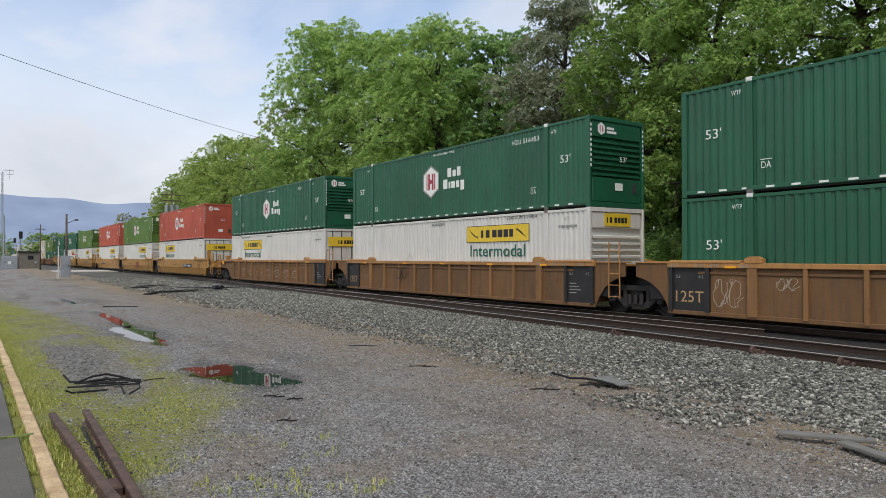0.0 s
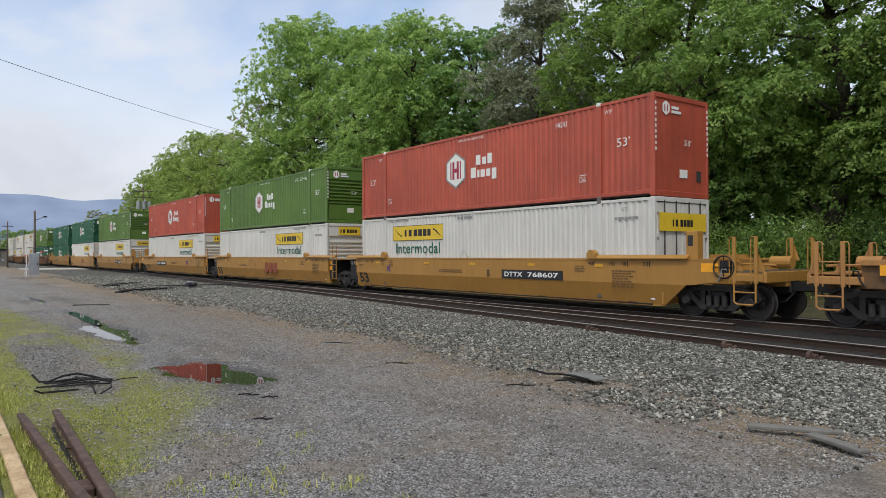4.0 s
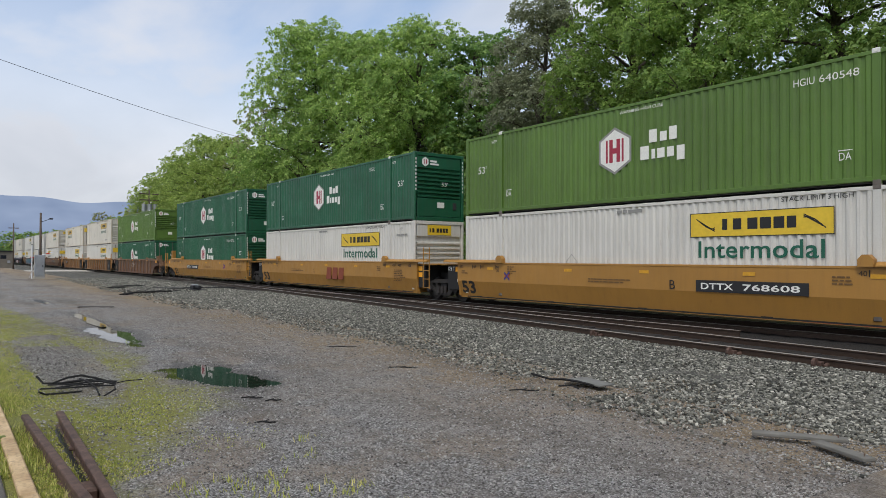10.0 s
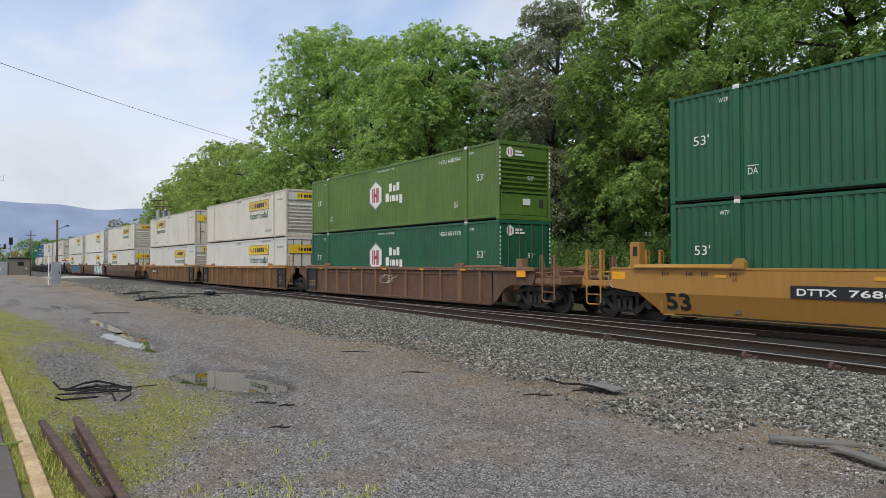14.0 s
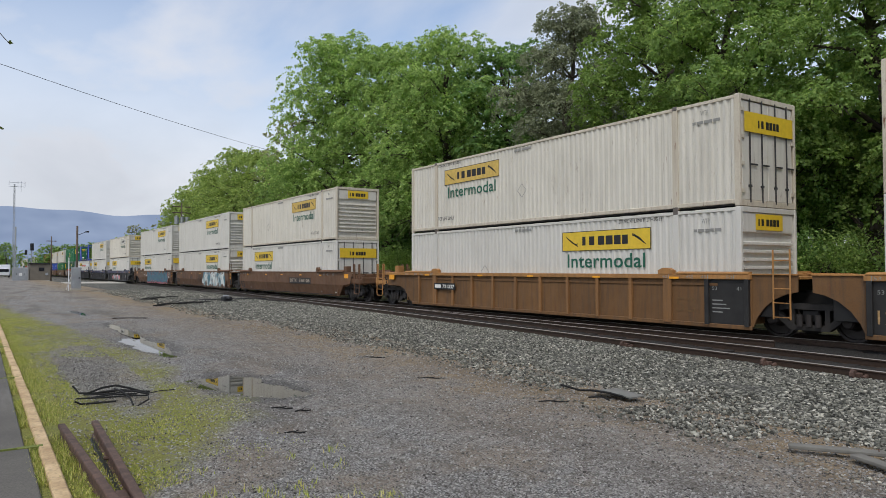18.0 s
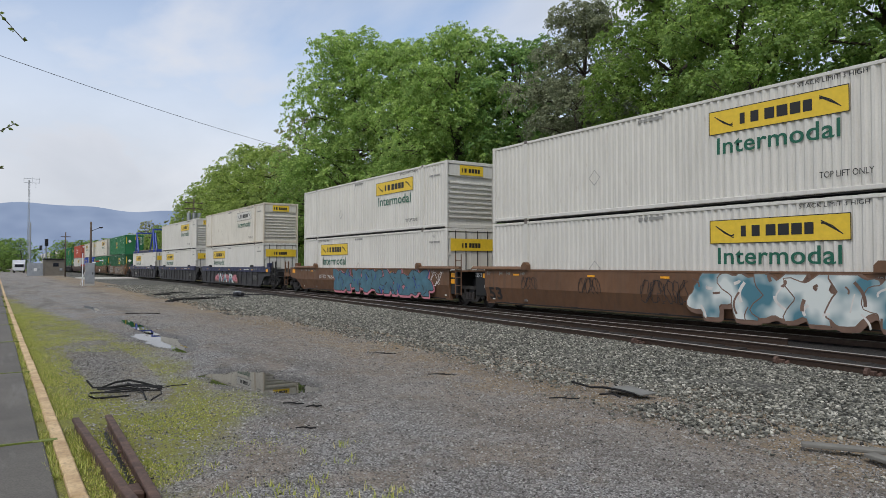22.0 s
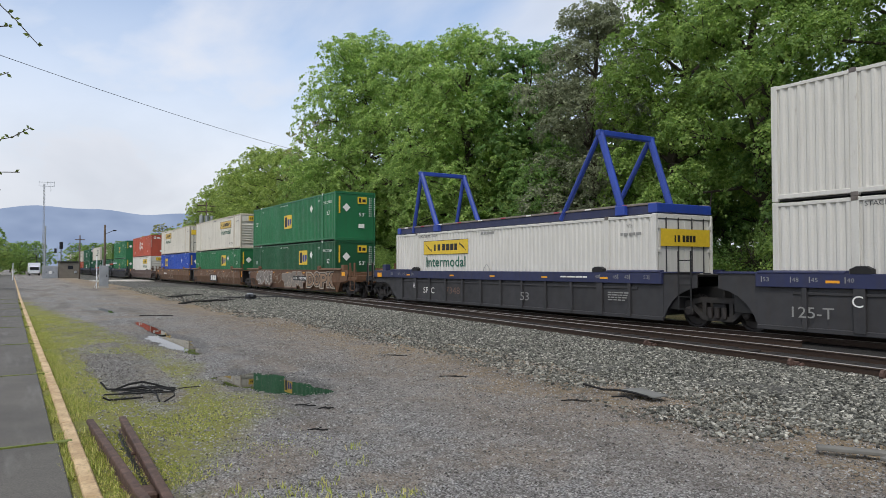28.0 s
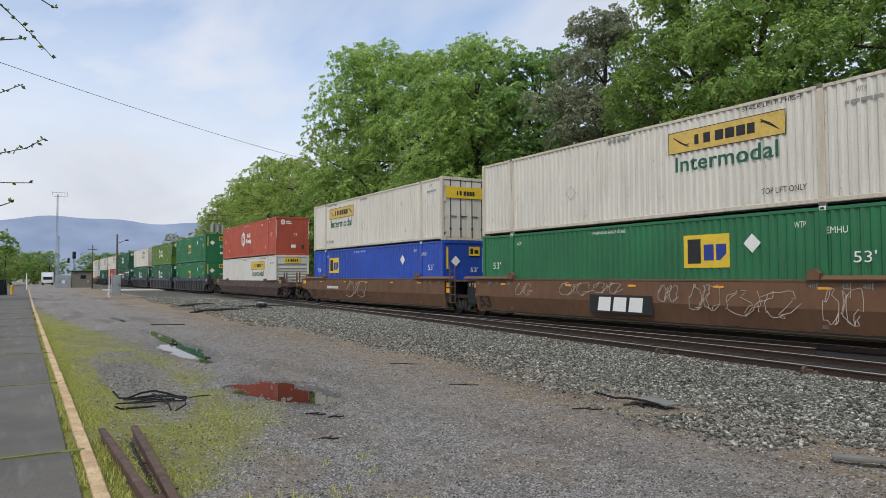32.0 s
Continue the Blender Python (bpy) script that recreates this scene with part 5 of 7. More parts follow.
    if kind != "low":
        for txt, x in (("40", 13.85), ("45", 14.62), ("48", 15.1), ("53", 15.85)):
            side_text(txt, x, yy, zt, 0.17, 0.11 if kind != "brown_rib" else 0.08, mc, car)
            part("marking", plate(x + 0.2, x + 0.225, zt - 0.02, zt + 0.13 if kind != "brown_rib" else zt + 0.1, yy), mc, car)
        for txt, x in (("53", -0.14), ("48", 0.62), ("45", 1.08), ("40", 1.9)):
            side_text(txt, x, yy, zt, 0.16, 0.10 if kind != "brown_rib" else 0.08, mc, car)
            part("marking", plate(x - 0.05, x - 0.025, zt - 0.02, zt + 0.12 if kind != "brown_rib" else zt + 0.1, yy), mc, car)
        if kind == "yellow":
            side_text("20", 1.92, yy, zt - 0.13, 0.14, 0.10, mc, car)
        for x in (1.42, 5.2, 8.1, 11.2, 14.08):
            part("reflector", plate(x, x + 0.32, zt - 0.05 if kind == "yellow" else zt - 0.02, zt + 0.04, yy), M["reflector"] if kind != "yellow" else M["amber_faded"], car, "small amber reflector")
    return car


CARS = {}


def place_car(x, kind, left, right, label):
    key = (kind, left, right)
    if key in CARS:
        car = copy_thing(CARS[key], pose(x, TRACK_Y, 0))
    else:
        car = CARS[key] = well_car(kind, left, right)
        car.matrix_basis = pose(x, TRACK_Y, 0)
    tagged(car, label, "rail car", "well cars of the train")
    TRAIN.append((car, x, 0.0))
    return car


CAR_LABEL = {"umber": "dark grimy brown ribbed articulated well car", "yellow": "ochre yellow smooth-sided articulated well car", "brown_rib": "weathered brown ribbed articulated well car",
             "brown": "rusty red-brown smooth-sided articulated well car", "navy": "charcoal ribbed well car with navy blue top band", "low": "dark brown low-sided single well car"}

# (start of the container at 0 s, car, left joint, right joint, lower load, upper load)
H, O, R_, W = ("hub", "hub"), ("olive", "hub"), ("red", "hub"), ("white", "haul")
C_, EG, EB = ("cream", "haul"), ("emp", "emp"), ("blue", "emp")
CONSIST = [
    (-11.85, "brown_rib", "joint", "end", (*H, "right", "ribs", "643170"), (*H, "right", "ribs", "650117")),
    (-31.4, "brown_rib", "joint", "joint", (*W, "right", "ribs", ""), (*H, "right", "ribs", "516453")),
    (-50.92, "brown_rib", "end", "joint", (*W, "left", "doors", ""), (*H, "right", "ribs", "")),
    (-74.45, "yellow", "joint", "end", (*W, "left", "doors", ""), (*R_, "right", "plain", "")),
    (-94.2, "yellow", "joint", "joint", (*W, "right", "ribs", ""), (*O, "right", "ribs", "539446")),
    (-113.8, "yellow", "end", "joint", (*W, "right", "ribs", ""), (*R_, "right", "plain", "")),
    (-137.66, "yellow", "joint", "end", (*W, "right", "ribs", ""), (*O, "right", "ribs", "640548")),
    (-157.3, "yellow", "joint", "joint", (*W, "right", "ribs", ""), (*H, "right", "ribs", "")),
    (-176.86, "yellow", "end", "joint", (*H, "right", "ribs", "643166"), (*H, "right", "ribs", "650104")),
    (-200.4, "umber", "joint", "end", (*H, "right", "doors", "651978"), (*O, "right", "ribs", "640794")),
    (-220.25, "brown_rib", "joint", "joint", (*W, "right", "doors", ""), (*C_, "right", "ribs", "")),
    (-239.75, "brown_rib", "end", "joint", (*W, "right", "ribs", ""), (*C_, "left", "doors", "")),
    (-263.75, "brown", "joint", "end", (*W, "left", "doors", ""), (*C_, "right", "ribs", "")),
    (-283.4, "brown", "joint", "joint", (*W, "right", "ribs", ""), (*W, "right", "ribs", "")),
    (-302.78, "brown", "end", "joint", (*W, "left", "doors", ""), (*W, "right", "ribs", "")),
    (-326.75, "navy", "joint", "end", (*W, "left", "doors", ""), (*C_, "right", "ribs", "")),
    (-346.6, "navy", "joint", "joint", (*W, "left", "doors", ""), (*W, "right", "ribs", "")),
    (-366.42, "navy", "end", "joint", (*W, "left", "doors", ""), None),
    (-390.15, "brown", "joint", "end", ("emp_dark", "emp", "right", "plain", "273869"), (*EG, "mid", "plain", "272012")),
    (-409.95, "brown", "joint", "joint", (*EG, "right", "plain", ""), (*C_, "right", "ribs", "")),
    (-429.3, "brown", "end", "joint", (*EB, "left", "plain", ""), (*C_, "left", "doors", "")),
    (-453.5, "low", "end", "end", (*W, "right", "ribs", ""), (*R_, "right", "plain", "")),
    (-477.2, "navy", "joint", "end", (*EG, "mid", "plain", ""), (*EG, "mid", "plain", "")),
    (-496.85, "navy", "joint", "joint", (*H, "right", "ribs", ""), (*O, "right", "ribs", "")),
    (-516.5, "navy", "end", "joint", (*H, "right", "ribs", ""), (*C_, "right", "ribs", "")),
    (-540.1, "navy", "joint", "end", (*H, "right", "ribs", ""), (*H, "right", "ribs", "")),
    (-559.8, "navy", "joint", "joint", (*R_, "right", "plain", ""), (*C_, "right", "ribs", "")),
    (-579.4, "navy", "end", "joint", (*H, "right", "ribs", ""), (*C_, "right", "ribs", "")),
    (-603.0, "brown", "joint", "end", (*W, "right", "ribs", ""), (*W, "right", "ribs", "")),
]
UNITS = []
for x, kind, left, right, low, up in CONSIST:
    UNITS.append(place_car(x, kind, left, right, CAR_LABEL[kind]))
    if low:
        place_container(x, 0.40, *low)
    if up:
        place_container(x, 0.40 + CH + 0.012, *up, faded="bleached" if kind == "navy" and up[0] == "cream" else up[0] == "cream")


# numbers and tape of single containers
for c, livery, paint, number, x in LATER:
    if number and livery == "emp":
        side_text(number, 14.85, -HALF - 0.004, 2.24, 0.75, 0.16, M["mark_white"], c)
    elif number:
        side_text(number, 12.98, -HALF - 0.004, 2.4, 0.85, 0.17, M["mark_white"], c)
    if livery == "hub" and paint == "hub" and x > -60:
        for i in range(24):
            part("reflective_tape", TAPE, None, c, "", pose(0.5 + i * 0.64, -HALF - 0.0135, 0.10))

# ---- marks of single cars ----
def number_plate(u, x, number, w=2.9, lead=1.15):
    """Black number board: the owner's code, then the car's number."""
    pl = part("number_board", plate(x, x + w, 0.86, 1.16, -1.436), M["mark_black"], UNITS[u], "black board with white car number")
    part("lettering", letters("DTTX", lead - 0.25, 0.16, M["mark_white"], 0.02), None, pl, "white letters DTTX", pose(x + 0.15, -1.4385, 0.93, 90, 0, 0))
    part("lettering", letters(number, w - lead - 0.35, 0.16, M["mark_white"], 0.02), None, pl, "white number " + number, pose(x + lead + 0.15, -1.4385, 0.93, 90, 0, 0))


def initials(u, x, mat, w=1.95, z=0.66, h=0.58, y=-1.437):
    """The owner's large initials, as plain strokes."""
    mb = MB()
    k = w / 3
    for i in range(3):
        mb.prism([(x + i * k + 0.02, z), (x + i * k + k * 0.86, z), (x + i * k + k * 0.94, z + h), (x + i * k + 0.1, z + h)], y, y + 0.003)
    part("initials", mb, mat, UNITS[u], "three slanting blocks in place of initials")


def fine_print(u, x, z, lines, w, mat, y=-1.436):
    mb = MB()
    rr = random.Random(int(x * 100) + u)
    for i in range(lines):
        a = x
        while a < x + w * rr.uniform(0.7, 1.0):
            b = a + rr.uniform(0.06, 0.2)
            mb.box(a, b, y, y + 0.002, z - i * 0.075, z - i * 0.075 + 0.035)
            a = b + 0.03
    part("fine_print", mb, mat, UNITS[u])


def scribble(u, x, z, w, h, mat, seed, width=0.03, y=-1.437, n=3):
    """A thin sprayed tag."""
    rr = random.Random(seed)
    mb = MB()
    for j in range(n):
        pts = []
        for i in range(26):
            k = i / 25
            pts.append((x + w * (j + k) / n + 0.5 * w / n * math.sin(k * 6.3 * rr.uniform(0.9, 1.1) * 1.7 + j), z + h * (0.5 + 0.48 * math.sin(k * 6.3 * 1.3 + rr.uniform(-0.3, 0.3) + j * 2.1))))
        mb.ribbon(pts, width, y - 0.0002 * j)
    part("graffiti", mb, mat, UNITS[u], "thin sprayed scribble")


def throw_up(u, x0, x1, z0, z1, n, fill, line, shadow, seed, y=-1.436, inner=None):
    """Bulging sprayed shapes with an outline, illegible."""
    rr = random.Random(seed)
    fl, ln, sh, inn = MB(), MB(), MB(), MB()
    w = (x1 - x0) / n
    for i in range(n):
        cx, cz = x0 + (i + 0.5 + rr.uniform(-0.15, 0.15)) * w, (z0 + z1) / 2 + rr.uniform(-0.06, 0.06)
        ph, lobes, wide, slant = rr.uniform(0, 6.28), rr.choice((2, 3, 3, 4, 5)), rr.uniform(0.5, 0.75), rr.uniform(-0.25, 0.25)
        ring = []
        for k in range(36):
            a = 2 * math.pi * k / 36
            b = 1 + 0.26 * math.sin(lobes * a + ph) + 0.12 * math.sin(5 * a + ph * 2) + 0.06 * math.sin(9 * a + ph * 3)
            pz = 0.52 * (z1 - z0) * b * math.sin(a)
            ring.append((cx + wide * w * b * math.cos(a) * (1 + 0.25 * abs(math.sin(a))) + slant * pz, cz + pz))
        ring = [(min(x1 + 0.3, max(x0 - 0.3, px)), min(z1, max(z0, pz))) for px, pz in ring]
        e = 0.0004 * i
        fl.add([(px, y - 0.003 - e, pz) for px, pz in ring], [tuple(range(36))])
        sh.ribbon([(px + 0.06, pz - 0.05) for px, pz in ring] + [(ring[0][0] + 0.06, ring[0][1] - 0.05)], rr.uniform(0.08, 0.16), y - 0.001 - e)
        ln.ribbon(ring + [ring[0]], rr.uniform(0.022, 0.042), y - 0.0033 - e)
        for q in range(4):
            sx, sz = cx + rr.uniform(-0.4, 0.3) * w, cz + rr.uniform(-0.3, 0.35) * (z1 - z0)
            dx, dz, cv = rr.uniform(-0.25, 0.35) * w, rr.uniform(-0.5, 0.3) * (z1 - z0), rr.uniform(-0.12, 0.12)
            pts = [(sx + dx * t + cv * math.sin(3.14 * t), min(z1, max(z0, sz + dz * t))) for t in (0, 0.2, 0.4, 0.6, 0.8, 1.0)]
            (inn if q % 2 else ln).ribbon(pts, rr.uniform(0.03, 0.09), y - 0.0036 - e - 0.0001 * q)
    part("graffiti", sh, M[shadow], UNITS[u], "sprayed shadow stroke")
    g = part("graffiti", fl, M[fill], UNITS[u], "bulging sprayed shapes, illegible")
    part("outline", ln, M[line], g)
    part("inner_strokes", inn, M[inner or line], g)


RIBY = -1.506
# first ribbed brown set
def black_end(u, x0, x1, big="", label="black painted end panel between two ribs"):
    """The blackened bay at the end of a ribbed car, with its stencils."""
    pn = part("black_panel", MB().box(x0, x1, -1.44, -1.421, 0.27, 1.42), M["black_bay"], UNITS[u], label)
    for x in (x0, x1 - 0.12):
        part("black_rib", MB().box(x, x + 0.12, -1.512, -1.44, 0.24, 1.43, 0.008), M["black_bay"], pn)
    xt = x0 + 0.2
    side_text("53", xt, -1.442, 1.14, 0.14, 0.09, M["mark_grey"], pn)
    side_text("41", x1 - 0.36, -1.442, 1.14, 0.13, 0.09, M["mark_grey"], pn)
    if big:
        side_text(big, xt, -1.443, 0.5, x1 - x0 - 0.4, 0.3, M["mark_tan"], pn)
    else:
        mb = MB()
        for k in range(4):
            mb.box(xt, xt + 0.3 + 0.1 * (k % 3), -1.443, -1.4405, 0.86 - k * 0.1, 0.89 - k * 0.1)
        part("fine_print", mb, M["mark_grey"], pn)


for u in (0, 1, 9, 10):
    black_end(u, -0.3, 0.96, "125T")
for u in (1, 2, 10, 11):
    black_end(u, CL - 0.96, CL + 0.3)
scribble(0, 1.05, 0.4, 0.75, 0.75, M["graf_pale"], 3, 0.014, -1.425)
scribble(0, 2.75, 0.9, 0.5, 0.3, M["graf_pale"], 4, 0.012, -1.425)
scribble(1, 4.6, 0.75, 0.9, 0.5, M["mark_black"], 5, 0.03, RIBY - 0.002)
for u in (1, 2, 10, 11):
    side_text("53", 14.25, RIBY + 0.075, 0.52, 0.62, 0.4, M["mark_umber"], UNITS[u])
for i in range(7):
    scribble(2, 2.6 + i * 1.55, 0.5, 0.7, 0.45, M["graf_pale"], 20 + i, 0.016, -1.425, 1)
# yellow sets
for u in (3, 6):
    number_plate(u, 9.9, "768607" if u == 3 else "768608")
    side_text("B", 9.1, -1.437, 0.9, 0.17, 0.24, M["mark_black"], UNITS[u])
for u in (4, 7):
    initials(u, 8.27, M["ttx_red"])
    side_text("C", 6.75, -1.437, 0.95, 0.17, 0.2, M["mark_black"], UNITS[u])
for u in (5, 8):
    number_plate(u, 3.4, "768607" if u == 5 else "768608")
    side_text("A", 6.35, -1.437, 0.92, 0.2, 0.24, M["mark_black"], UNITS[u])
    part("emblem", MB().ribbon([(12.1, 0.98), (12.5, 1.26)], 0.09, -1.436).ribbon([(12.1, 1.26), (12.5, 0.98)], 0.09, -1.437), M["mark_navy"], UNITS[u], "small blue and red crossed ribbon emblem")
    part("emblem", MB().ribbon([(12.12, 0.92), (12.52, 1.2)], 0.04, -1.4375).ribbon([(12.12, 1.2), (12.52, 0.92)], 0.04, -1.4378), M["mark_red"], UNITS[u])
for u in (3, 6):
    part("emblem", MB().ribbon([(2.34, 0.98), (2.47, 1.08), (2.47, 1.12), (2.34, 1.22)], 0.05, -1.436).ribbon([(2.62, 0.96), (2.5, 1.07), (2.5, 1.13), (2.62, 1.24)], 0.05, -1.4365), M["mark_navy"], UNITS[u], "small blue and red crossed ribbon emblem")
    part("emblem", MB().ribbon([(2.34, 1.04), (2.45, 1.1), (2.34, 1.16)], 0.035, -1.437).ribbon([(2.62, 1.03), (2.52, 1.1), (2.62, 1.17)], 0.035, -1.4372), M["mark_red"], UNITS[u])
    fine_print(u, 2.5, 1.4, 4, 0.32, M["mark_umber"])
    fine_print(u, -0.08, 1.22, 2, 0.25, M["mark_umber"])
for u in range(3, 9):
    part("lettering", letters("53", 0.78, 0.5, M["mark_black"], 0.035), None, UNITS[u], "large black 53", pose(-0.12, -1.297, 0.40, 105.6, 0, 0))
    fine_print(u, 14.75, 1.18, 7, 0.8, M["mark_umber"])
    fine_print(u, 13.3, 1.3, 3, 0.4, M["mark_umber"])
    fine_print(u, 4.0 if u in (4, 7) else 7.9 if u in (5, 8) else 6.2, 1.08, 2, 1.6, M["mark_umber"])
    part("warning_strip", plate(12.6, 15.6, 0.262, 0.286, -1.278), M["rust_red"], UNITS[u], "dark red warning strip on the lower lip")
for u in (3, 4, 6, 7, 12, 13, 18, 19):
    side_text("125 T", -1.04, -1.352, 1.24, 0.42, 0.14, M["mark_white"], UNITS[u])
    part("placard", plate(-0.46, -0.38, 0.82, 0.92, -1.352), M["mark_white"], UNITS[u])
# second ribbed brown set
pl = part("number_board", plate(2.14, 3.7, 0.86, 1.12, RIBY), M["mark_black"], UNITS[11], "black board with white car number")
part("lettering", letters("721337", 0.85, 0.15, M["mark_white"], 0.02), None, pl, "white number 721337", pose(2.78, RIBY - 0.003, 0.91, 90, 0, 0))
part("owner_mark", MB().box(2.22, 2.66, RIBY - 0.004, RIBY - 0.002, 0.92, 1.06), M["mark_white"], pl)
scribble(9, 7.9, 0.8, 1.4, 0.4, M["graf_white"], 31, 0.02, RIBY, 2)
# brown smooth sets
pl = part("number_board", plate(9.6, 12.9, 0.84, 1.2, -1.436), M["graf_black"], UNITS[12], "dark worn board with pale car number")
part("lettering", letters("DTTX", 1.05, 0.2, M["graf_pale"], 0.02), None, pl, "pale letters DTTX", pose(9.75, -1.439, 0.93, 90, 0, 0))
part("lettering", letters("766106", 1.6, 0.2, M["graf_pale"], 0.02), None, pl, "pale number 766106", pose(11.15, -1.439, 0.93, 90, 0, 0))
for u in (12, 13, 18, 19, 20):
    part("lettering", letters("53", 0.78, 0.5, M["graf_black"], 0.03), None, UNITS[u], "large faded black 53", pose(-0.12, -1.297, 0.40, 105.6, 0, 0))
throw_up(13, 9.3, 15.6, 0.32, 1.5, 7, "graf_teal", "graf_dim", "graf_dim", 41, inner="graf_white")
scribble(13, 7.4, 0.6, 1.6, 0.7, M["graf_black"], 42, 0.022, n=7)
scribble(13, 4.8, 0.8, 0.9, 0.5, M["graf_black"], 43, 0.02, n=5)
scribble(13, 1.9, 0.85, 0.8, 0.45, M["graf_black"], 44, 0.018, n=5)
throw_up(14, 5.0, 15.0, 0.32, 1.5, 9, "graf_blue", "graf_black", "graf_pink", 51, inner="mark_navy")
side_text("766106", 3.9, -1.4375, 0.95, 1.5, 0.2, M["graf_white"], UNITS[14])
side_text("DTTX", 2.75, -1.4375, 0.95, 0.95, 0.2, M["graf_white"], UNITS[14])
scribble(14, 15.1, 0.8, 0.8, 0.6, M["graf_white"], 52, 0.03, n=2)
throw_up(18, 1.5, 4.9, 0.5, 1.46, 4, "graf_grey", "graf_white", "graf_dim", 61, inner="graf_black")
throw_up(18, 7.4, 11.4, 0.42, 1.44, 3, "graf_grey", "graf_pale", "graf_dim", 62, -1.4285)
for k, ch in enumerate("DOPK"):
    x, z = 11.95 + k * 1.1, 0.52 + 0.05 * (k % 2)
    halo = part("graffiti", letters(ch, 1.3, 1.02, M["graf_pale"], 0.12), None, UNITS[18], "sprayed letter " + ch + " with pale halo", pose(x - 0.1, -1.4365 - 0.0003 * k, z - 0.1, 90, 0, 0))
    part("outline", letters(ch, 1.16, 0.9, M["graf_black"], 0.09), None, halo, "", pose(0.07, 0.06, 0.0016, 0, 0, 0))
    part("fill", letters(ch, 1.02, 0.8, M["graf_tan"], 0.03), None, halo, "", pose(0.14, 0.11, 0.0032, 0, 0, 0))
scribble(18, 5.3, 0.6, 1.6, 0.7, M["graf_pale"], 64, 0.018)
number_plate(18, 9.35, "732798", 2.6, 0.95)
tp = part("initials_board", plate(6.4, 9.07, 0.48, 1.06, -1.436), M["mark_black"], UNITS[19], "black board with white initials")
initials(19, 6.75, M["mark_white"], 2.0, 0.55, 0.44, -1.44)
for k, (x, z, w, h) in enumerate(((2.4, 0.95, 0.9, 0.45), (4.9, 1.0, 1.5, 0.45), (6.6, 1.1, 1.2, 0.35), (9.3, 0.9, 0.7, 0.5), (10.4, 0.7, 1.0, 0.75), (11.6, 0.6, 1.9, 0.7), (14.2, 0.5, 0.9, 0.9))):
    scribble(19, x, z, w, h, M["graf_pale"], 70 + k, 0.018)
scribble(20, 5.6, 0.5, 2.6, 0.9, M["graf_pale"], 81, 0.03)
bars(UNITS[20], M["graf_white"], 2.6, 0.95, (0.6, 0.2, 0.2, 0.2, 0.2, 0.2), 0.16, -1.437)
# charcoal and navy set
throw_up(15, 4.4, 10.4, 0.4, 0.95, 6, "graf_pink", "graf_dim", "graf_dim", 91, RIBY + 0.004, inner="mark_red")
for ch, x, w in (("W", 5.1, 1.35), ("A", 6.55, 1.2), ("R", 8.25, 1.35)):
    back = part("graffiti", letters(ch, w + 0.12, 0.8, M["graf_black"], 0.09), None, UNITS[15], "sprayed letter " + ch, pose(x - 0.06, RIBY - 0.004, 0.26, 90, 0, 0))
    part("fill", letters(ch, w, 0.7, M["graf_teal"], 0.05), None, back, "", pose(0.06, 0.05, 0.0016))
side_text("53", 10.0, RIBY, 0.5, 0.5, 0.3, M["mark_grey"], UNITS[17])
side_text("C", 2.0, RIBY - 0.0, 0.8, 0.24, 0.26, M["mark_white"], UNITS[16])
side_text("125-T", 0.6, RIBY, 0.5, 1.0, 0.26, M["mark_grey"], UNITS[16])
side_text("A", 2.0, RIBY, 0.75, 0.22, 0.26, M["mark_white"], UNITS[17])
side_text("SFLC", 2.85, RIBY + 0.075, 0.55, 0.95, 0.26, M["mark_white"], UNITS[17])
side_text("7348", 4.75, RIBY + 0.075, 0.58, 1.1, 0.28, M["graf_dim"], UNITS[17])
for u in (15, 16, 17):
    fine_print(u, 14.4, 0.9, 4, 0.9, M["mark_grey"], RIBY)
    bars(UNITS[u], M["mark_white"], 12.2, 1.36, (0.3, 0.4, 0.3, 0.2), 0.05, -1.516)

# ---- blue lifting frame riding on the single container ----
fr = tagged(new("lifting_frame"), "navy blue steel frame with slanting legs lying on a container", "lifting frame")
FB = painted("paint_royal_blue", lin(36, 64, 148), 0.45, 0.3, 0.1)
deck = MB()
for y in (-1.1, 1.1):
    deck.box(0.1, CL - 0.1, y - 0.09, y + 0.09, 0.0, 0.26, 0.015)
part("deck_beam", deck, M["navy"], fr, "long dark blue deck beams")
for i in range(12):
    x = 0.5 + i * (CL - 1.0) / 11
    part("cross_member", MB().box(x - 0.06, x + 0.06, -1.02, 1.02, 0.04, 0.22), M["navy"], fr)
part("deck_plank", MB().box(0.05, CL - 0.05, -1.22, -0.98, 0.262, 0.33, 0.01), M["graf_grey"], fr, "weathered grey deck edge")
part("deck_plank", MB().box(0.05, CL - 0.05, 0.98, 1.22, 0.262, 0.33, 0.01), M["graf_grey"], fr, "weathered grey deck edge")
for i in range(10):
    part("marker", plate(0.7 + i * 1.55, 1.0 + i * 1.55, 0.275, 0.32, -1.224), M["mark_red" if i % 2 else "mark_white"], fr)
part("end_beam", MB().box(CL - 0.35, CL + 0.0, -1.25, 1.25, 0.02, 0.3, 0.02), FB, fr)
part("end_beam", MB().box(0.0, 0.3, -1.25, 1.25, 0.02, 0.3, 0.02), FB, fr)
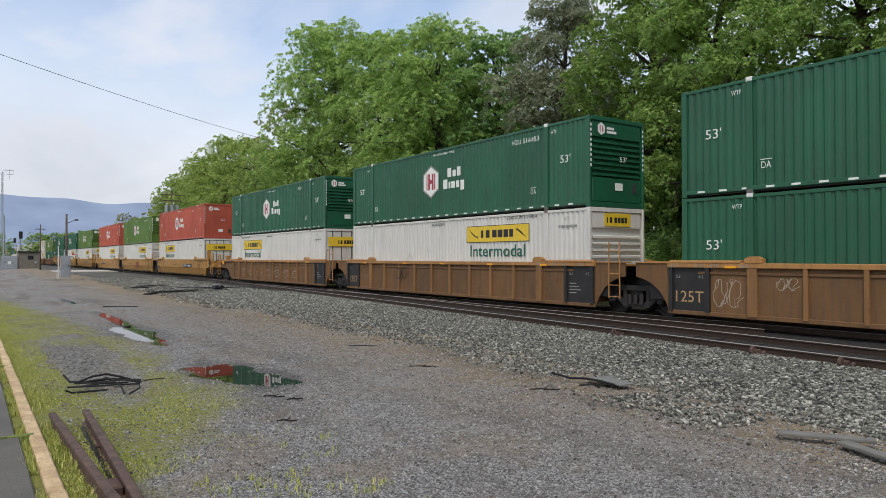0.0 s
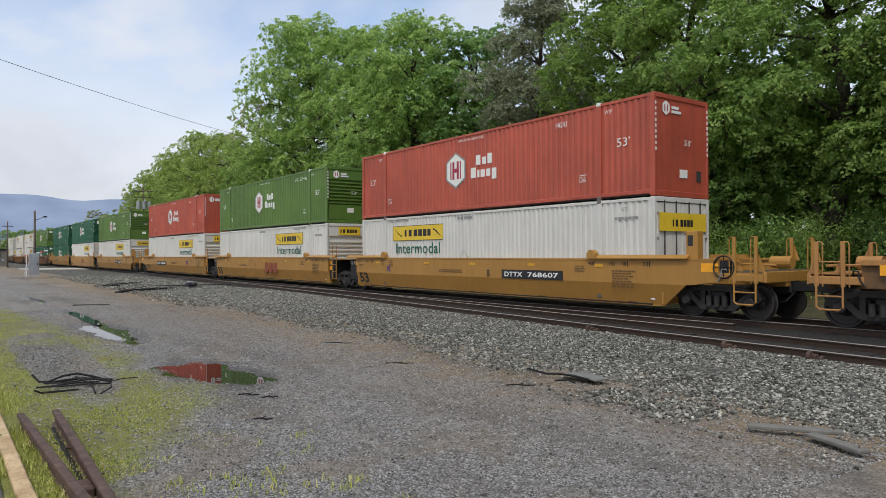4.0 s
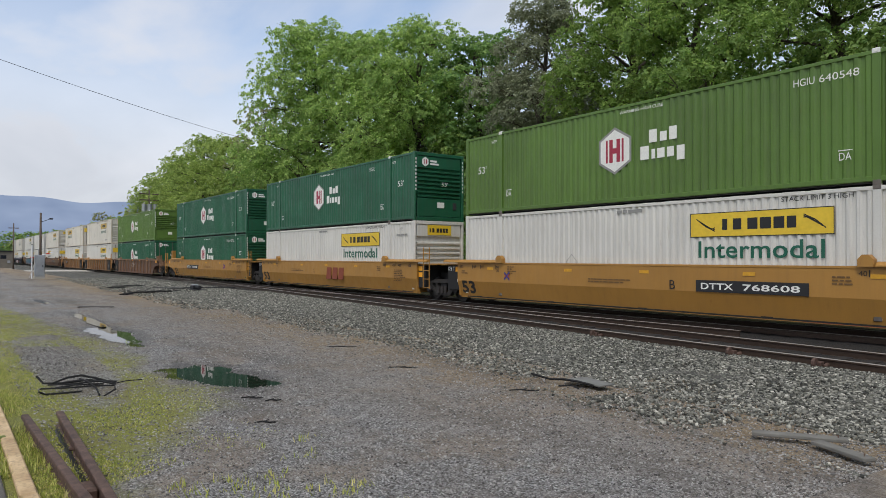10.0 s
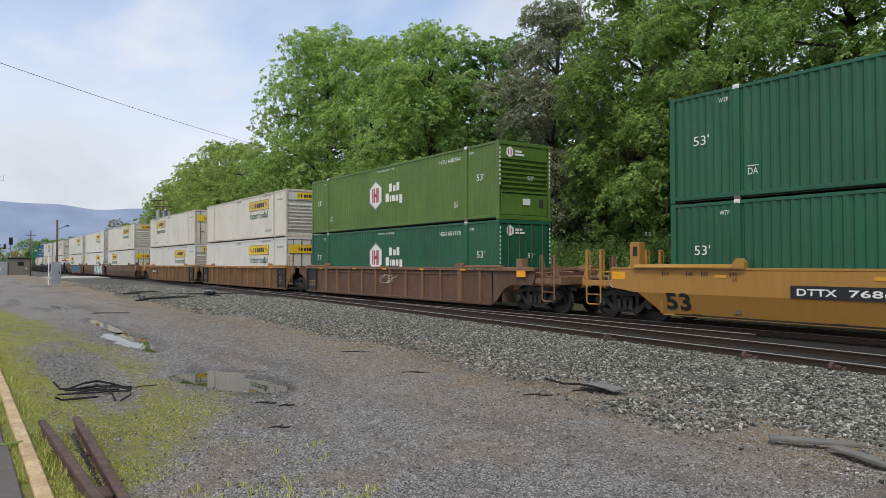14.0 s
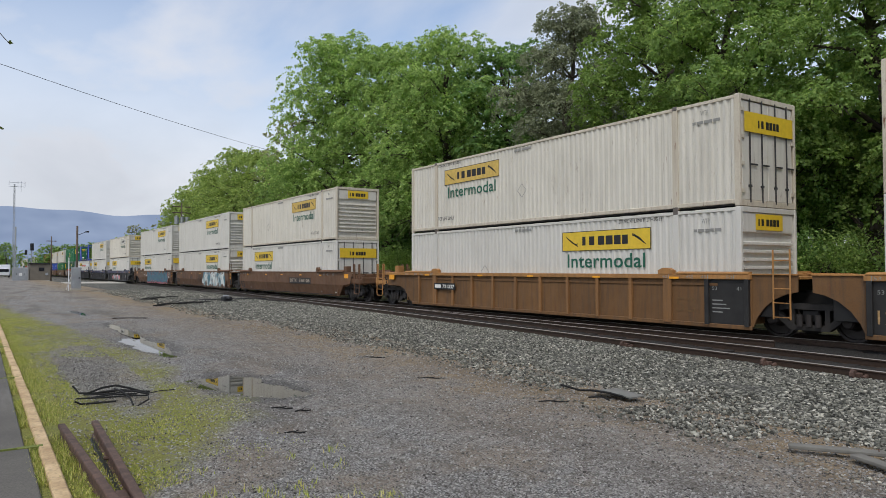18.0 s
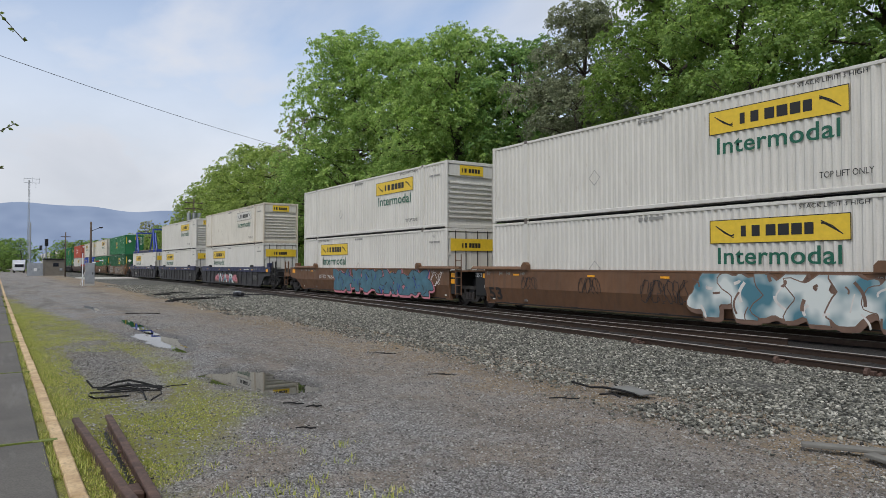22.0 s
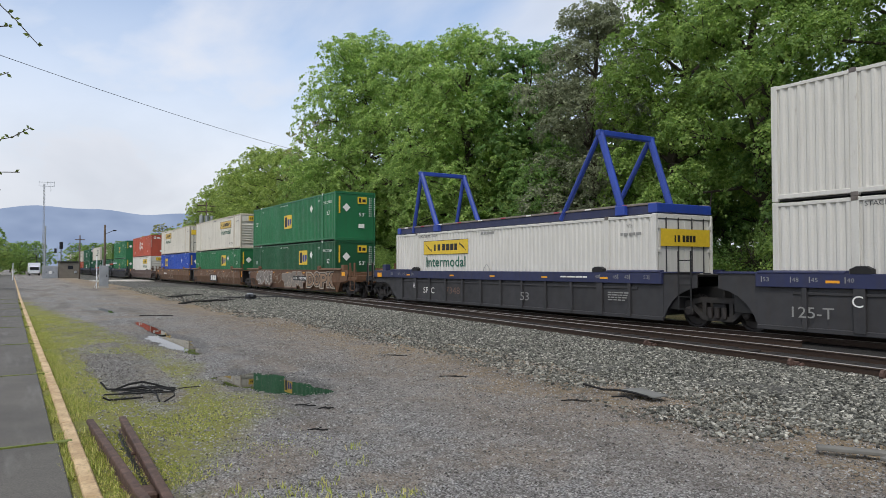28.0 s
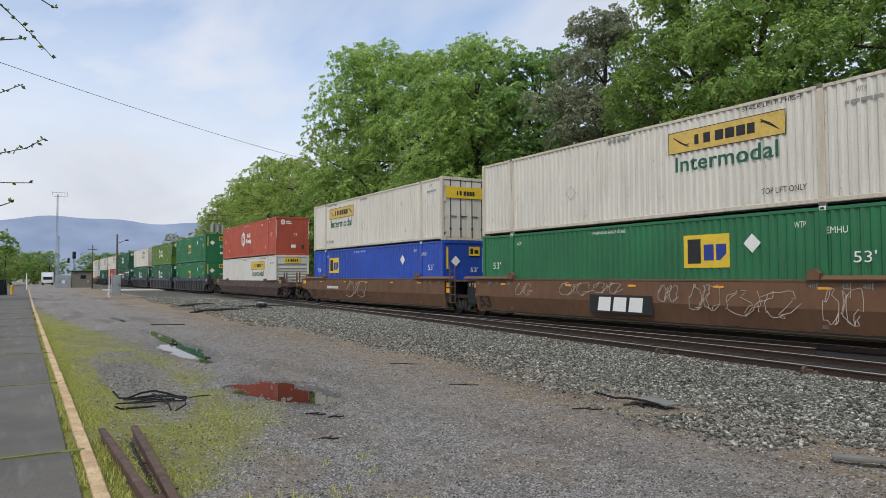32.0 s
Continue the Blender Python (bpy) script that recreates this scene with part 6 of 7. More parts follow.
for f0, ap, f1 in ((1.5, 2.25, 3.75), (11.9, 13.8, 14.75)):
    for y in (-1.18, 1.18):
        for foot in (f0, f1):
            part("leg", MB().tube((foot, y, 0.05), (ap, y, 2.78), 0.12 if foot == f1 else 0.09, 8), FB, fr, "slanting blue leg")
        part("leg_foot", MB().box(f1 - 0.2, f1 + 0.2, y - 0.16, y + 0.16, -0.0, 0.3, 0.02), FB, fr)
    part("top_beam", MB().box(ap - 0.1, ap + 0.1, -1.3, 1.3, 2.68, 2.86, 0.02), FB, fr)
TRAIN.append((fr, -366.42, 0.40 + CH + 0.012))

# ---- trees ----
BARK_N = Nodes("bark", 0.9).offset_by_object()
BARK_N.bump(BARK_N.noise(8, 5, 0.6, BARK_N.mapped(3, 3, 0.6)), 0.6, 0.03)
BARK = BARK_N.done(BARK_N.mix(BARK_N.noise(5, 5), lin(50, 44, 38), lin(92, 82, 72)))


def leaf_material(name, dark, light, trans=0.25):
    m = Nodes(name, 0.6)
    g = m.n.new("ShaderNodeNewGeometry")
    col = m.ramp(g.outputs["Random Per Island"], (0.0, dark), (0.6, shade(tuple((a + b) / 2 for a, b in zip(dark, light)), 1.0)), (1.0, light))
    col = m.mix(m.ramp(m.noise(0.25, 3), (0.45, 0.0), (0.75, 0.4)), col, dark)
    col = m.mix(m.ramp(m.noise(0.9, 3, 0.6), (0.45, 0.0), (0.6, 0.6)), col, shade(dark, 0.85))
    tr = m.n.new("ShaderNodeBsdfTranslucent")
    mx = m.n.new("ShaderNodeMixShader")
    mx.inputs[0].default_value = trans
    m.l.new(col, tr.inputs["Color"])
    m.l.new(m.bsdf.outputs[0], mx.inputs[1])
    m.l.new(tr.outputs[0], mx.inputs[2])
    m.l.new(mx.outputs[0], m.n["Material Output"].inputs[0])
    return m.done(col)


LEAF = dict(
    fresh=leaf_material("leaf_fresh_green", lin(132, 166, 88), lin(212, 232, 140), 0.64),
    mid=leaf_material("leaf_mid_green", lin(118, 152, 78), lin(192, 214, 120), 0.6),
    dark=leaf_material("leaf_dark_green", lin(104, 142, 78), lin(170, 200, 114), 0.57),
    bright=leaf_material("leaf_bright_green", lin(108, 140, 66), lin(174, 198, 104), 0.56),
    grey=leaf_material("leaf_grey_buds", lin(118, 126, 98), lin(170, 176, 140), 0.42),
    spring=leaf_material("leaf_spring_yellow_green", lin(136, 162, 82), lin(206, 220, 128), 0.55),
    pale=leaf_material("leaf_pale_buds", lin(148, 152, 104), lin(202, 204, 148), 0.4),
)


def build_tree(h, r, leaf, count, size, seed, low=0.16, lean=0.0, bare=False, split=False):
    """A tree: tapered trunk, forking limbs, and a crown of small leaf clumps with gaps. Base at the origin."""
    rn = np.random.RandomState(seed)
    tree = new("tree")
    trunk, limbs = MB(), []
    top = Vector((lean * h, 0, h * 0.82))
    tr = 0.018 * h + 0.08
    prev, pts = Vector((0, 0, -0.4)), []
    for i in range(1, 8):
        k = i / 7
        p = Vector((lean * h * k + rn.normal(0, 0.012 * h), rn.normal(0, 0.012 * h), h * 0.82 * k))
        trunk.tube(prev, p, tr * (1 - 0.82 * (i - 1) / 7) * (1.25 if i == 1 else 1), 9, tr * (1 - 0.82 * k))
        pts.append(p)
        prev = p
    part("trunk", trunk, BARK, tree, smooth=True)
    z0, z1 = low * h, h * 0.99
    zc, hz = (z0 + z1) / 2, (z1 - z0) / 2

    def girth(z):
        """Half width of the crown at a height: full in the middle, rounded above."""
        u = (z - zc) / hz
        return r * max(0.0, 1 - abs(u + 0.15) ** 2.6 * 0.85) ** 0.6

    # boughs, each with a rounded head of foliage; the heads scallop the outline
    n_limb = 26
    heads = []
    for i in range(n_limb):
        k = (i + 0.5) / n_limb
        zt = z0 + (z1 - z0) * (0.06 + 0.84 * k)
        a = i * 2.4 + rn.uniform(-0.4, 0.4)
        lobe = r * rn.uniform(0.27, 0.44) * (0.8 if k > 0.8 else 1.0)
        reach = max(0.0, girth(zt) * rn.uniform(0.9, 1.12) - lobe * 0.8)
        tip = Vector((lean * h + math.cos(a) * reach, math.sin(a) * reach, zt - lobe * 0.2))
        at = pts[max(0, min(6, int((zt - h * 0.14) / h / 0.82 * 7)))]
        midp = at.lerp(tip, 0.5) + Vector((rn.normal(0, 0.3), rn.normal(0, 0.3), rn.uniform(0.1, 0.5)))
        lr = tr * 0.34 * (1 - 0.5 * k)
        mb = MB().tube(at, midp, lr, 6, lr * 0.65).tube(midp, tip, lr * 0.65, 5, lr * 0.2)
        heads.append((tip, lobe))
        heads.append((midp, lobe * 0.7))
        for _ in range((6 if split else 2) if not bare else 9):
            v = Vector((rn.normal(0, 1), rn.normal(0, 1), rn.normal(0.3, 0.7))).normalized()
            e = tip + v * lobe * rn.uniform(0.6, 1.0)
            mb.tube(midp.lerp(tip, rn.uniform(0.3, 1)), e, lr * 0.28, 4, lr * 0.08)
        limbs.append(mb)
    for i in range(6):
        a, q = rn.uniform(0, 6.28), rn.uniform(0.1, 0.42) * r
        heads.append((Vector((lean * h + math.cos(a) * q, math.sin(a) * q, h * rn.uniform(0.83, 0.92))), rn.uniform(0.16, 0.26) * r))
    wood = MB()
    for mb in limbs:
        if split:
            part("limb", mb, BARK, tree)
        wood.add(mb.v, mb.f)
    if not split:
        part("branchwork", wood, BARK, tree)
    # sprays: flat tufts of leaves set in tiers on the upper shell of every head
    cen = np.array([tuple(b[0]) for b in heads])
    rad = np.array([b[1] for b in heads])
    n_sp = int(count / 17)
    hp = rn.choice(len(heads), n_sp, p=rad ** 2 / (rad ** 2).sum())
    sd = rn.normal(0, 1, (n_sp, 3))
    sd[:, 2] = np.where(sd[:, 2] < -0.8, -0.6 * sd[:, 2], sd[:, 2])
    sd /= np.linalg.norm(sd, axis=1, keepdims=True)
    shell = np.where(rn.uniform(0, 1, n_sp) < 0.3, rn.uniform(0.2, 0.8, n_sp), rn.uniform(0.8, 1.14, n_sp))
    scen = cen[hp] + sd * (rad[hp] * shell)[:, None] * np.array([1.0, 1.0, 0.85])
    scen[:, 2] = np.minimum(scen[:, 2], h * 0.99)
    srad = rn.uniform(0.16, 0.44, n_sp) * (0.5 + 0.09 * r) * (1.0 if not bare else 0.7)
    sn = sd * 0.85 + rn.normal(0, 0.25, (n_sp, 3)) + np.array([0, 0, 0.6])
    sn /= np.linalg.norm(sn, axis=1, keepdims=True)
    pick = rn.choice(n_sp, count, p=srad ** 2 / (srad ** 2).sum())
    d = rn.normal(0, 1, (count, 3))
    d /= np.linalg.norm(d, axis=1, keepdims=True)
    d -= sn[pick] * (d * sn[pick]).sum(1, keepdims=True) * 0.6
    fall = rn.uniform(0, 1, count) ** 0.5
    pos = scen[pick] + d * (srad[pick] * fall)[:, None]
    pos[:, 2] -= 0.22 * srad[pick] * fall ** 2
    # each leaf clump: one bent blade of two triangles
    nrm = sn[pick] + rn.normal(0, 0.5, (count, 3)) + d * 0.25
    nrm /= np.linalg.norm(nrm, axis=1, keepdims=True)
    u = np.cross(nrm, rn.normal(0, 1, (count, 3)))
    u /= np.linalg.norm(u, axis=1, keepdims=True)
    w = np.cross(nrm, u)
    s = (size * rn.uniform(0.55, 1.25, count))[:, None]
    v = np.stack([pos - u * s * 0.5, pos - w * s * 0.36 + nrm * s * 0.10, pos + u * s * 0.5 - nrm * s * 0.06, pos + w * s * 0.40 + nrm * s * 0.10], 1)
    f = np.arange(count * 4).reshape(-1, 4)
    tris = np.concatenate([f[:, [0, 1, 2]], f[:, [0, 2, 3]]])
    part("crown", raw_mesh("crown", v.reshape(-1, 3), tris, LEAF[leaf]), None, tree, "crown of layered leaf sprays with gaps")
    return tree


TREE_LABEL = dict(fresh="tall broadleaf tree in fresh green spring leaf", mid="tall broadleaf tree with mid-green leaves", dark="broadleaf tree with dense dark green foliage",
                  bright="tree in bright yellow-green young leaf", spring="tree in pale yellow-green early spring leaf", grey="tall grey-budded tree barely in leaf", pale="thin pale tree with sparse buds")
TREES = {}


def tree(x, y, h, r, leaf, variant=0, count=9000, size=0.36, turn=None, **more):
    key = (h, r, leaf, variant)
    m = pose(x, y, float(ground_z(x, y)) - 0.05, 0, 0, rng.uniform(0, 360) if turn is None else turn)
    if key in TREES:
        t = copy_thing(TREES[key], m)
    else:
        t = TREES[key] = build_tree(h, r, leaf, count, size, hash_of(key), **more)
        t.matrix_basis = m
    return tagged(t, TREE_LABEL[leaf], "tree", "trees behind the tracks")


def hash_of(key):
    return int(key[0] * 131 + key[1] * 977 + sum(ord(ch) for ch in key[2]) * 7 + key[3] * 53) % 100000


# front row behind the train
tree(-55.8, 27.0, 23.2, 6.9, "fresh", 0, 90000, 0.21, split=True)
tree(-48.8, 27.5, 20.6, 4.8, "fresh", 1, 52000, 0.2, split=True)
tree(-40.2, 27.0, 19.2, 5.4, "fresh", 2, 66000, 0.19, split=True)
tree(-36.4, 30.0, 17.3, 4.5, "dark", 0, 34000, 0.22)
tree(-28.2, 27.6, 16.8, 4.2, "grey", 0, 76000, 0.145, low=0.1, split=True)
tree(-22.0, 27.0, 17.6, 3.8, "bright", 5, 66000, 0.15, split=True)
tree(-17.0, 26.0, 17.2, 4.2, "mid", 0, 72000, 0.15, split=True)
tree(-12.0, 27.5, 17.2, 4.2, "mid", 3, 72000, 0.15, split=True)
tree(-7.0, 26.5, 17.6, 3.8, "bright", 5, turn=80)
tree(-1.5, 27.5, 17.2, 4.2, "mid", 0)
tree(-73.5, 29.0, 19.6, 4.0, "pale", 0, 20000, 0.2, bare=True, split=True)
tree(-45.0, 29.5, 17.2, 4.8, "mid", 1, 34000, 0.23)
tree(-66.0, 26.0, 13.0, 4.6, "mid", 7, 34000, 0.2)
tree(-79.0, 27.0, 16.4, 5.6, "spring", 0, 44000, 0.21)
tree(-89.5, 27.5, 17.6, 5.8, "spring", 1, 44000, 0.22)
tree(-101.0, 28.0, 15.8, 5.8, "spring", 6, 38000, 0.24)
tree(-112.0, 28.0, 14.4, 5.4, "spring", 2, 36000, 0.24)
tree(-121.0, 28.0, 13.0, 4.2, "pale", 2, 9000, 0.26)
tree(-134.0, 28.5, 9.4, 4.4, "spring", 4, 14000, 0.28)
tree(-148.0, 29.0, 9.0, 5.0, "mid", 3, 13000, 0.3)
tree(-166.0, 29.0, 11.5, 4.4, "pale", 1, 4200, 0.3, bare=True)
tree(-182.0, 30.0, 9.4, 4.4, "spring", 4)
# unseen trees added past the view's right edge, to hold back sky light
for i in range(9):
    tree(5.5 + i * 6.0, 27.0 + rng.uniform(-1, 1), *(((17.2, 4.2, "mid", 0), (17.6, 3.8, "bright", 5), (17.2, 4.2, "mid", 3))[i % 3]))
# second and third rows, up the bank
for i in range(16):
    x = 4 - i * 9.5
    tree(x + rng.uniform(-2, 2), 35.0 + rng.uniform(-1.0, 1.5), *(((11.5, 5.4, "dark", 1, 10000, 0.4)) if i % 3 == 0 else ((12.0, 5.6, "mid", 5, 10000, 0.4)) if i % 3 == 1 else ((11.0, 5.2, "dark", 2, 10000, 0.4))))
for i in range(26):
    tree(12 - i * 6.4 + rng.uniform(-1.5, 1.5), 46.5 + rng.uniform(-1.5, 1.5), 8.0, 4.6, "dark", 4, 6500, 0.5, low=0.02)
for i in range(12):
    tree(2 - i * 13 + rng.uniform(-3, 3), 42 + rng.uniform(-1, 2), 11.5, 5.4, "dark", 1)
# young trees that close the wood's edge
for i in range(34):
    x = 5 - i * 3.6 + rng.uniform(-0.9, 0.9)
    y = 27.2 + rng.uniform(-0.5, 1.2) + (i % 2) * 4.0
    tree(x, y, *((7.5, 2.9, "mid", 6, 15000, 0.135), (6.5, 2.8, "dark", 3, 15000, 0.135), (8.5, 3.0, "dark", 6, 16000, 0.135), (6.0, 2.9, "mid", 9, 15000, 0.13))[(i * 7) % 4])
# far trees where the line runs out of sight
for i in range(26):
    x = -205 - rng.uniform(0, 120)
    y = rng.choice((-1, 1)) * rng.uniform(3, 60) + 12
    if abs(y - 15) < 9:
        y += 20
    tree(x, y, 10.0, 5.0, "mid", 4, 11000, 0.3) if i % 2 else tree(x, y, 9.0, 5.0, "mid", 3)
for x, y in ((-172, -9), (-184, -4), (-196, -13), (-205, -3), (-165, -16), (-188, -20), (-220, -8)):
    tree(x, y, 10.0, 5.0, "mid", 4, 11000, 0.3) if int(x) % 2 else tree(x, y, 9.4, 4.4, "spring", 4)

# thickets that close the view along the line
for i in range(13):
    tree(-212 - rng.uniform(0, 30), 2 + i * 3.6 + (7 if 9 < 2 + i * 3.6 < 22 else 0), 9.5, 4.6, "mid", 8, 12000, 0.28, low=0.03)
for i in range(9):
    tree(-150 - i * 8 - rng.uniform(0, 4), -8 - rng.uniform(0, 9), 9.5, 4.6, "mid", 8) if i % 2 else tree(-152 - i * 8, -6 - rng.uniform(0, 6), 7.0, 4.0, "bright", 9, 12000, 0.26, low=0.03)


def build_bush(leaf, count, size, seed, rx=2.2, h=3.0):
    rn = np.random.RandomState(seed)
    b = new("bush")
    stems = MB()
    for i in range(7):
        a = i * 0.9
        stems.tube((0, 0, -0.2), (math.cos(a) * rx * 0.6, math.sin(a) * rx * 0.5, h * rn.uniform(0.5, 0.85)), 0.035, 5, 0.012)
    part("stems", stems, BARK, b)
    cen = np.stack([rn.normal(0, rx * 0.45, 22), rn.normal(0, rx * 0.4, 22), rn.uniform(0.2, h * 0.85, 22)], -1)
    pick = rn.randint(0, 22, count)
    d = rn.normal(0, 1, (count, 3))
    d /= np.linalg.norm(d, axis=1, keepdims=True)
    pos = cen[pick] + d * rn.uniform(0.3, 0.75, (count, 1))
    pos[:, 2] = np.maximum(pos[:, 2], 0.02)
    nrm = rn.normal(0, 0.55, (count, 3)) + d * 0.9 + np.array([0, 0, 0.6])
    nrm /= np.linalg.norm(nrm, axis=1, keepdims=True)
    u = np.cross(nrm, rn.normal(0, 1, (count, 3)))
    u /= np.linalg.norm(u, axis=1, keepdims=True)
    w = np.cross(nrm, u)
    s = (size * rn.uniform(0.6, 1.3, count))[:, None]
    v = np.stack([pos - u * s * 0.5, pos - w * s * 0.3, pos + u * s * 0.5, pos + w * s * 0.34], 1)
    f = np.arange(count * 4).reshape(-1, 4)
    part("leaves", raw_mesh("leaves", v.reshape(-1, 3), np.concatenate([f[:, [0, 1, 2]], f[:, [0, 2, 3]]]), LEAF[leaf]), None, b)
    return b


BUSH = [build_bush("mid", 8500, 0.105, 5), build_bush("dark", 8500, 0.105, 6), build_bush("fresh", 8500, 0.10, 8)]
for i in range(66):
    x = 4 - i * 1.9 + rng.uniform(-0.6, 0.6)
    y = 24.2 + rng.uniform(-0.6, 1.6) + (i % 3) * 1.2
    m = pose(x, y, float(ground_z(x, y)) - 0.02, 0, 0, rng.uniform(0, 360))
    if i < 3:
        b = BUSH[i]
        b.matrix_basis = m
    else:
        b = copy_thing(BUSH[rng.choice((0, 0, 1, 1, 2))], m)
    tagged(b, "leafy wild shrub at the foot of the wood", "bush", "bushes behind the tracks")

# ---- mountain ridge and sky line ----
rm = bpy.data.materials.new("mountain_painted_haze")
rm.use_nodes = True
rn_ = rm.node_tree.nodes
rl_ = rm.node_tree.links
rn_.remove(rn_["Principled BSDF"])
# distance haze is put into the colour, which glows instead of being lit
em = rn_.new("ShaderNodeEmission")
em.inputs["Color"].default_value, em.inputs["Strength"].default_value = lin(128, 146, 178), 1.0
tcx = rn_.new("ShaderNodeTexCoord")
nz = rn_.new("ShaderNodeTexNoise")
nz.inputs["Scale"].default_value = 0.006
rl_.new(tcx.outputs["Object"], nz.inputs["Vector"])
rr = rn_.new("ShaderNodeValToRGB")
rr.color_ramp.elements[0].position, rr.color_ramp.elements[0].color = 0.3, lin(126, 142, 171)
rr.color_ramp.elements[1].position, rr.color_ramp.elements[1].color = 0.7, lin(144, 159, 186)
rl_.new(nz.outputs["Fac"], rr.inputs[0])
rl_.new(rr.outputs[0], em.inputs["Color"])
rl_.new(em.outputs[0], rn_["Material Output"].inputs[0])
ridge = MB()
n = 90
pts = []
for i in range(n + 1):
    y = -1400 + i * 40
    z = 205 + 22 * math.sin((y + 600) / 520.0) + 7 * math.sin(y / 97.0) + 4 * math.sin(y / 41.0)
    z -= 24 * float(ease(60, -420, np.array(y))) + 120 * float(ease(-400, -1300, np.array(y)))
    pts.append((y, z))
vs = [(-3000 + 0.0003 * (y - 300) ** 2, y, z) for y, z in pts] + [(-2500, y, -20.0) for y, z in pts]
ridge.add(vs, [(i, i + 1, n + 2 + i, n + 1 + i) for i in range(n)])
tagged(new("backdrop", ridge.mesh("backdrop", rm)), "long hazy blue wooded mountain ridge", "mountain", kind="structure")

# ---- railway buildings and poles down the line ----
GALV = plain("galvanised_sheet", lin(160, 164, 168), 0.45, 0.5, 0.12, 2.0)
HUTP = plain("hut_paint", lin(112, 106, 96), 0.7, 0, 0.12, 1.5)
POLEW = plain("pole_wood", lin(92, 80, 70), 0.9, 0, 0.2, 4.0)
DARKM = plain("dark_metal", lin(40, 41, 44), 0.5, 0.3, 0.15, 4.0)
GLASSD = plain("dark_pane", lin(30, 34, 42), 0.15, 0, 0.1, 2.0)
PALE = plain("pale_concrete", lin(176, 172, 164), 0.85, 0, 0.12, 2.0)
WHITEP = plain("white_bodywork", lin(226, 228, 232), 0.35, 0, 0.05, 2.0)
TYRE = plain("tyre_rubber", lin(30, 30, 31), 0.85, 0, 0.1, 8.0)
SIGRED = plain("signal_red", lin(196, 60, 44), 0.5, 0, 0.1, 6.0)

hut = tagged(new("signal_hut"), "small grey-brown railway equipment hut with flat roof", "hut")
hut.matrix_basis = pose(-137.5, 8.5, -0.12)
part("wall", MB().box(-2.0, 2.0, -1.55, 1.55, 0.0, 2.75, 0.02), HUTP, hut)
part("roof", MB().box(-2.2, 2.2, -1.72, 1.72, 2.75, 2.95, 0.03), DARKM, hut)
w_ = part("window", MB().box(1.99, 2.03, -0.25, 0.6, 1.55, 2.2), DARKM, hut)
part("pane", MB().box(2.03, 2.045, -0.18, 0.53, 1.62, 2.13), GLASSD, w_)
part("vent", MB().box(2.0, 2.06, 0.75, 1.15, 0.9, 1.3), GALV, hut)
part("plinth", MB().box(-2.1, 2.1, -1.62, 1.62, -0.25, 0.02), PALE, hut)

cab = tagged(new("equipment_cabinet"), "silver metal trackside cabinet with twin doors", "cabinet")
cab.matrix_basis = pose(-136.0, 5.6, -0.12)
part("body", MB().box(-0.7, 0.7, -1.15, 1.15, 0.0, 2.2, 0.02), GALV, cab)
for y in (-0.56, 0.56):
    d = part("door", MB().box(0.7, 0.73, y - 0.52, y + 0.52, 0.15, 2.05, 0.01), GALV, cab)
    part("handle", MB().box(0.73, 0.77, y - 0.03, y + 0.03, 0.95, 1.2), DARKM, d)
part("notice", MB().box(0.735, 0.745, -0.2, 0.25, 0.8, 1.3), plain("white_notice", lin(222, 222, 220), 0.6), cab)

box_ = tagged(new("junction_cabinet"), "tall silver signal case on a concrete foot", "cabinet")
box_.matrix_basis = pose(-67.9, 6.95, -0.12)
part("body", MB().box(-0.35, 0.35, -0.36, 0.36, 0.2, 2.02, 0.02), GALV, box_)
part("door", MB().box(0.35, 0.375, -0.31, 0.31, 0.3, 1.9, 0.01), GALV, box_)
part("foot", MB().box(-0.4, 0.4, -0.4, 0.4, -0.2, 0.2), PALE, box_)
part("latch", MB().box(0.375, 0.4, 0.18, 0.24, 1.0, 1.2), DARKM, box_)

def timber_pole(x, y, h, label, lean=0.0):
    p = tagged(new("utility_pole"), label, "pole", "poles")
    p.matrix_basis = pose(x, y, float(ground_z(x, y)), 0, lean)
    part("pole", MB().tube((0, 0, -0.5), (0, 0, h), 0.115, 10, 0.08), POLEW, p, smooth=True)
    return p

p1 = timber_pole(-69.7, 7.2, 5.75, "weathered timber pole with a small lamp arm beside a signal case")
part("arm", MB().tube((0, 0, 4.9), (0, 0.75, 5.25), 0.025, 6), DARKM, p1)
part("lamp_head", MB().box(-0.12, 0.12, 0.65, 0.95, 5.18, 5.3, 0.03), DARKM, p1)
p2 = timber_pole(-125.0, 9.3, 7.1, "dark timber pole beside the equipment hut")
part("crossarm", MB().box(-0.06, 0.06, -0.7, 0.7, 6.3, 6.42), POLEW, p2)
p3 = timber_pole(-97.4, 22.6, 10.9, "timber utility pole with transformers and crossarms")
for z in (10.3, 9.5):
    part("crossarm", MB().box(-0.07, 0.07, -1.2, 1.2, z, z + 0.14), POLEW, p3)
for y in (-0.7, 0.0, 0.7):
    part("transformer", MB().tube((0.35, y, 8.0), (0.35, y, 9.0), 0.3, 12), GALV, p3, "grey transformer can")
    part("insulator", MB().tube((0, y * 1.5, 10.44), (0, y * 1.5, 10.62), 0.05, 8), PALE, p3)
prop = tagged(new("leaning_stake"), "rusty stake leaning beside a signal case", "stake")
part("stake", MB().tube((-66.0, 6.0, -0.12), (-67.2, 6.55, 1.25), 0.035, 6), RAIL_MAT, prop)
wp = tagged(new("marker_post"), "thin white marker post at a trackside case", "post")
part("post", MB().tube((-67.4, 6.35, -0.2), (-67.4, 6.35, 2.75), 0.04, 8), WHITEP, wp)
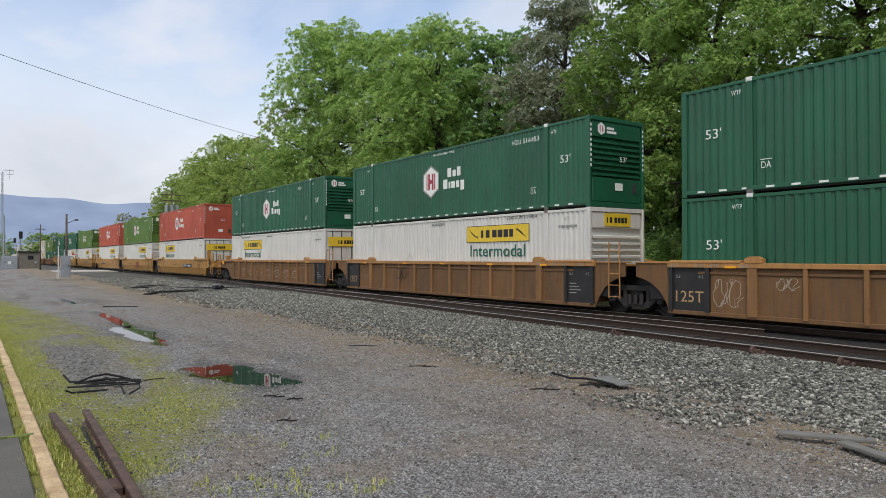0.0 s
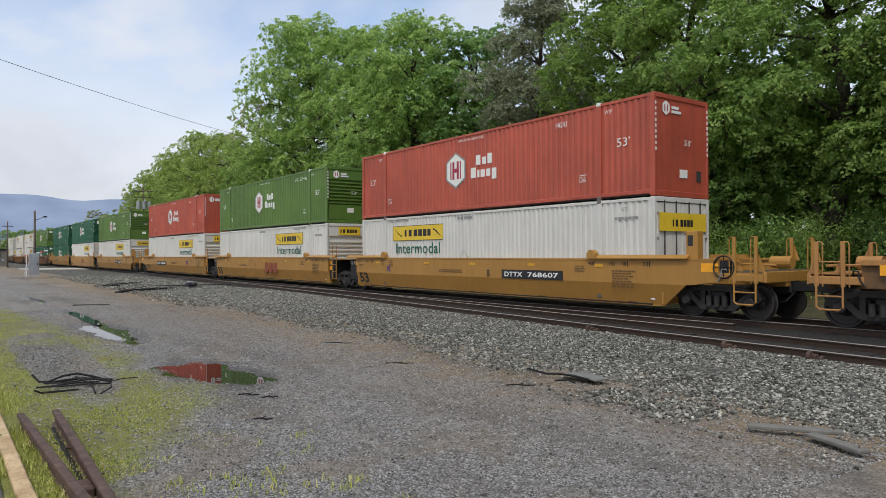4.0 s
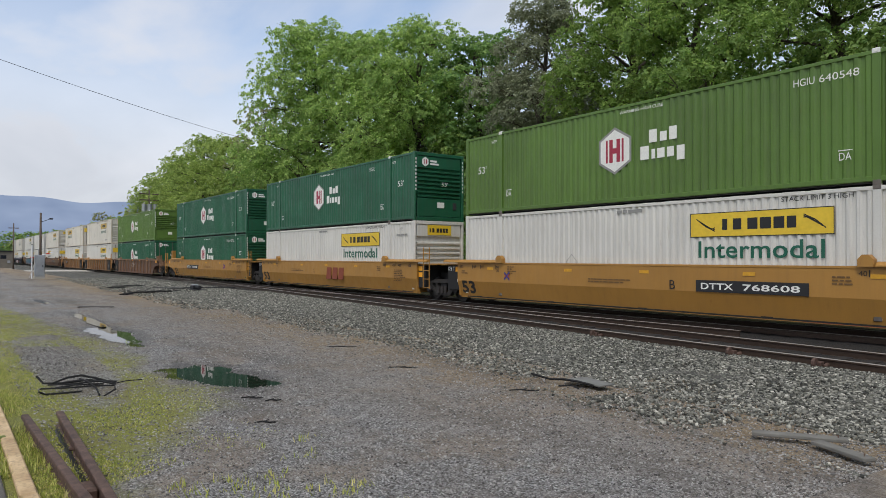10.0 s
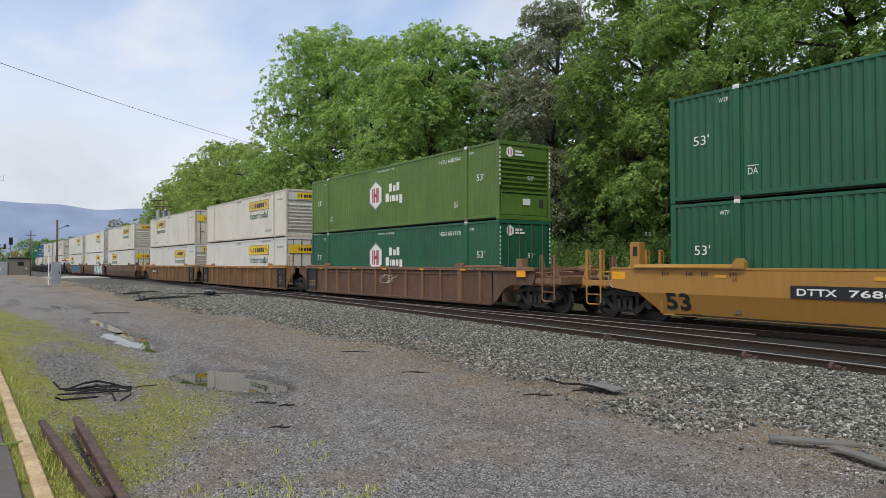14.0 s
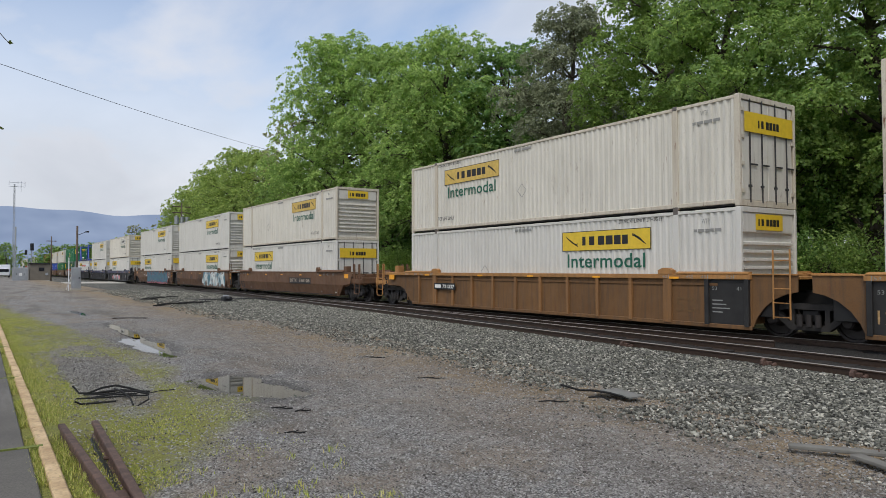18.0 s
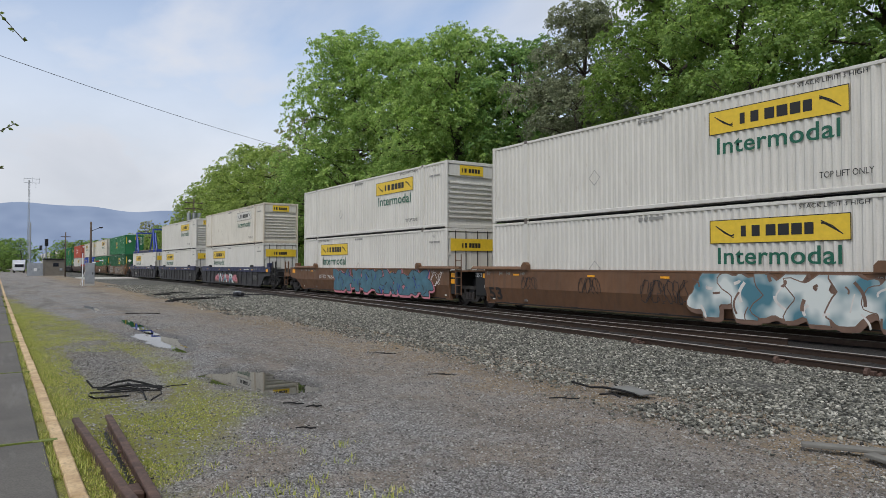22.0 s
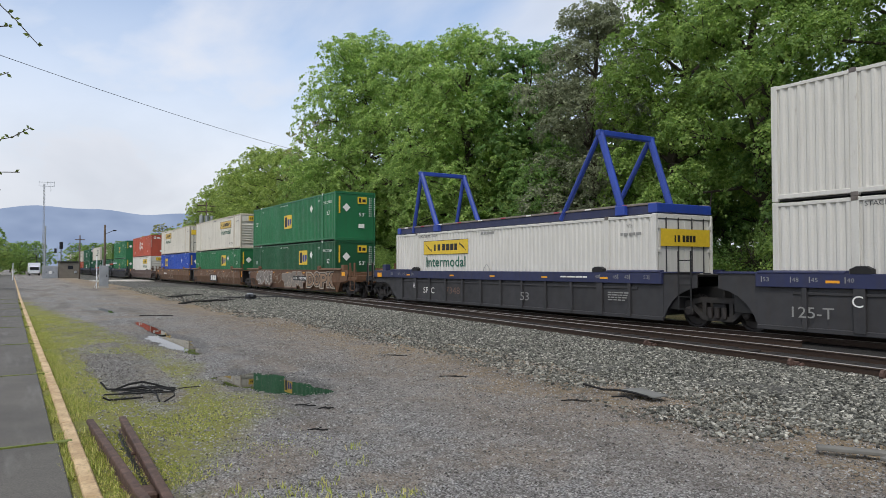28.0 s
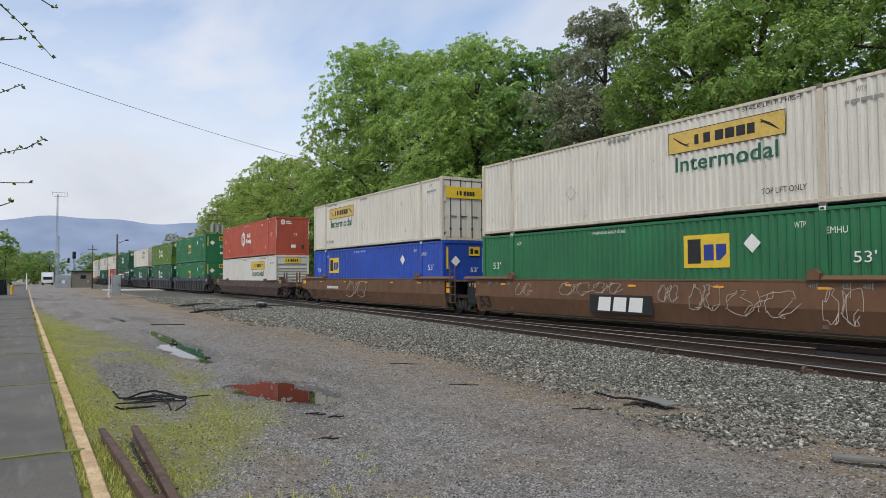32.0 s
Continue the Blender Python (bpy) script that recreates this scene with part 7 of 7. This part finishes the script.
part("cap", MB().box(-67.46, -67.34, 6.29, 6.41, 2.75, 2.8), DARKM, wp)

mast = tagged(new("radio_mast"), "tall slim lattice radio mast with antennas", "mast")
mast.matrix_basis = pose(-140.0, 4.75, -0.12)
for k in range(3):
    a = k * 2.094
    part("leg", MB().tube((0.22 * math.cos(a), 0.22 * math.sin(a), -0.3), (0.12 * math.cos(a), 0.12 * math.sin(a), 16.6), 0.03, 5), GALV, mast)
lat = MB()
for i in range(32):
    z = i * 0.52
    for k in range(3):
        a, b = k * 2.094, (k + 1) * 2.094
        r0, r1 = 0.22 - 0.1 * z / 16.6, 0.22 - 0.1 * (z + 0.52) / 16.6
        lat.tube((r0 * math.cos(a), r0 * math.sin(a), z), (r1 * math.cos(b), r1 * math.sin(b), z + 0.52), 0.014, 4)
part("lattice", lat, GALV, mast)
for z in (16.9, 16.2):
    part("antenna", MB().tube((0, -0.85, z), (0, 1.6, z), 0.035, 6), GALV, mast)
for y, h in ((-0.8, 0.5), (0.5, 0.5), (1.0, 1.6), (1.55, 0.7)):
    part("antenna", MB().tube((0, y, 16.9 - h), (0, y, 17.15), 0.025, 5), GALV, mast)
part("sleeve", MB().tube((0.35, 0.25, 0), (0.35, 0.25, 9.2), 0.12, 8), GALV, mast, "thicker grey pole strapped to the mast foot")

sg = tagged(new("railway_signal"), "railway colour-light signal with service ladder", "signal")
sg.matrix_basis = pose(-150.0, 8.0, -0.12)
part("mast", MB().tube((0, 0, -0.3), (0, 0, 6.6), 0.09, 8), GALV, sg)
lad = MB().tube((0.25, -0.65, 0), (0.25, -0.65, 5.8), 0.03, 5).tube((0.25, -0.15, 0), (0.25, -0.15, 5.8), 0.03, 5)
for i in range(14):
    lad.tube((0.25, -0.65, 0.4 + i * 0.4), (0.25, -0.15, 0.4 + i * 0.4), 0.022, 5)
part("ladder", lad, GALV, sg)
hd = part("signal_head", MB().box(0.1, 0.35, -0.3, 0.3, 5.4, 6.75, 0.04), DARKM, sg, "black signal head with hooded lenses")
for z in (5.65, 6.08, 6.5):
    part("hood", MB().tube((0.3, 0, z), (0.62, 0, z), 0.14, 10), DARKM, hd)
part("signal_head", MB().box(0.1, 0.35, -1.15, -0.75, 4.6, 5.5, 0.04), DARKM, sg)

van = tagged(new("box_truck"), "small white box truck parked beyond the equipment hut", "truck")
van.matrix_basis = pose(-190.0, 4.6, -0.12)
part("cargo_box", MB().box(-2.4, 2.0, -1.3, 1.2, 0.75, 3.0, 0.06), WHITEP, van)
part("cab", MB().box(2.0, 3.6, -1.1, 1.0, 0.5, 2.2, 0.12), WHITEP, van)
part("windscreen", MB().box(3.56, 3.62, -0.95, 0.85, 1.3, 2.0), GLASSD, van)
part("chassis", MB().box(-2.4, 3.5, -0.9, 0.8, 0.45, 0.75), DARKM, van)
for x in (-1.5, 2.7):
    for y in (-1.1, 0.8):
        part("wheel", MB().lathe_y(x, 0.42, [(y, 0.3), (y + 0.04, 0.42), (y + 0.24, 0.42), (y + 0.28, 0.3)], 14), TYRE, van)

mp = tagged(new("marker_post"), "short white marker post at the end of a kerb", "post")
part("post", MB().tube((-118, 0.2, -0.2), (-118, 0.2, 2.4), 0.06, 8), WHITEP, mp)
part("cap", MB().box(-118.07, -117.93, 0.13, 0.27, 2.4, 2.46), DARKM, mp)

xp = tagged(new("crossing_panel"), "pale concrete road crossing panels over the tracks", "crossing", kind="structure")
for i in range(6):
    part("panel", MB().box(-111 + i * 1.9 + 0.02, -111 + (i + 1) * 1.9 - 0.02, 9.5, 16.4, -0.25, -0.045, 0.01), PALE, xp)
cb = tagged(new("crossing_gate"), "red and white level-crossing gate mechanism with short posts", "crossing gate")
cb.matrix_basis = pose(-100.5, 10.2, -0.12)
part("post", MB().tube((0, 0, -0.2), (0, 0, 2.9), 0.07, 8), GALV, cb)
for i in range(6):
    part("arm_panel", MB().box(-0.03, 0.03, -0.9 + i * 0.42, -0.9 + (i + 1) * 0.42, 1.75 + 0.12 * i, 1.9 + 0.12 * i), SIGRED if i % 2 == 0 else WHITEP, cb)
part("machine_case", MB().box(-0.3, 0.3, -0.3, 0.3, 0.1, 1.0, 0.03), GALV, cb)

lamp = tagged(new("street_lamp"), "black cast-iron street lamp at the pavement's edge", "street lamp")
lamp.matrix_basis = pose(-85.0, -1.75, -0.1)
part("base", MB().tube((0, 0, 0), (0, 0, 0.9), 0.22, 12, 0.14), DARKM, lamp)
part("post", MB().tube((0, 0, 0.9), (0, 0, 4.2), 0.08, 10, 0.06), DARKM, lamp)
part("lantern", MB().tube((0, 0, 4.2), (0, 0, 4.9), 0.14, 8, 0.34).tube((0, 0, 4.9), (0, 0, 5.25), 0.36, 8, 0.05), DARKM, lamp)
part("shrub_guard", MB().tube((0.2, -0.5, 0), (0.2, -0.5, 1.6), 0.5, 9, 0.4), DARKM, lamp)
yb = tagged(new("bollard"), "short yellow steel bollard on the pavement", "bollard")
part("post", MB().tube((-84.5, -1.15, -0.1), (-84.5, -1.15, 0.85), 0.14, 10), plain("safety_yellow", lin(226, 178, 40), 0.5), yb)
part("cap", MB().tube((-84.5, -1.15, 0.85), (-84.5, -1.15, 0.93), 0.14, 10, 0.05), plain("safety_yellow_cap", lin(226, 178, 40), 0.5), yb)
tree(-66.0, -3.4, 7.5, 2.9, "bright", 7, 7000, 0.2, low=0.05)
tree(-78.0, -5.6, 7.5, 2.9, "mid", 6)

# overhead wire across the lot
wire = tagged(new("overhead_cable"), "single black overhead cable sagging across the lot", "cable")
A_, B_ = Vector((-21.5, -12.0, 10.6)), Vector((-55.0, 26.0, 10.6))
pts = [A_.lerp(B_, i / 24) - Vector((0, 0, 0.75 * 4 * (i / 24) * (1 - i / 24))) for i in range(25)]
part("cable", MB().path([tuple(p) for p in pts], 0.011, 5), DARKM, wire)

# ---- clutter near the camera ----
RUST_N = Nodes("rusty_rail", 0.75, 0.2)
RUST_N.bump(RUST_N.noise(40, 4), 0.3, 0.006)
RUST = RUST_N.done(RUST_N.mix(RUST_N.ramp(RUST_N.noise(9, 5, 0.65), (0.3, 0.0), (0.7, 1.0)), lin(58, 44, 38), lin(108, 84, 73)))
RP = [(-0.07, 0.0), (0.07, 0.0), (0.07, 0.014), (0.011, 0.032), (0.011, 0.115), (0.036, 0.13), (0.036, 0.16), (0.028, 0.168),
      (-0.028, 0.168), (-0.036, 0.16), (-0.036, 0.13), (-0.011, 0.115), (-0.011, 0.032), (-0.07, 0.014)]


def loose_rail(parent, pts, z):
    k = len(RP)
    vs = []
    for i, (x, y) in enumerate(pts):
        a, b = Vector(pts[max(0, i - 1)]), Vector(pts[min(len(pts) - 1, i + 1)])
        d = (b - a).normalized()
        vs += [(x - d.y * py, y + d.x * py, z + pz) for py, pz in RP]
    fs = [(j * k + i, (j + 1) * k + i, (j + 1) * k + (i + 1) % k, j * k + (i + 1) % k) for j in range(len(pts) - 1) for i in range(k)]
    mb = MB().add(vs, fs + [tuple(range(k)), tuple(range(len(vs) - 1, len(vs) - k - 1, -1))])
    return part("rail_piece", mb, RUST, parent)


frog = tagged(new("rail_frog"), "rusty cut-off rail frog lying in weeds beside the kerb", "rail frog")
loose_rail(frog, [(-8.57, 0.757), (-7.2, 0.795), (-5.66, 0.838), (-5.2, 0.86), (-4.8, 0.84), (-4.0, 0.78)], -0.125)
loose_rail(frog, [(-8.54, 1.08), (-7.2, 1.045), (-5.56, 1.0), (-5.15, 0.99), (-4.8, 1.02), (-4.0, 1.1)], -0.125)
part("filler_block", MB().box(-5.98, -5.72, 0.86, 0.99, -0.14, -0.02, 0.015), RUST, frog)
part("guard_bar", MB().path([(-8.3, 1.02, -0.125), (-7.2, 0.99, -0.12), (-6.3, 0.965, -0.12), (-5.9, 0.955, -0.12)], 0.034, 6), DARKM, frog)
part("bolt", MB().tube((-5.85, 0.82, -0.05), (-5.85, 1.06, -0.05), 0.016, 6), RUST, frog)
part("bolt", MB().tube((-7.2, 0.99, -0.06), (-7.2, 1.08, -0.06), 0.016, 6), RUST, frog)

scrap = tagged(new("scrap_bundle"), "tangle of bent black steel straps lying on gravel", "scrap")
SB = plain("black_scrap", lin(11, 11, 12), 0.8, 0.0, 0.2, 10.0)
zs = LOT + 0.03
for pts in ([(-11.25, 1.13, 0.12), (-11.12, 1.2, 0.03), (-10.92, 1.45, 0.04), (-10.76, 1.7, 0.08), (-10.58, 2.04, 0.05)],
            [(-11.02, 1.28, 0.03), (-10.86, 1.46, 0.12), (-10.78, 1.62, 0.15), (-10.7, 1.78, 0.11), (-10.55, 2.02, 0.03)],
            [(-10.88, 1.33, 0.05), (-10.66, 1.58, 0.10), (-10.48, 1.96, 0.07)],
            [(-10.25, 1.06, 0.06), (-10.32, 1.14, 0.01), (-10.3, 1.32, 0.01), (-10.24, 1.55, 0.02)],
            [(-10.68, 1.12, 0.03), (-10.46, 1.36, 0.05), (-10.34, 1.7, 0.06), (-10.28, 1.96, 0.05), (-10.08, 1.93, 0.03), (-9.86, 1.76, 0.0)],
            [(-10.74, 1.6, 0.11), (-10.5, 1.66, 0.10), (-10.2, 1.72, 0.05), (-9.88, 1.7, 0.01)],
            [(-10.95, 1.24, 0.03), (-10.66, 1.44, 0.06), (-10.52, 1.8, 0.09), (-10.42, 2.0, 0.04)],
            [(-10.7, 1.3, 0.02), (-10.56, 1.52, 0.06), (-10.5, 1.86, 0.05)]):
    part("strap", MB().path([(x, y, z + zs - 0.012) for x, y, z in pts], rng.uniform(0.011, 0.016), 6), SB, scrap)
part("wire", MB().path([(-10.66, 2.02, zs), (-10.72, 2.2, zs + 0.012), (-10.78, 2.42, zs)], 0.007, 5), SB, scrap, "thin trailing wire")

# long dark timber sunk in the drive
tb = tagged(new("sunken_timber"), "dark old timber half sunk in the gravel drive", "timber")
part("timber", MB().box(-0.62, 0.62, -0.09, 0.09, -0.10, 0.035, 0.012), WOOD_MAT, tb)
tb.matrix_basis = pose(-27.65, 4.62, LOT, 0, 0, 56)
for x, y, ln, turn in ((-8.5, 3.22, 0.14, 50), (-8.3, 3.42, 0.1, 75), (-7.3, 2.92, 0.12, 60), (-6.9, 6.4, 0.2, 50), (-9.6, 6.2, 0.24, 55), (-12.5, 6.6, 0.3, 50)):
    tw = tagged(new("twig"), "short dark twig lying on the gravel lot", "twig", "twigs on the lot")
    part("stem", MB().path([(-ln, 0, 0.012), (-ln * 0.3, 0.02, 0.02), (ln * 0.4, -0.015, 0.014), (ln, 0.02, 0.012)], 0.009, 5), SB, tw)
    part("side_shoot", MB().path([(-ln * 0.2, 0.02, 0.018), (ln * 0.2, 0.09, 0.02)], 0.006, 5), SB, tw)
    tw.matrix_basis = pose(x, y, float(ground_z(x, y)), 0, 0, turn)

MATG = plain("grey_rubber", lin(112, 112, 108), 0.7, 0, 0.15, 6.0)
mat_ = tagged(new("rubber_strip"), "torn grey rubber strip with black wires on the ballast's edge", "debris")
zz = LOT + 0.03
part("strip", MB().prism([(-7.05, zz + 0.02), (-6.85, zz + 0.05), (-6.55, zz + 0.035), (-6.35, zz + 0.03), (-6.35, zz + 0.045), (-6.6, zz + 0.055), (-6.85, zz + 0.07), (-7.05, zz + 0.035)], 7.28, 7.58), MATG, mat_)
part("wire", MB().path([(-7.45, 7.05, zz + 0.09), (-7.2, 7.2, zz + 0.03), (-7.0, 7.26, zz + 0.05), (-6.7, 7.25, zz + 0.06), (-6.4, 7.3, zz + 0.03)], 0.016, 5), SB, mat_)
part("wire", MB().path([(-6.75, 6.9, zz + 0.03), (-6.6, 7.0, zz + 0.05), (-6.45, 6.98, zz + 0.03)], 0.012, 5), SB, mat_)
for (x, y, ln, wd, tz) in ((-3.45, 6.88, 0.85, 0.13, 33), (-2.98, 6.72, 0.62, 0.13, -22)):
    pk = tagged(new("weathered_board"), "weathered grey board lying at the ballast's foot", "board", "loose boards")
    pk.matrix_basis = pose(x, y, float(ground_z(x, y)) + 0.05, 0, 0, tz)
    part("board", MB().box(-ln / 2, ln / 2, -wd / 2, wd / 2, 0.0, 0.035, 0.006), plain("board_grey", lin(110, 108, 102), 0.85, 0, 0.2, 5.0), pk)
    part("nail", MB().tube((ln * 0.4, 0, 0.03), (ln * 0.4, 0, 0.06), 0.006, 5), RUST, pk)

for x in (-7.5, -5.82, -11.2):
    y = siding(x) - 0.7535
    cl = tagged(new("rail_anchor"), "rusty steel clamp bolted to the foot of a rail", "rail clamp", "rail clamps")
    part("clamp", MB().tube((x - 0.08, y - 0.16, -0.09), (x - 0.02, y - 0.16, -0.09), 0.085, 10).box(x - 0.08, x + 0.05, y - 0.16, y - 0.03, -0.14, -0.06, 0.01), RUST, cl)
    part("bolt", MB().tube((x + 0.1, y - 0.15, -0.14), (x + 0.1, y - 0.02, -0.11), 0.04, 8), RUST, cl)

sw = tagged(new("switch_machine"), "low black switch machine with cables beside the turnout", "switch machine")
sw.matrix_basis = pose(-40.2, 11.85, -0.12)
part("case", MB().box(-0.34, 0.3, -0.22, 0.2, 0.03, 0.26, 0.04), DARKM, sw)
part("cover", MB().box(-0.2, 0.16, -0.16, 0.14, 0.26, 0.32, 0.03), GALV, sw, "pale worn cover plate")
part("motor", MB().tube((0.3, 0.0, 0.16), (0.72, 0.05, 0.16), 0.11, 10), DARKM, sw)
part("footplate", MB().box(-0.7, 0.9, -0.32, 0.3, 0.0, 0.035), DARKM, sw)
for k, y in enumerate((0.05, 0.18)):
    part("rod", MB().tube((-0.1 + 0.3 * k, y, 0.12), (0.1 + 0.3 * k, 2.2, 0.1), 0.022, 6), DARKM, sw)
for k in range(4):
    part("cable", MB().path([(-0.3, -0.2 + 0.1 * k, 0.12), (-0.7, -0.3 - 0.1 * k, 0.10), (-1.3 - 0.2 * k, -0.2 - 0.25 * k, 0.05), (-2.2 - 0.4 * k, -0.9 - 0.2 * k, 0.04)], 0.03, 5), DARKM, sw)
for x, y, ln, ang in ((-37.2, 8.3, 3.4, 134), (-37.9, 9.1, 2.4, 122), (-36.2, 7.5, 1.7, 146), (-38.6, 9.9, 1.6, 112), (-47.0, 9.8, 1.6, 100), (-44.0, 8.4, 1.0, 60)):
    br = tagged(new("dead_branch"), "dark dead branch lying at the ballast's edge", "branch", "dead branches")
    br.matrix_basis = pose(x, y, float(ground_z(x, y)) + 0.03, 0, 0, ang)
    part("stem", MB().path([(ln * (k / 6 - 0.5), rng.uniform(-0.09, 0.09), rng.uniform(0.0, 0.07)) for k in range(7)], 0.034, 6), SB, br)
    for k in range(5):
        q = ln * rng.uniform(-0.45, 0.35)
        part("side_twig", MB().path([(q, 0, 0.03), (q + rng.uniform(0.1, 0.3), rng.uniform(-0.25, 0.25), rng.uniform(0.02, 0.12)), (q + rng.uniform(0.35, 0.6), rng.uniform(-0.45, 0.45), rng.uniform(0.0, 0.2))], 0.014, 5), SB, br)

# ---- grass and weeds ----
GM = Nodes("grass_blade", 0.6)
gg = GM.n.new("ShaderNodeNewGeometry")
GRASS = GM.done(GM.ramp(gg.outputs["Random Per Island"], (0.0, lin(118, 132, 52)), (0.5, lin(160, 168, 74)), (0.8, lin(190, 186, 106)), (1.0, lin(200, 186, 130))))


def blades(name, pts, h_lo, h_hi, label, seed, width=0.006):
    r = np.random.RandomState(seed)
    n = len(pts)
    a = r.uniform(0, 2 * np.pi, n)
    h = r.uniform(h_lo, h_hi, n)
    u = np.stack([np.cos(a), np.sin(a), 0 * a], -1) * width
    tip = np.stack([r.normal(0, 0.35, n) * h, r.normal(0, 0.35, n) * h, h], -1)
    v = np.stack([pts - u, pts + u, pts + tip * 0.6 + u * 0.7, pts + tip], 1)
    f = np.arange(n * 4).reshape(-1, 4)
    return tagged(new(name, raw_mesh(name, v.reshape(-1, 3), f, GRASS)), label, "grass", kind="stuff")


def patchy(x, y):
    return np.sin(x * 1.3 + 0.7) * np.sin(y * 2.1 + x * 0.4) + 0.6 * np.sin(x * 3.1 + y * 1.7) + 0.4 * np.sin(y * 5.3 - x * 2.2)


n = 90000
qx = -4.2 - 26 * nrg.uniform(0, 1, n) ** 1.4
qy = 0.62 + np.abs(nrg.normal(0, 1.0, n))
keep = (patchy(qx, qy) + nrg.normal(0, 0.45, n) > 0.1) & (qy < 3.2 + 0.5 * np.sin(qx)) & ~((qx < -10) & (qx > -16) & (qy > 1.2) & (qy < 2.3)) & ((qx < -5.9 - 0.5 * (qy - 1)) | (qy < 1.1)) & (qy < np.maximum(1.3, 3.1 - 0.08 * np.maximum(0, -15 - qx)))
qx, qy = qx[keep], qy[keep]
blades("grass", np.stack([qx, qy, ground_z(qx, qy)], -1), 0.006, 0.024, "thin short grass growing through gravel", 21, 0.006)
n = 16000
qx = -3.6 - 26 * nrg.uniform(0, 1, n) ** 1.3
qy = np.where(nrg.uniform(0, 1, n) < 0.5, nrg.uniform(0.62, 0.80, n), nrg.uniform(0.41, 0.50, n)) + 0.0025 * np.maximum(-40, qx + 6.4)
qy = qy + np.where(nrg.uniform(0, 1, n) < 0.12, nrg.uniform(0.1, 0.5, n) * (qy > 0.55), 0)
keep = np.sin(qx * 2.3) + 0.6 * np.sin(qx * 5.1) > -0.7
blades("verge_grass", np.stack([qx, qy, ground_z(qx, qy)], -1)[keep], 0.02, 0.08, "taller grass along the kerb", 22, 0.0038)
n = 420
cl = nrg.randint(0, 40, n)
cxs, cys = nrg.uniform(-6.5, -4.2, 40), nrg.uniform(1.2, 3.0, 40)
qx, qy = cxs[cl] + nrg.normal(0, 0.05, n), cys[cl] + nrg.normal(0, 0.05, n)
blades("weeds", np.stack([qx, qy, ground_z(qx, qy)], -1), 0.02, 0.075, "small weeds sprouting from gravel", 23, 0.006)

# ---- overhanging tree at the pavement ----
ot = tagged(new("overhanging_tree"), "young tree over the pavement, thin twigs just coming into leaf", "tree")
part("trunk", MB().tube((-8.6, -3.4, -0.2), (-8.3, -3.1, 2.6), 0.13, 10, 0.10).tube((-8.3, -3.1, 2.6), (-8.0, -2.6, 5.2), 0.10, 8, 0.05), BARK, ot, smooth=True)
TWIGS = [[(-8.0, -2.6, 5.2), (-7.4, -1.2, 4.9), (-7.0, -0.34, 4.18), (-7.0, -0.14, 4.0), (-7.0, 0.01, 3.86), (-7.0, 0.19, 3.66)],
         [(-7.4, -1.2, 4.5), (-7.0, -0.22, 3.76), (-7.0, -0.05, 3.8)],
         [(-7.4, -1.2, 4.9), (-7.0, 0.0, 4.22), (-7.0, 0.19, 4.12)],
         [(-8.2, -2.9, 3.6), (-7.4, -1.2, 3.0), (-7.0, -0.33, 3.21), (-7.0, -0.21, 3.3), (-7.0, -0.04, 3.4)],
         [(-8.25, -3.0, 3.0), (-7.4, -1.2, 2.6), (-7.0, -0.32, 2.76), (-7.0, -0.2, 2.78), (-7.0, -0.01, 2.84), (-7.0, 0.13, 2.94)],
         [(-8.3, -3.1, 2.6), (-7.4, -1.2, 2.35), (-7.0, -0.32, 2.52), (-7.0, 0.05, 2.54)],
         [(-7.4, -1.2, 2.35), (-7.0, -0.3, 2.28), (-7.0, -0.12, 2.36)]]
LEAFG = leaf_material("leaf_young", lin(96, 112, 50), lin(150, 166, 84), 0.4)
lf = MB()
for pts in TWIGS:
    tw = MB()
    for i, (a, b) in enumerate(zip(pts, pts[1:])):
        r0 = 0.03 * 0.55 ** i if len(pts) > 4 else 0.012 * 0.6 ** i
        tw.tube(a, b, max(0.0045, r0), 6, max(0.0035, r0 * 0.6))
    part("twig", tw, BARK, ot)
    for a, b in zip(pts[-4:], pts[-3:]):
        for k in range(3):
            q = Vector(a).lerp(Vector(b), (k + 0.7) / 3)
            if q.y < -0.6:
                continue
            for _ in range(2):
                e = Vector((rng.uniform(-0.4, 0.4), rng.uniform(-1, 1), rng.uniform(-0.4, 0.9))).normalized() * rng.uniform(0.03, 0.055)
                sdir = e.orthogonal().normalized() * e.length * 0.3
                lf.add([tuple(q), tuple(q + e * 0.5 + sdir), tuple(q + e), tuple(q + e * 0.5 - sdir)], [(0, 1, 2, 3)])
part("leaves", lf, LEAFG, ot, "small unfolding green leaves")


# ---- movement ----
def run(t):
    """Metres that the train has rolled after t seconds."""
    return 11.5368 * t + 0.017565 * t * t - 0.0000196 * t ** 3


def motions():
    for ob, x, z in TRAIN:
        walk(ob, [(t, pose(x + run(t), TRACK_Y, z)) for t in range(0, 33, 2)])


motions()
